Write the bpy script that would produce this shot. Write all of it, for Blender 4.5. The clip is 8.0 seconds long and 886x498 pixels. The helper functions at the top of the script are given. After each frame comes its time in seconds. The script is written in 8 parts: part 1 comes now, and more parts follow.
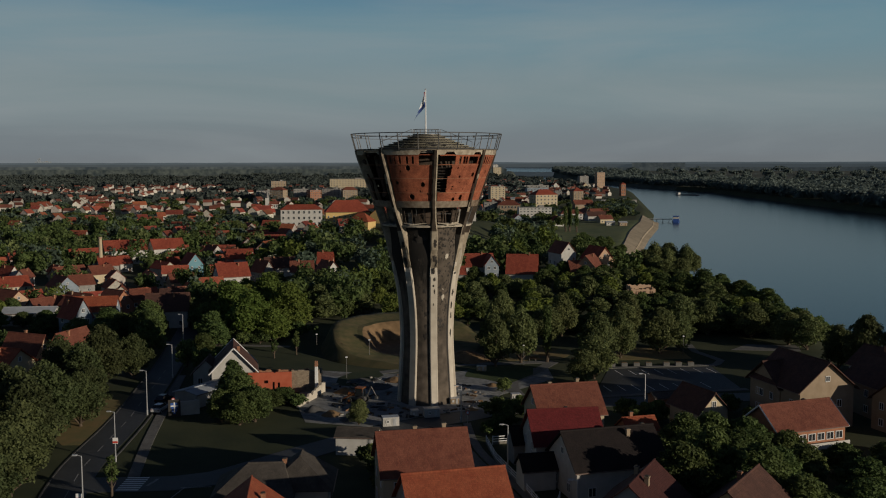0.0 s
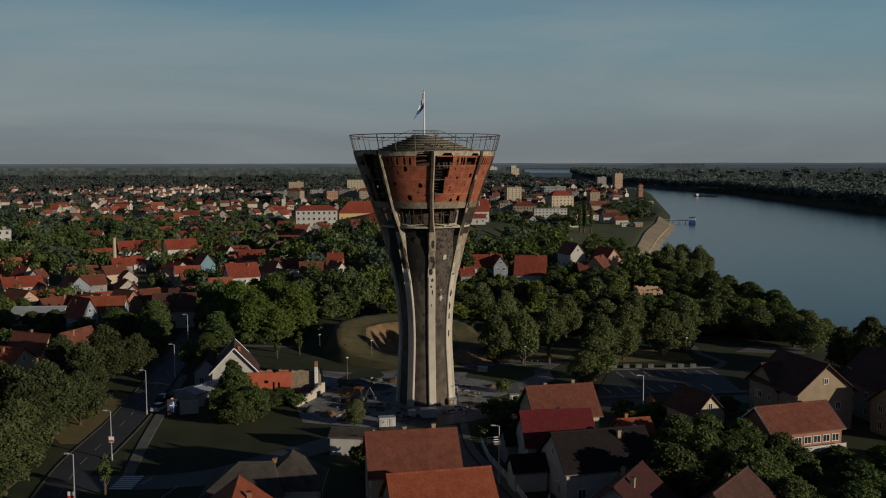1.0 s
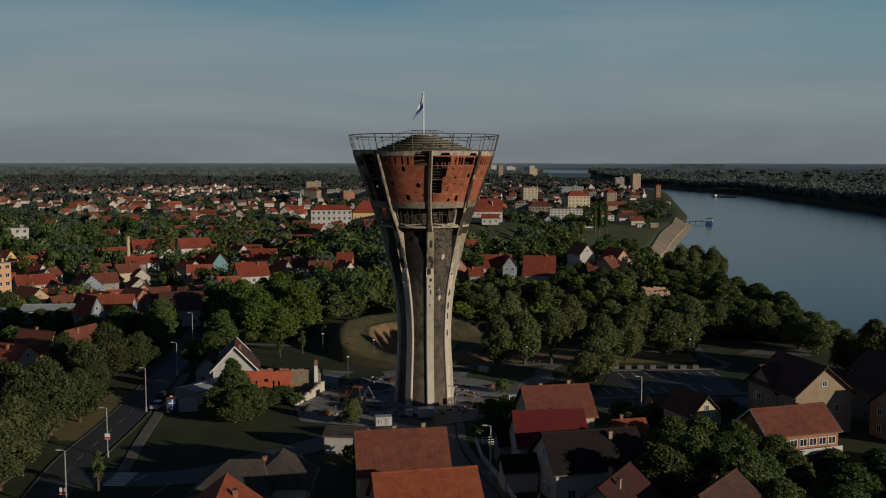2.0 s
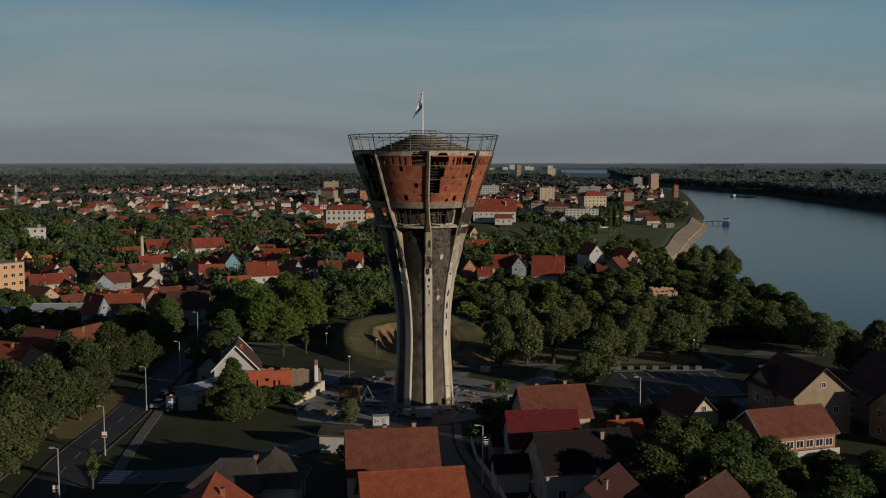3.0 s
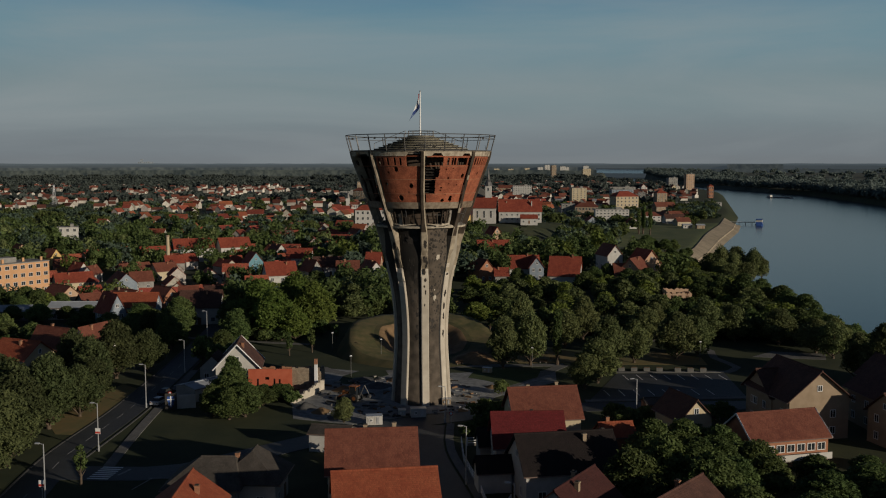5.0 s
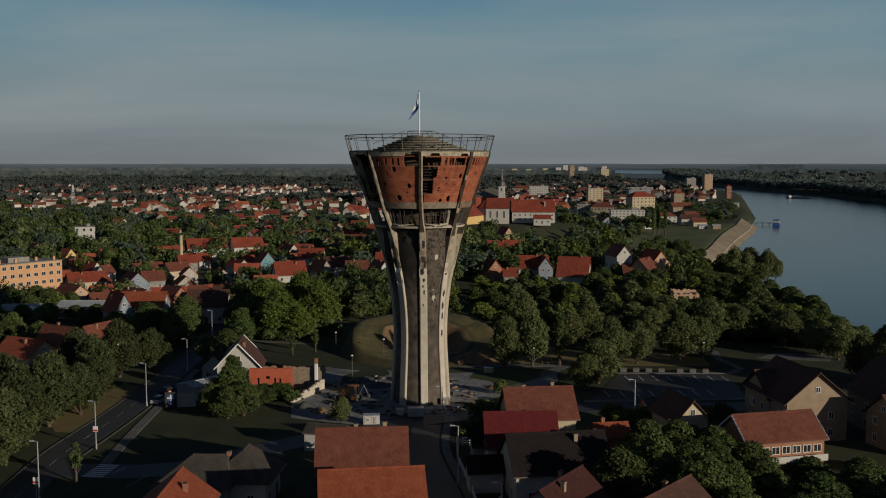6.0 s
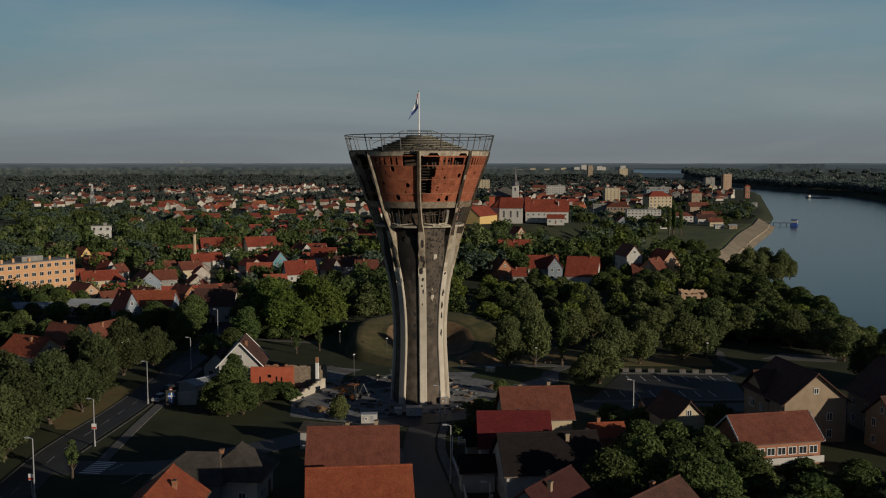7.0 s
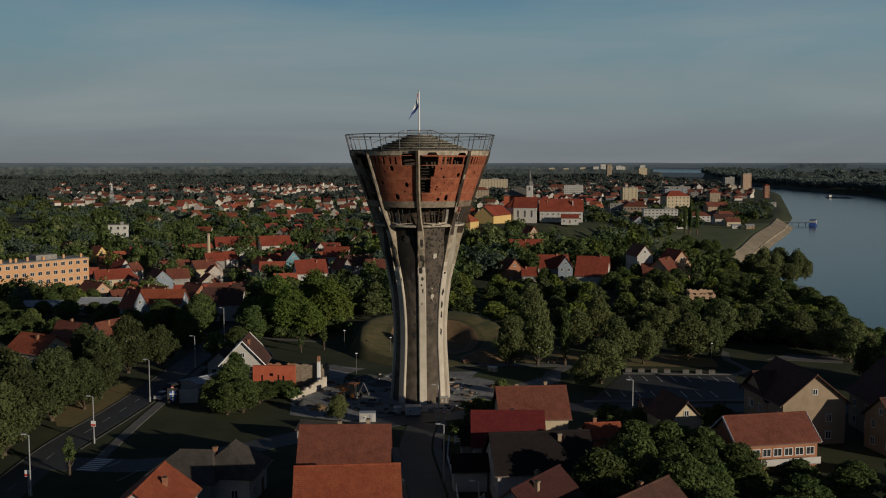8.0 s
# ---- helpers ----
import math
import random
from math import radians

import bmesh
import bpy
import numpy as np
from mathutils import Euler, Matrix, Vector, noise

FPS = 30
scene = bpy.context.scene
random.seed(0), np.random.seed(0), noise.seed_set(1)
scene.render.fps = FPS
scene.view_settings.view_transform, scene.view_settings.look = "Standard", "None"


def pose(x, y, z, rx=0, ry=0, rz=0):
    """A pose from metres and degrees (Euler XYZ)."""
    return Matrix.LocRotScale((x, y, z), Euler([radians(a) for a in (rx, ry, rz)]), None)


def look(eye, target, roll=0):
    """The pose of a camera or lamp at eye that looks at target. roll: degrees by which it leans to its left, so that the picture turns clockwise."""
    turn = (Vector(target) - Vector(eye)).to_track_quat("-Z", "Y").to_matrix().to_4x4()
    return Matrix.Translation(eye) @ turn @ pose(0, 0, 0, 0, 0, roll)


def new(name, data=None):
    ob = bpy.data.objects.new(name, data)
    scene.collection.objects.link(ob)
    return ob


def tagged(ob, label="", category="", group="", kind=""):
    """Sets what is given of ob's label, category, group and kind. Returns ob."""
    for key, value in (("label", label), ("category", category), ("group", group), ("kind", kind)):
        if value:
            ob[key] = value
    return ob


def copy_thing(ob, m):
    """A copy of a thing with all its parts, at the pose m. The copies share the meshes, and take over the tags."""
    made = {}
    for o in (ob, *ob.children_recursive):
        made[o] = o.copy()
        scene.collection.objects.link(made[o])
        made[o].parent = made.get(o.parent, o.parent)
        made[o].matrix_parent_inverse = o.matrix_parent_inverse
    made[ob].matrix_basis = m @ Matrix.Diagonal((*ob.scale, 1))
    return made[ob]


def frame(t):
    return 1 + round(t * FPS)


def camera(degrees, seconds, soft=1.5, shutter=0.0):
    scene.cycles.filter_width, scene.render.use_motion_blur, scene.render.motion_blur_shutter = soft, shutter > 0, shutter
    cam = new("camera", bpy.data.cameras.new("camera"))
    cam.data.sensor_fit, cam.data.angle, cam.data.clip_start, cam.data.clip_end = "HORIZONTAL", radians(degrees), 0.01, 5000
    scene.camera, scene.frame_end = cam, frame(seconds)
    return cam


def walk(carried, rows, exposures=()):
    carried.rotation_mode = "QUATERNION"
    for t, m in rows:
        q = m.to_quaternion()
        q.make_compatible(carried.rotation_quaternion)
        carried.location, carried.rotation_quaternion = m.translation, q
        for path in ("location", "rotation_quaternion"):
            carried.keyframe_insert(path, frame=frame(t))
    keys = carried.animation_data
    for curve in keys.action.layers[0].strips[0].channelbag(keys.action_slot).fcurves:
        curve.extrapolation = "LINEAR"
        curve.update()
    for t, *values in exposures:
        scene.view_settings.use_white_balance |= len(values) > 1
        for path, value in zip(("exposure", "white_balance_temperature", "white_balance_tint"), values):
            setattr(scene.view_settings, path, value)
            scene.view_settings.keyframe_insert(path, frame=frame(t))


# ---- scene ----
cam = camera(49.4, 8.0, 1.1)
PATH = [
    (0, (-0.389, -0.306, 44.712), (-0.374, 1.686, 44.533), -0.1),
    (0.5, (1.508, -0.469, 44.733), (1.503, 1.524, 44.555), -0.1),
    (1, (3.389, -0.578, 44.729), (3.365, 1.414, 44.552), -0.1),
    (1.5, (5.242, -0.608, 44.706), (5.199, 1.384, 44.529), -0.0),
    (3, (10.79, -0.559, 44.718), (10.688, 1.43, 44.541), 0.0),
    (3.5, (12.625, -0.472, 44.731), (12.505, 1.516, 44.554), 0.0),
    (4, (14.467, -0.368, 44.726), (14.327, 1.62, 44.549), 0.0),
    (4.5, (16.268, -0.278, 44.732), (16.109, 1.708, 44.555), 0.0),
    (6, (21.757, 0.006, 44.705), (21.541, 1.986, 44.529), 0.0),
    (6.5, (23.553, 0.088, 44.711), (23.317, 2.066, 44.534), 0.0),
    (7, (25.392, 0.195, 44.721), (25.137, 2.171, 44.544), 0.0),
    (7.5, (27.181, 0.351, 44.737), (26.907, 2.325, 44.559), -0.0),
    (8, (29.012, 0.502, 44.726), (28.717, 2.472, 44.548), -0.0),
]
walk(cam, [(t, look(eye, target, roll)) for t, eye, target, roll in PATH])

# ---------------------------------------------------------------- world, sun, exposure
SUN_AZ, SUN_EL = 58.0, 12.0          # degrees from -y towards +x, and above the horizon
SUN_DIR = Vector((math.sin(radians(SUN_AZ)) * math.cos(radians(SUN_EL)), -math.cos(radians(SUN_AZ)) * math.cos(radians(SUN_EL)), math.sin(radians(SUN_EL))))
world = bpy.data.worlds.new("world")
scene.world = world
world.use_nodes = True
wn, wl = world.node_tree.nodes, world.node_tree.links
wn.clear()
w_sky = wn.new("ShaderNodeTexSky")
w_sky.sky_type, w_sky.sun_disc = "NISHITA", False
w_sky.sun_elevation, w_sky.sun_rotation = radians(SUN_EL), radians(180 - SUN_AZ)
w_sky.air_density, w_sky.dust_density, w_sky.ozone_density = 0.32, 0.1, 1.6
w_coord = wn.new("ShaderNodeTexCoord")
w_map = wn.new("ShaderNodeMapping")
w_map.inputs["Scale"].default_value = (1.2, 1.2, 8.0)
w_map.inputs["Rotation"].default_value = (0.0, 0.22, 0.0)
w_noise = wn.new("ShaderNodeTexNoise")
w_noise.inputs["Scale"].default_value, w_noise.inputs["Detail"].default_value, w_noise.inputs["Roughness"].default_value = 1.7, 7, 0.55
w_noise.inputs["Distortion"].default_value = 0.6
w_ramp = wn.new("ShaderNodeMapRange")
w_ramp.inputs["From Min"].default_value, w_ramp.inputs["From Max"].default_value = 0.42, 0.74
w_ramp.inputs["To Min"].default_value, w_ramp.inputs["To Max"].default_value = 0.0, 0.62
w_mix = wn.new("ShaderNodeMixRGB")
w_mix.inputs["Color2"].default_value = (5.3, 5.9, 6.1, 1)
# pale haze towards the horizon
w_sep = wn.new("ShaderNodeSeparateXYZ")
w_hr = wn.new("ShaderNodeMapRange")
w_hr.interpolation_type = "SMOOTHSTEP"
w_hr.inputs["From Min"].default_value, w_hr.inputs["From Max"].default_value = 0.13, 0.27
w_hr.inputs["To Min"].default_value, w_hr.inputs["To Max"].default_value = 1.0, 0.0
w_haze = wn.new("ShaderNodeMixRGB")
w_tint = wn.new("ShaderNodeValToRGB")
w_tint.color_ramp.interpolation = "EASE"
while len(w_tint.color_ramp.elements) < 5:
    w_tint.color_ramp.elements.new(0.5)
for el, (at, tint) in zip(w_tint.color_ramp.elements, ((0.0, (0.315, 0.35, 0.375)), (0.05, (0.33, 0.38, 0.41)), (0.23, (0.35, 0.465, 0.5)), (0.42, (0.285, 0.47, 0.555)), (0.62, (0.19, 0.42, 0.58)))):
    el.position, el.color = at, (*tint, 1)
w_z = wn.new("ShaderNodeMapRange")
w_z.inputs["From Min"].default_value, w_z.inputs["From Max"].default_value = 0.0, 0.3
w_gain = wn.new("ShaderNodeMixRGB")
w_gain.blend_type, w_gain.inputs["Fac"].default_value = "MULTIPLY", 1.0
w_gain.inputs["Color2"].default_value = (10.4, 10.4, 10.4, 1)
w_bg, w_out = wn.new("ShaderNodeBackground"), wn.new("ShaderNodeOutputWorld")
SKY_STRENGTH = 0.05
w_bg.inputs["Strength"].default_value = SKY_STRENGTH
wl.new(w_coord.outputs["Generated"], w_map.inputs["Vector"])
wl.new(w_map.outputs["Vector"], w_noise.inputs["Vector"])
wl.new(w_noise.outputs["Fac"], w_ramp.inputs["Value"])
w_low = wn.new("ShaderNodeMapRange")
w_low.inputs["From Min"].default_value, w_low.inputs["From Max"].default_value = 0.12, 0.32
w_low.inputs["To Min"].default_value, w_low.inputs["To Max"].default_value = 1.0, 0.12
w_mul = wn.new("ShaderNodeMath")
w_mul.operation = "MULTIPLY"
wl.new(w_ramp.outputs["Result"], w_mul.inputs[0])
wl.new(w_low.outputs["Result"], w_mul.inputs[1])
wl.new(w_mul.outputs[0], w_mix.inputs["Fac"])
wl.new(w_sky.outputs["Color"], w_haze.inputs["Color1"])
wl.new(w_coord.outputs["Generated"], w_sep.inputs[0])
wl.new(w_sep.outputs["Z"], w_hr.inputs["Value"])
wl.new(w_hr.outputs["Result"], w_haze.inputs["Fac"])
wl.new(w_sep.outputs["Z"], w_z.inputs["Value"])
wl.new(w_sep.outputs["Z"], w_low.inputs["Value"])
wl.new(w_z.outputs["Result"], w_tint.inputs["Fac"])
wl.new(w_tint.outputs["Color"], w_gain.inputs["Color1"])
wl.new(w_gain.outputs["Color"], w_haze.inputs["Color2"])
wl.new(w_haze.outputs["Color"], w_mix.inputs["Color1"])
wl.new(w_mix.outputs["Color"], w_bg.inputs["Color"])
wl.new(w_bg.outputs["Background"], w_out.inputs["Surface"])

sun = new("sun", bpy.data.lights.new("sun", "SUN"))
sun.data.energy, sun.data.angle, sun.data.color = 3.1, radians(0.6), (1.0, 0.88, 0.71)
sun.matrix_world = look(SUN_DIR * 300, (0, 0, 0))

# ---------------------------------------------------------------- materials


def mat(name, c1, c2, scale=3.0, rough=0.85, metal=0.0, bump=0.25, bscale=None, spread=0.0, hue=0.0, island=0.0, fine=0.5, spec=0.3):
    """A surface with two scales of variation; spread varies it from object to object, island from piece to piece."""
    m = bpy.data.materials.new(name)
    m.use_nodes = True
    n, l = m.node_tree.nodes, m.node_tree.links
    b = n["Principled BSDF"]
    b.inputs["Roughness"].default_value, b.inputs["Metallic"].default_value = rough, metal
    b.inputs["Specular IOR Level"].default_value = spec
    co = n.new("ShaderNodeTexCoord")
    n1, n2 = n.new("ShaderNodeTexNoise"), n.new("ShaderNodeTexNoise")
    n1.inputs["Scale"].default_value, n1.inputs["Detail"].default_value = scale * 0.13, 5
    n2.inputs["Scale"].default_value, n2.inputs["Detail"].default_value = scale, 6
    mixf = n.new("ShaderNodeMixRGB")
    mixf.inputs["Fac"].default_value = fine
    r = n.new("ShaderNodeMapRange")
    r.inputs["From Min"].default_value, r.inputs["From Max"].default_value = 0.36, 0.64
    mix = n.new("ShaderNodeMixRGB")
    mix.inputs["Color1"].default_value, mix.inputs["Color2"].default_value = (*c1, 1), (*c2, 1)
    for q in (n1, n2):
        l.new(co.outputs["Object"], q.inputs["Vector"])
    l.new(n1.outputs["Fac"], mixf.inputs["Color1"])
    l.new(n2.outputs["Fac"], mixf.inputs["Color2"])
    l.new(mixf.outputs["Color"], r.inputs["Value"])
    l.new(r.outputs["Result"], mix.inputs["Fac"])
    last = mix.outputs["Color"]
    if spread or hue or island:
        hs = n.new("ShaderNodeHueSaturation")
        oi, ge = n.new("ShaderNodeObjectInfo"), n.new("ShaderNodeNewGeometry")
        ad = n.new("ShaderNodeMath")
        ad.operation = "MULTIPLY_ADD"
        ad.inputs[1].default_value, ad.inputs[2].default_value = spread * 2, 1 - spread
        l.new(oi.outputs["Random"], ad.inputs[0])
        ai = n.new("ShaderNodeMath")
        ai.operation = "MULTIPLY_ADD"
        ai.inputs[1].default_value = island * 2
        l.new(ge.outputs["Random Per Island"], ai.inputs[0])
        am = n.new("ShaderNodeMath")
        am.operation = "SUBTRACT"
        am.inputs[1].default_value = island
        l.new(ad.outputs[0], am.inputs[0])
        l.new(am.outputs[0], ai.inputs[2])
        l.new(ai.outputs[0], hs.inputs["Value"])
        ah = n.new("ShaderNodeMath")
        ah.operation = "MULTIPLY_ADD"
        ah.inputs[1].default_value, ah.inputs[2].default_value = hue * 2, 0.5 - hue
        fr = n.new("ShaderNodeMath")
        fr.operation = "FRACT"
        sc = n.new("ShaderNodeMath")
        sc.operation = "MULTIPLY"
        sc.inputs[1].default_value = 7.31
        l.new(oi.outputs["Random"], sc.inputs[0])
        l.new(sc.outputs[0], fr.inputs[0])
        l.new(fr.outputs[0], ah.inputs[0])
        l.new(ah.outputs[0], hs.inputs["Hue"])
        l.new(last, hs.inputs["Color"])
        last = hs.outputs["Color"]
    l.new(last, b.inputs["Base Color"])
    if bump:
        bp, n3 = n.new("ShaderNodeBump"), n.new("ShaderNodeTexNoise")
        n3.inputs["Scale"].default_value, n3.inputs["Detail"].default_value = bscale or scale * 3, 4
        bp.inputs["Strength"].default_value, bp.inputs["Distance"].default_value = bump, 0.05
        l.new(co.outputs["Object"], n3.inputs["Vector"])
        l.new(n3.outputs["Fac"], bp.inputs["Height"])
        l.new(bp.outputs["Normal"], b.inputs["Normal"])
    return m


def courses(m, width, height, mortar, dark, axis="roof", bump=0.5):
    """Lay brick or tile courses over a material made by mat(): joints in the colour and in the relief."""
    n, l = m.node_tree.nodes, m.node_tree.links
    b = n["Principled BSDF"]
    co, sep, com = n.new("ShaderNodeTexCoord"), n.new("ShaderNodeSeparateXYZ"), n.new("ShaderNodeCombineXYZ")
    l.new(co.outputs["UV" if axis == "uv" else "Object"], sep.inputs[0])
    l.new(sep.outputs["X"], com.inputs["X"])
    l.new(sep.outputs["Y" if axis in ("uv", "roof") else "Z"], com.inputs["Y"])
    br = n.new("ShaderNodeTexBrick")
    br.inputs["Scale"].default_value, br.inputs["Brick Width"].default_value, br.inputs["Row Height"].default_value = 1.0, width, height
    br.inputs["Mortar Size"].default_value, br.inputs["Mortar Smooth"].default_value = mortar, 0.3
    br.inputs["Color1"].default_value, br.inputs["Color2"].default_value = (1, 1, 1, 1), (0.74, 0.74, 0.74, 1)
    br.inputs["Mortar"].default_value = (dark, dark, dark, 1)
    l.new(com.outputs[0], br.inputs["Vector"])
    mu = n.new("ShaderNodeMixRGB")
    mu.blend_type, mu.inputs["Fac"].default_value = "MULTIPLY", 1.0
    src = b.inputs["Base Color"].links[0].from_socket
    l.new(src, mu.inputs["Color1"])
    l.new(br.outputs["Color"], mu.inputs["Color2"])
    l.new(mu.outputs["Color"], b.inputs["Base Color"])
    bp = n.new("ShaderNodeBump")
    bp.inputs["Strength"].default_value, bp.inputs["Distance"].default_value, bp.invert = bump, 0.03, True
    l.new(br.outputs["Fac"], bp.inputs["Height"])
    if b.inputs["Normal"].links:
        l.new(b.inputs["Normal"].links[0].from_socket, bp.inputs["Normal"])
    l.new(bp.outputs["Normal"], b.inputs["Normal"])
    return m


def leafy(name, c1, c2, spread=0.25, hue=0.015, island=0.3):
    m = mat(name, c1, c2, 1.2, 0.75, 0, 0, None, spread, hue, island, 0.6, 0.2)
    n, l = m.node_tree.nodes, m.node_tree.links
    b, out = n["Principled BSDF"], n["Material Output"]
    tr, mx = n.new("ShaderNodeBsdfTranslucent"), n.new("ShaderNodeMixShader")
    mx.inputs["Fac"].default_value = 0.28
    l.new(b.inputs["Base Color"].links[0].from_socket, tr.inputs["Color"])
    l.new(b.outputs[0], mx.inputs[1])
    l.new(tr.outputs[0], mx.inputs[2])
    l.new(mx.outputs[0], out.inputs["Surface"])
    return m


M = {}
M["grass"] = mat("grass", (0.016, 0.026, 0.01), (0.036, 0.048, 0.017), 0.5, 0.95, 0, 0.5, 6.0)
M["lawn"] = mat("lawn", (0.03, 0.048, 0.014), (0.064, 0.082, 0.026), 0.8, 0.95, 0, 0.5, 6.0)
M["drygrass"] = mat("dry grass", (0.22, 0.145, 0.062), (0.13, 0.125, 0.05), 0.5, 0.95, 0, 0.5, 5.0)
M["asphalt"] = mat("asphalt", (0.03, 0.032, 0.034), (0.05, 0.052, 0.055), 1.2, 0.62, 0, 0.3, 18, 0, 0, 0, 0.5, 0.5)
M["paving"] = mat("paving", (0.1, 0.098, 0.092), (0.17, 0.164, 0.153), 1.5, 0.85, 0, 0.3, 12)
M["kerb"] = mat("kerb concrete", (0.05, 0.05, 0.05), (0.1, 0.098, 0.094), 1.5, 0.85, 0, 0.3, 12)
M["gravel"] = mat("gravel", (0.13, 0.132, 0.13), (0.3, 0.302, 0.295), 0.9, 0.95, 0, 0.7, 9)
M["soil"] = mat("soil", (0.125, 0.08, 0.04), (0.235, 0.15, 0.078), 0.8, 0.95, 0, 0.7, 5)
M["white"] = mat("white paint", (0.72, 0.72, 0.7), (0.82, 0.81, 0.79), 2, 0.7, 0, 0.1)
M["concrete"] = mat("concrete", (0.14, 0.125, 0.105), (0.36, 0.335, 0.29), 0.9, 0.9, 0, 0.5, 4)
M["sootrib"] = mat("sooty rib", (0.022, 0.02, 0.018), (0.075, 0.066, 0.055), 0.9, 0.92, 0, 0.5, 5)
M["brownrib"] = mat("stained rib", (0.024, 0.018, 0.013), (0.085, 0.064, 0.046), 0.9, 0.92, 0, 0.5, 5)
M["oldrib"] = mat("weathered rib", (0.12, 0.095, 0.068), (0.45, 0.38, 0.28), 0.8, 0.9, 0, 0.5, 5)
M["rib"] = mat("rib concrete", (0.4, 0.35, 0.28), (0.56, 0.5, 0.41), 0.6, 0.9, 0, 0.4, 5)
M["scar"] = mat("broken concrete", (0.018, 0.016, 0.014), (0.06, 0.052, 0.045), 1.6, 0.95, 0, 0.9, 5)
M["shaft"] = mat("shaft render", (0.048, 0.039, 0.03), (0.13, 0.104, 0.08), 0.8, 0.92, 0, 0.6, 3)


def blacken_side(m):
    """Near-black over the lower-x side, growing with height, streaked, with a torn lower edge."""
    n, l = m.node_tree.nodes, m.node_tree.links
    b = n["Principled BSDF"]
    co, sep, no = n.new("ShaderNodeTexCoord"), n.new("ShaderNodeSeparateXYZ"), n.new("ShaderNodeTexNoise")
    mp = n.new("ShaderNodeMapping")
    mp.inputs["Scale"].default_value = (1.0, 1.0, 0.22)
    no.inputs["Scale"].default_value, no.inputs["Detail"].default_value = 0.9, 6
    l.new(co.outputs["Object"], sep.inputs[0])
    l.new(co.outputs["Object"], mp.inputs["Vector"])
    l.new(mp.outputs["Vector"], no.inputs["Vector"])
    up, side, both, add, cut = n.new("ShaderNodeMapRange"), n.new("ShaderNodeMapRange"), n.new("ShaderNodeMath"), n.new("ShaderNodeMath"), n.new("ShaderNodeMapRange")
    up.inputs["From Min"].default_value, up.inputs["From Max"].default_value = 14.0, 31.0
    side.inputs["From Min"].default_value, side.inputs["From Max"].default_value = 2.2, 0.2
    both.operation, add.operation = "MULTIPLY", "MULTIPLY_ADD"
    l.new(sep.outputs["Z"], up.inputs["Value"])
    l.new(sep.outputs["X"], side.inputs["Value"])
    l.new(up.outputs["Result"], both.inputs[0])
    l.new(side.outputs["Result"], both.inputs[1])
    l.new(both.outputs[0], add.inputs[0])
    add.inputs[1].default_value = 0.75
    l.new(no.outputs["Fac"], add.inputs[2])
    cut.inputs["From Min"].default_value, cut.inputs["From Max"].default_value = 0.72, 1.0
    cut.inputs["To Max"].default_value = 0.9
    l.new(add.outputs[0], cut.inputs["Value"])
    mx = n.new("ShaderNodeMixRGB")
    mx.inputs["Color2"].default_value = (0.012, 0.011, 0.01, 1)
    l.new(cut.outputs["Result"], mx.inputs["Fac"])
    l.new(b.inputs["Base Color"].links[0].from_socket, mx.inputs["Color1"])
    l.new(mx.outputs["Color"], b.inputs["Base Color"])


blacken_side(M["shaft"])
M["brick"] = courses(mat("brick", (0.19, 0.052, 0.027), (0.46, 0.145, 0.073), 1.1, 0.9, 0, 0.4, 8), 0.25, 0.075, 0.006, 0.6, "uv")
M["brickwall"] = courses(mat("brick wall", (0.34, 0.15, 0.085), (0.45, 0.24, 0.14), 1.1, 0.9, 0, 0.4, 8), 0.5, 0.15, 0.02, 0.6, "wall")
M["parapet"] = mat("parapet render", (0.2, 0.16, 0.115), (0.56, 0.49, 0.38), 1.3, 0.9, 0, 0.6, 4)
M["sill"] = mat("patched band", (0.12, 0.08, 0.052), (0.31, 0.255, 0.19), 1.6, 0.92, 0, 0.6, 4)
# dark brown in place of the shade inside the tower
M["drum_dark"] = mat("dark inner drum", (0.035, 0.026, 0.02), (0.085, 0.06, 0.043), 0.8, 0.9, 0, 0.4)
M["oldbrick"] = courses(mat("old pale brick", (0.24, 0.18, 0.125), (0.4, 0.32, 0.23), 1.4, 0.92, 0, 0.5, 8), 0.5, 0.15, 0.02, 0.6, "wall")
# near-black; on the tower floors and roof risers it stands in for shade
M["dark"] = mat("dark interior", (0.03, 0.028, 0.026), (0.06, 0.055, 0.05), 1, 0.95, 0, 0.2)
M["steel"] = mat("weathered steel", (0.1, 0.1, 0.1), (0.18, 0.17, 0.16), 3, 0.55, 0.6, 0.1)
M["galv"] = mat("galvanised steel", (0.42, 0.43, 0.44), (0.58, 0.58, 0.58), 4, 0.45, 0.5, 0.1)
M["lampglass"] = mat("lamp cover", (0.75, 0.76, 0.76), (0.82, 0.82, 0.82), 4, 0.3, 0, 0)
M["roofcopper"] = mat("weathered roof sheet", (0.28, 0.255, 0.17), (0.56, 0.5, 0.37), 1.2, 0.6, 0.0, 0.3)
M["boatblue"] = mat("boat blue paint", (0.03, 0.08, 0.28), (0.05, 0.11, 0.34), 1, 0.5, 0, 0)
M["bark"] = mat("bark", (0.07, 0.05, 0.035), (0.14, 0.105, 0.075), 3, 0.95, 0, 0.8, 9)
M["leaf_a"] = leafy("broad leaves", (0.059, 0.089, 0.028), (0.123, 0.159, 0.049))
M["leaf_g"] = leafy("olive leaves", (0.048, 0.063, 0.024), (0.098, 0.113, 0.043))
M["marking"] = mat("worn road paint", (0.12, 0.12, 0.12), (0.34, 0.34, 0.34), 1.5, 0.8, 0, 0.1)
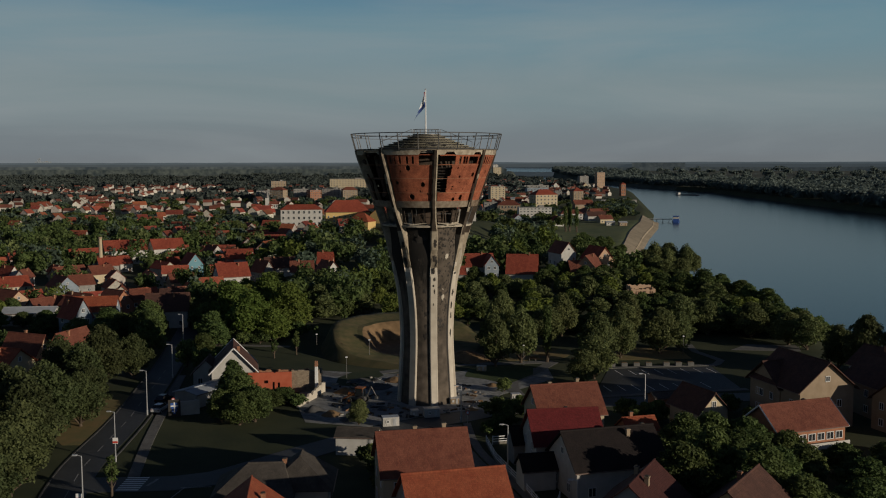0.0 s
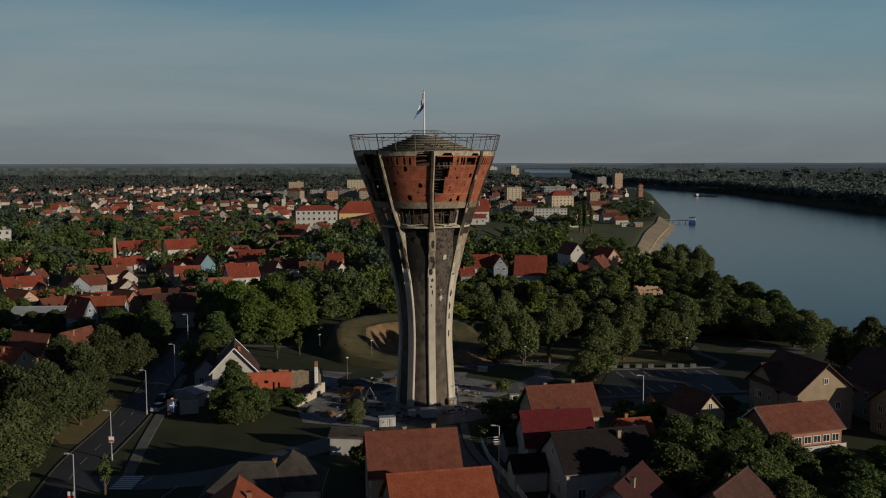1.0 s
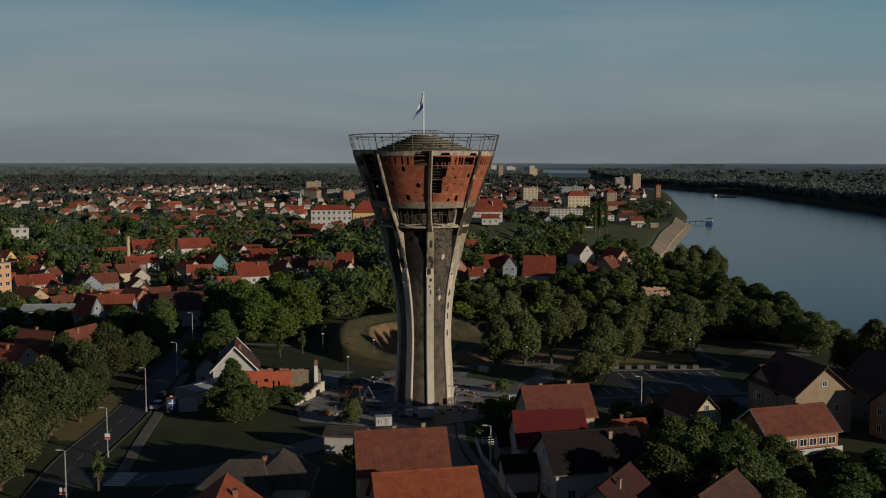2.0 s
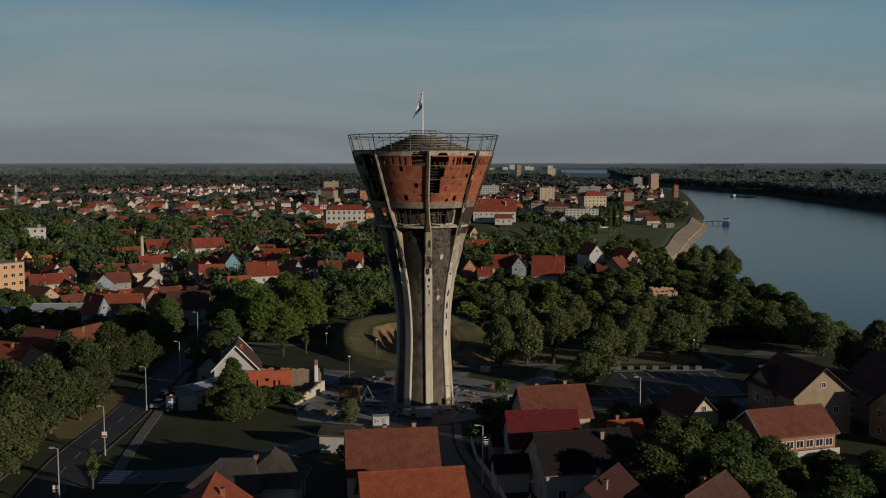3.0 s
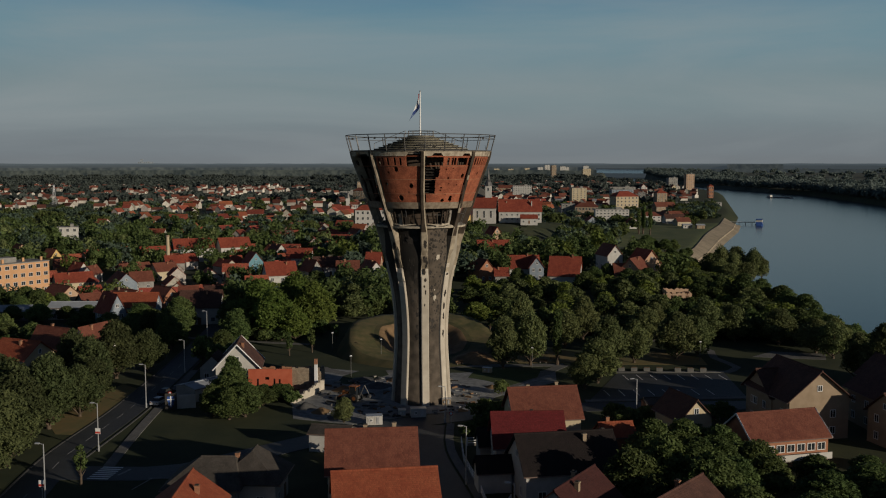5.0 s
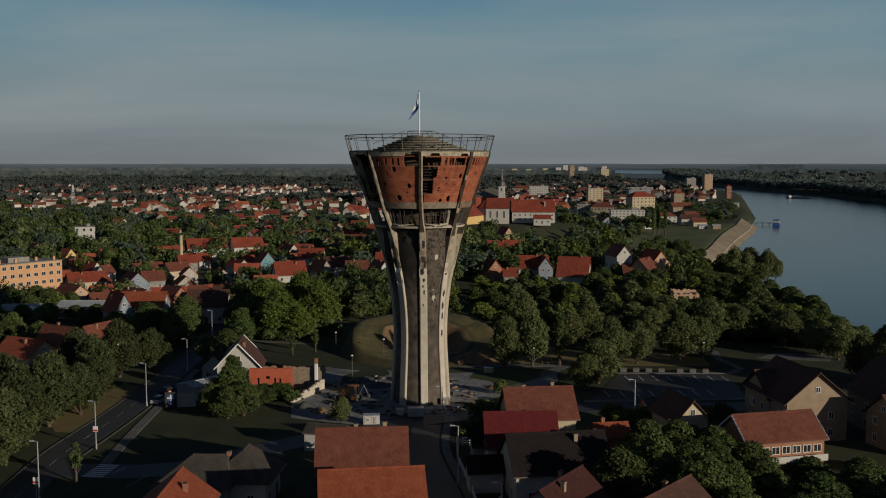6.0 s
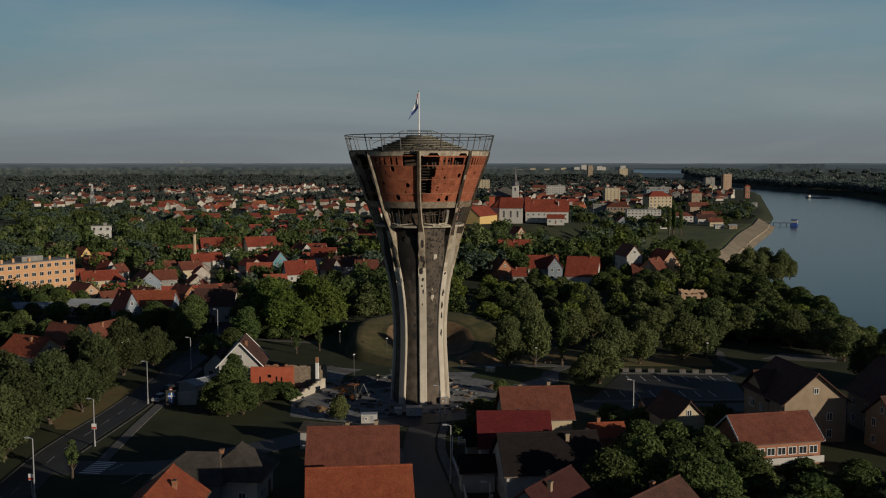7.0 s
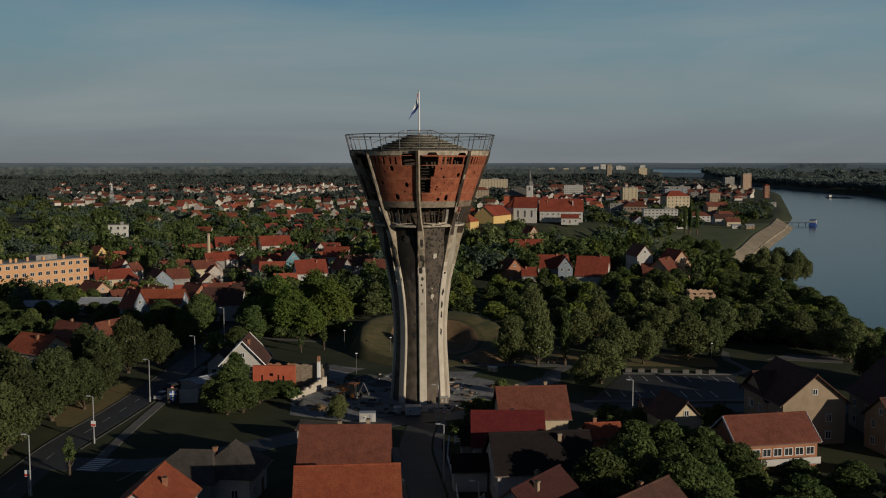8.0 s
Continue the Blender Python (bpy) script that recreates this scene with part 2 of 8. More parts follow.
# leaf_f, leaf_h and in part leaf_e: haze is put into the leaf colour
M["leaf_f"] = leafy("hazed forest leaves", (0.1, 0.128, 0.118), (0.13, 0.158, 0.142), 0.1, 0.005, 0.06)
M["leaf_h"] = leafy("hazed distant leaves", (0.055, 0.069, 0.062), (0.078, 0.092, 0.081), 0.1, 0.005, 0.12)
M["leaf_e"] = leafy("grey-green leaves", (0.049, 0.074, 0.052), (0.086, 0.120, 0.084))
M["leaf_b"] = leafy("bright leaves", (0.081, 0.119, 0.023), (0.157, 0.195, 0.044), 0.12)
M["leaf_c"] = leafy("grey leaves", (0.089, 0.111, 0.042), (0.178, 0.197, 0.074), 0.25)
ROOFS = {}
for key, a, b_ in (("orange", (0.255, 0.056, 0.026), (0.345, 0.097, 0.045)), ("rust", (0.145, 0.044, 0.028), (0.225, 0.078, 0.048)), ("crimson", (0.115, 0.012, 0.013), (0.165, 0.02, 0.021)),
                   ("brown", (0.072, 0.034, 0.026), (0.122, 0.058, 0.042)), ("grey", (0.055, 0.047, 0.04), (0.1, 0.086, 0.073)), ("dark", (0.01, 0.007, 0.0065), (0.021, 0.014, 0.013)), ("maroon", (0.045, 0.014, 0.012), (0.078, 0.024, 0.02)), ("red", (0.22, 0.043, 0.025), (0.33, 0.075, 0.041))):
    ROOFS[key] = courses(mat("roof tiles " + key, a, b_, 0.9, 0.8, 0, 0.3, 7, 0.06), 0.21, 0.21, 0.018, 0.84, "roof", 0.8)
ROOFS["slate"] = courses(mat("grey slates", (0.12, 0.11, 0.095), (0.2, 0.185, 0.16), 0.9, 0.8, 0, 0.3, 7), 0.3, 0.2, 0.015, 0.8, "roof", 0.6)
ROOFS["sheet"] = mat("pale roof sheet", (0.3, 0.32, 0.34), (0.42, 0.44, 0.46), 0.6, 0.6, 0.1, 0.2)
ROOFS["mixed"] = courses(mat("roof tiles mixed", (0.22, 0.056, 0.032), (0.36, 0.098, 0.053), 0.9, 0.85, 0, 0.3, 7, 0.4, 0.012), 0.21, 0.21, 0.018, 0.74, "roof", 0.8)
WALLS = {}
for key, a, b_ in (("white", (0.4, 0.385, 0.35), (0.52, 0.5, 0.465)), ("cream", (0.42, 0.34, 0.22), (0.5, 0.42, 0.29)), ("yellow", (0.541, 0.369, 0.139), (0.607, 0.426, 0.18)), ("cyan", (0.12, 0.25, 0.3), (0.16, 0.3, 0.35)),
                   ("tan", (0.26, 0.195, 0.13), (0.34, 0.26, 0.18)), ("grey", (0.2, 0.19, 0.175), (0.3, 0.285, 0.26)), ("orange", (0.27, 0.12, 0.065), (0.36, 0.17, 0.1)), ("bluegrey", (0.18, 0.215, 0.25), (0.26, 0.3, 0.34)), ("peach", (0.4, 0.262, 0.17), (0.47, 0.32, 0.215)), ("apricot", (0.5, 0.28, 0.145), (0.58, 0.335, 0.18)), ("redwall", (0.377, 0.082, 0.041), (0.459, 0.123, 0.066))):
    WALLS[key] = mat("plaster " + key, a, b_, 0.8, 0.9, 0, 0.2, 9)
WALLS["mixed"] = mat("plaster mixed", (0.3, 0.275, 0.235), (0.5, 0.46, 0.39), 0.8, 0.9, 0, 0.2, 9, 0.3, 0.04)
M["glass"] = mat("window glass", (0.02, 0.024, 0.028), (0.035, 0.04, 0.045), 1, 0.08, 0, 0, None, 0.2, 0, 0, 0.5, 0.8)
M["frame"] = mat("window frame", (0.6, 0.59, 0.56), (0.72, 0.71, 0.69), 3, 0.6, 0, 0)
M["wood"] = mat("brown timber", (0.12, 0.065, 0.035), (0.22, 0.13, 0.07), 2, 0.75, 0, 0.3)
M["gutter"] = mat("gutter sheet", (0.16, 0.11, 0.09), (0.24, 0.17, 0.14), 2, 0.5, 0.3, 0)

# ---------------------------------------------------------------- mesh helpers


def part(name, bm, material, parent=None, label=""):
    """Link a bmesh as one mesh object under a thing or a part."""
    me = bpy.data.meshes.new(name)
    bm.to_mesh(me)
    bm.free()
    return mesh_part(name, me, material, parent, label)


def mesh_part(name, me, material, parent=None, label=""):
    if material and not me.materials:
        me.materials.append(material)
    ob = new(name, me)
    ob.parent = parent
    return tagged(ob, label) if label else ob


def thing(name, m, label, category, group="", kind=""):
    ob = new(name)
    ob.empty_display_size = 0.5
    ob.matrix_world = m
    return tagged(ob, label, category, group, kind)


def put_box(bm, cx, cy, cz, sx, sy, sz, rz=0.0, taper=1.0):
    """A box by its centre and sizes, turned by rz degrees; taper scales its top."""
    r = bmesh.ops.create_cube(bm, size=1.0)
    for v in r["verts"]:
        k = taper if v.co.z > 0 else 1.0
        v.co = Vector((v.co.x * sx * k, v.co.y * sy * k, v.co.z * sz))
    bmesh.ops.transform(bm, matrix=pose(cx, cy, cz, 0, 0, rz), verts=r["verts"])
    return r["verts"]


def put_rod(bm, a, b, r1, r2=None, sides=8):
    """A round bar from a to b."""
    a, b = Vector(a), Vector(b)
    d = b - a
    r = bmesh.ops.create_cone(bm, cap_ends=True, segments=sides, radius1=r1, radius2=r1 if r2 is None else r2, depth=d.length)
    bmesh.ops.transform(bm, matrix=Matrix.Translation((a + b) / 2) @ d.to_track_quat("Z", "Y").to_matrix().to_4x4(), verts=r["verts"])
    return r["verts"]


def box_part(name, c, s, material, parent, rz=0.0, taper=1.0, bevel=0.0, label=""):
    bm = bmesh.new()
    put_box(bm, *c, *s, rz, taper)
    if bevel:
        bmesh.ops.bevel(bm, geom=bm.edges[:], offset=bevel, segments=2, affect="EDGES", profile=0.5)
    return part(name, bm, material, parent, label)


def rod_part(name, a, b, r1, material, parent, r2=None, sides=8, label=""):
    bm = bmesh.new()
    put_rod(bm, a, b, r1, r2, sides)
    return part(name, bm, material, parent, label)


def raw(name, verts, faces, material, parent=None, label="", smooth=False):
    me = bpy.data.meshes.new(name)
    me.from_pydata([tuple(v) for v in verts], [], [tuple(f) for f in faces])
    me.update()
    if smooth:
        me.polygons.foreach_set("use_smooth", [True] * len(me.polygons))
    return mesh_part(name, me, material, parent, label)


def smooth_step(a, b, v):
    t = min(1.0, max(0.0, (v - a) / (b - a)))
    return t * t * (3 - 2 * t)


def on_line(table, y):
    for (a, b), (c, d) in zip(table, table[1:]):
        if y <= c:
            return b + (d - b) * (y - a) / (c - a)
    return table[-1][1]


# ---------------------------------------------------------------- the ground
SHORE = ((-400, 132), (340, 138), (415, 142), (477, 147), (522, 145), (575, 129), (620, 129), (677, 147), (800, 180), (935, 219), (1182, 277), (2039, 425), (2785, 440), (3300, 330), (3455, 290), (3944, 340), (5200, 420))
FAR_SHORE = ((-400, 520), (1458, 560), (2052, 592), (2489, 520), (3400, 470), (3954, 486), (4800, 590), (5200, 640))
WATER = -20.0


def ground_z(x, y):
    town = smooth_step(420, 950, y)
    h = -13 * town - 11 * smooth_step(55, 115, -x) * smooth_step(245, 365, y) * (1 - town)
    h += 2 * smooth_step(20, 60, x) * smooth_step(250, 300, y) * (1 - smooth_step(380, 600, y))
    h += 10 * smooth_step(545, 612, y) * (1 - smooth_step(700, 860, y)) * smooth_step(-85, -45, x) * (1 - smooth_step(45, 95, x))
    h += 24 * smooth_step(2600, 4900, math.hypot(x, y))
    if y < 5300:
        s, f = on_line(SHORE, y), on_line(FAR_SHORE, y)
        h += (-13.2 - h) * smooth_step(s - 130, s - 60, x) * smooth_step(540, 610, y) * (1 - smooth_step(1150, 1300, y)) * (x < f)
        w = 46 + 40 * smooth_step(310, 400, y) * (1 - smooth_step(520, 590, y))
        w += (14 + 10 * smooth_step(560, 900, y) - w) * smooth_step(540, 590, y)
        k = smooth_step(s - w, s, x) * (1 - smooth_step(f - 6, f + 4, x))
        h = h * (1 - k) - 23 * k
    return h


def ground_sheet():
    def axis(stops):
        out = []
        for a, b, n in stops:
            out += [a + (b - a) * i / n for i in range(n)]
        return out + [stops[-1][1]]
    xs = axis(((-4900, -1200, 20), (-1200, -300, 24), (-300, -130, 12), (-130, -50, 20), (-50, 70, 12), (70, 300, 58), (300, 620, 40), (620, 1200, 20), (1200, 4900, 24)))
    ys = axis(((-4900, -300, 14), (-300, 80, 10), (80, 260, 12), (260, 620, 36), (620, 1300, 46), (1300, 2600, 40), (2600, 4900, 40)))
    verts = [(x, y, ground_z(x, y)) for y in ys for x in xs]
    n = len(xs)
    faces = [(j * n + i, j * n + i + 1, (j + 1) * n + i + 1, (j + 1) * n + i) for j in range(len(ys) - 1) for i in range(n - 1)]
    ob = raw("ground", verts, faces, M["land"], None, "", True)
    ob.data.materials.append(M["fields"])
    ob.data.materials.append(M["green"])
    for p in ob.data.polygons:
        x, y, _ = p.center
        if 560 < y < 960 and on_line(SHORE, y) - 95 < x < on_line(SHORE, y) - 12:
            p.material_index = 2
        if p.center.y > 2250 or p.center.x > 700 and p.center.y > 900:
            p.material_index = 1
    return tagged(ob, "dark green and brown land falling towards the river", "ground", "", "structure")


def strip(name, points, width, z, thick, material, label, category, parent=None):
    """A road, path or kerb along a line of points, as a slab of that thickness whose top is z above the ground."""
    pts = [Vector((p[0], p[1], 0)) for p in points]
    dense = []
    for i in range(len(pts) - 1):
        p0, p1, p2, p3 = pts[max(i - 1, 0)], pts[i], pts[i + 1], pts[min(i + 2, len(pts) - 1)]
        steps = max(2, int((p2 - p1).length / 4))
        for k in range(steps):
            t = k / steps
            dense.append(0.5 * ((2 * p1) + (p2 - p0) * t + (2 * p0 - 5 * p1 + 4 * p2 - p3) * t * t + (3 * p1 - p0 - 3 * p2 + p3) * t ** 3))
    dense.append(pts[-1])
    verts, faces = [], []
    for i, p in enumerate(dense):
        d = (dense[min(i + 1, len(dense) - 1)] - dense[max(i - 1, 0)]).normalized()
        side = Vector((d.y, -d.x, 0)) * width / 2
        for q, dz in ((p - side, 0), (p + side, 0), (p + side, -thick), (p - side, -thick)):
            verts.append((q.x, q.y, ground_z(p.x, p.y) + z + dz))
        if i:
            a, b = 4 * (i - 1), 4 * i
            faces += [(a + k, a + (k + 1) % 4, b + (k + 1) % 4, b + k) for k in range(4)]
    faces += [(3, 2, 1, 0), tuple(len(verts) - 4 + k for k in range(4))]
    ob = raw(name, verts, faces, material, parent)
    bm = bmesh.new()
    bm.from_mesh(ob.data)
    bmesh.ops.recalc_face_normals(bm, faces=bm.faces[:])
    bm.to_mesh(ob.data)
    bm.free()
    return tagged(ob, label, category, "", "structure") if label else ob


def slab(name, corners, z, thick, material, label="", category="", parent=None):
    bm = bmesh.new()
    f = bm.faces.new([bm.verts.new((x, y, ground_z(x, y) + z)) for x, y in corners])
    r = bmesh.ops.extrude_face_region(bm, geom=[f])
    for v in r["geom"]:
        if isinstance(v, bmesh.types.BMVert):
            v.co.z -= thick
    bmesh.ops.recalc_face_normals(bm, faces=bm.faces[:])
    ob = part(name, bm, material, parent)
    return tagged(ob, label, category, "", "structure") if label else ob


# ---------------------------------------------------------------- trees


def cards(points, outward, sizes, rng, flat=0.35):
    """Small folded leaf clumps at the given points; returns vertices and faces."""
    n = len(points)
    d = outward + rng.normal(0, 0.75, (n, 3))
    d /= np.linalg.norm(d, axis=1)[:, None] + 1e-6
    ref = rng.normal(0, 1, (n, 3))
    u = np.cross(d, ref)
    u /= np.linalg.norm(u, axis=1)[:, None] + 1e-6
    v = np.cross(d, u)
    s = sizes[:, None]
    j = lambda a, b: rng.uniform(a, b, (n, 1))
    tri = np.stack([points - u * s * j(0.7, 1.25) + v * s * j(-0.6, 0.2), points + u * s * j(0.7, 1.25) + v * s * j(-0.6, 0.2), points + v * s * j(0.7, 1.3) + d * s * j(-flat, flat)], axis=1)
    return tri.reshape(-1, 3)


def card_mesh(name, quads):
    me = bpy.data.meshes.new(name)
    n = len(quads)
    me.vertices.add(n)
    me.vertices.foreach_set("co", quads.astype(np.float32).ravel())
    me.loops.add(n)
    me.loops.foreach_set("vertex_index", np.arange(n, dtype=np.int32))
    me.polygons.add(n // 3)
    me.polygons.foreach_set("loop_start", np.arange(0, n, 3, dtype=np.int32))
    me.update(calc_edges=True)
    return me


def crown_quads(rng, h, r, low, count, size, lobes=11, shape="round"):
    """A crown between the heights low and h, of radius r: boughs of uneven size with gaps between them, round a thin inner filling."""
    cz, hz = (low + h) / 2, (h - low) / 2
    pts, outs = [], []
    fill = count // 5
    d = rng.normal(0, 1, (fill, 3))
    d /= np.linalg.norm(d, axis=1)[:, None]
    k = rng.uniform(0.45, 0.74, (fill, 1))
    pts.append(np.array([0, 0, cz]) + d * np.array([r, r, hz]) * k)
    outs.append(d + np.array([0, 0, 0.25]))
    boughs = []
    for i in range(lobes):
        a = i * 2.399 + rng.uniform(-0.5, 0.5)
        t = 1 - 1.75 * (i + rng.uniform(0.1, 0.9)) / lobes
        wide = math.sqrt(max(0.08, 1 - t * t)) * (1.05 if t < 0.2 else 0.9)
        if shape == "round":
            q = r * rng.uniform(0.2, 0.44)
            ring = max(0.0, r * wide * rng.uniform(0.82, 1.12) - q)
            c = np.array([ring * math.cos(a), ring * math.sin(a), cz + t * (hz - 0.55 * q) * rng.uniform(0.88, 1.1)])
            rad = np.array([q, q, q * rng.uniform(0.62, 0.95)])
        else:
            c, rad, q = np.array([0.3 * r * math.cos(a), 0.3 * r * math.sin(a), cz + t * hz * 0.85]), np.array([r * 0.6, r * 0.6, hz * 0.28]), r * 0.6
        boughs.append((c, rad, q * q))
    total = sum(b[2] for b in boughs)
    for c, rad, area in boughs:
        per = max(12, int((count - fill) * area / total))
        d = rng.normal(0, 1, (per, 3))
        d[:, 2] = np.where(rng.uniform(0, 1, per) < 0.35, np.abs(d[:, 2]), d[:, 2])
        d /= np.linalg.norm(d, axis=1)[:, None]
        off = rng.uniform(0, 90)
        bump = np.array([noise.noise((q[0] * 2.1 + off, q[1] * 2.1, q[2] * 2.1)) * 0.36 + noise.noise((q[0] * 5.5 + off, q[1] * 5.5, q[2] * 5.5)) * 0.2 for q in d])
        pts.append(c + d * rad * ((0.94 + bump) * rng.uniform(0.8, 1.08, per))[:, None])
        outs.append(d + np.array([0, 0, 0.25]))
    pts, outs = np.concatenate(pts), np.concatenate(outs)
    keep = pts[:, 2] > low * 0.8
    pts, outs = pts[keep], outs[keep]
    return cards(pts, outs, rng.uniform(0.6, 1.3, len(pts)) * size, rng)


def trunk_bm(rng, h, r, low):
    bm = bmesh.new()
    rad = 0.035 * h + 0.05
    put_rod(bm, (0, 0, -0.3), (0.05 * h * rng.uniform(-0.5, 0.5), 0, low * 1.15), rad, rad * 0.7)
    put_rod(bm, (0, 0, low), (0.03 * h, 0.02 * h, h * 0.8), rad * 0.68, rad * 0.15, 6)
    for i in range(5):
        a = i * 1.3 + rng.uniform(0, 0.6)
        z = low * (0.8 + 0.12 * i)
        put_rod(bm, (0, 0, z), (r * 0.6 * math.cos(a), r * 0.6 * math.sin(a), z + r * rng.uniform(0.4, 0.8)), rad * 0.4, rad * 0.1, 5)
    return bm


TREES = {}
TREE_TEXT = {"broad": "broad-crowned dark green deciduous tree standing in grass", "bright": "tall tree with bright fresh green leaves in sunlight", "grey": "open-crowned tree with pale grey-green leaves in the park",
             "poplar": "slim columnar poplar with dark green leaves", "willow": "wide rounded willow beside the river water", "belt": "broad dark green tree in a dense belt of trees", "hedge": "shaded dark green tree in a dense belt of trees", "shrub": "low leafy green shrub growing on open ground", "big": "large old roadside tree with a dense green crown", "young": "young thin tree with a small light crown"}


def tree(kind, x, y, h=None, r=None, z=None):
    """A tree of that kind; the first is built, the others are copies of it."""
    spec = {"broad": (11, 4.6, 0.5, 9000, 0.27, 24, "leaf_a", 3), "belt": (11, 4.8, 0.2, 2700, 0.48, 20, "leaf_a", 5), "hedge": (10, 4.8, 0.2, 2700, 0.48, 20, "leaf_a", 3), "bright": (12, 4.6, 0.15, 11000, 0.27, 30, "leaf_b", 3), "grey": (10, 4.2, 0.5, 9500, 0.23, 26, "leaf_c", 3), "poplar": (12, 1.2, 1.2, 2200, 0.26, 12, "leaf_a", 1),
            "willow": (11, 6.5, 0.2, 9000, 0.34, 26, "leaf_c", 2), "shrub": (3, 2.1, 0.15, 1500, 0.22, 10, "leaf_a", 3), "big": (13, 5.2, 0.6, 11000, 0.28, 30, "leaf_g", 4), "young": (4.5, 1.1, 1.0, 900, 0.15, 9, "leaf_a", 1)}[kind]
    made = TREES.setdefault(kind, [])
    h, r = h or spec[0], r or spec[1]
    if kind in ("belt", "hedge"):
        h, r = h * 0.8, r * 0.93
    if kind in ("belt", "hedge") and y > 262:
        GROVE.append((x, y, h, r))
        return None
    spin = random.uniform(0, 360)
    m = pose(x, y, (ground_z(x, y) if z is None else z) - 0.05, 0, 0, spin) @ Matrix.Diagonal((r / spec[1], r / spec[1], h / spec[0], 1))
    if len(made) < spec[7]:
        rng = np.random.default_rng(len(made) * 17 + sum(map(ord, kind)))
        ob = thing("shrub" if kind == "shrub" else kind + "_tree" if kind in ("poplar", "willow") else "tree", m, TREE_TEXT[kind], "shrub" if kind == "shrub" else "tree", kind + " trees")
        part("trunk", trunk_bm(rng, spec[0], spec[1], spec[2]), M["bark"], ob)
        mesh_part("crown", card_mesh("crown", crown_quads(rng, spec[0], spec[1], spec[2], spec[3], spec[4], spec[5], "column" if kind == "poplar" else "round")), M[spec[6]], ob)
        made.append(ob)
        return ob
    src = random.choice(made)
    return copy_thing(src, m @ Matrix.Diagonal((1 / src.scale[0], 1 / src.scale[1], 1 / src.scale[2], 1)))


GROVE = []


def groves(count=2300, size=0.48):
    """The dense belts of trees behind the park, joined; each crown is one of six shapes, turned and scaled."""
    shapes = [crown_quads(np.random.default_rng(900 + k), 11, 4.8, 0.2, count, size, 20) for k in range(6)]
    rng = np.random.default_rng(41)
    for i, (key, text) in enumerate((("leaf_a", "dense dark green trees in a belt above the river"), ("leaf_b", "dense fresh green trees in a belt above the river"), ("leaf_c", "dense pale olive trees in a belt above the river"))):
        out = []
        for x, y, h, r in GROVE[i::3]:
            a = rng.uniform(0, 2 * math.pi)
            q = shapes[rng.integers(6)]
            c, s = math.cos(a) * r / 4.8, math.sin(a) * r / 4.8
            out.append(np.stack([q[:, 0] * c - q[:, 1] * s + x, q[:, 0] * s + q[:, 1] * c + y, q[:, 2] * h / 11 + ground_z(x, y) - 0.05], axis=1))
        tagged(mesh_part("grove", card_mesh("grove", np.concatenate(out)), M[key]), text, "trees", "", "stuff")


def woods(name, spots, material, label, per=130, size=1.1, seed=5):
    """Many far trees as one mesh. spots: rows of x, y, height, radius."""
    rng = np.random.default_rng(seed)
    quads = []
    most = per
    for x, y, h, r in spots:
        z = ground_z(x, y)
        per = int(most * min(1.6, max(0.6, 430 / y))) if y < 800 else most
        lobes = 6
        c = rng.normal(0, 0.42, (lobes, 3)) * (r, r, h * 0.22) + (x, y, z + h * 0.55)
        big = rng.uniform(0.55, 1.15, (lobes, 1))
        i = rng.integers(0, lobes, per)
        d = rng.normal(0, 1, (per, 3))
        d /= np.linalg.norm(d, axis=1)[:, None]
        p = c[i] + d * (r * 0.55, r * 0.55, h * 0.3) * big[i] * rng.uniform(0.7, 1.05, (per, 1))
        p[:, 2] = np.maximum(p[:, 2], z + 0.3)
        quads.append(cards(p, d + (0, 0, 0.3), rng.uniform(0.7, 1.3, per) * size * r / 4 * math.sqrt(most / per), rng))
    ob = mesh_part(name, card_mesh(name, np.concatenate(quads)), material)
    return tagged(ob, label, "trees", "", "stuff")


# ---------------------------------------------------------------- houses
WINDOW_MESH = {}
HOUSE_SPOTS = []


def window_mesh(w, h, glazed):
    """A frame with two lights as one solid piece; glazed puts the glass into the same mesh."""
    bm = bmesh.new()
    f, q = 0.09, 0.035
    ys, zs = (-w / 2, -w / 2 + f, -q, q, w / 2 - f, w / 2), (-h / 2, -h / 2 + f, h / 2 - f, h / 2)
    grid = [[bm.verts.new((0.08, y, z)) for z in zs] for y in ys]
    for i in range(5):
        for j in range(3):
            if not (j == 1 and i in (1, 3)):
                bm.faces.new((grid[i][j], grid[i + 1][j], grid[i + 1][j + 1], grid[i][j + 1]))
    r = bmesh.ops.extrude_face_region(bm, geom=bm.faces[:])
    for v in r["geom"]:
        if isinstance(v, bmesh.types.BMVert):
            v.co.x = -0.02
    if glazed:
        n = len(bm.faces)
        fc = bm.faces.new([bm.verts.new((0.03, y, z)) for y, z in ((ys[0], zs[0]), (ys[-1], zs[0]), (ys[-1], zs[-1]), (ys[0], zs[-1]))])
        fc.material_index = 1
    bmesh.ops.recalc_face_normals(bm, faces=bm.faces[:])
    me = bpy.data.meshes.new("window")
    bm.to_mesh(me)
    bm.free()
    me.materials.append(M["frame"])
    me.materials.append(M["glass"])
    return me


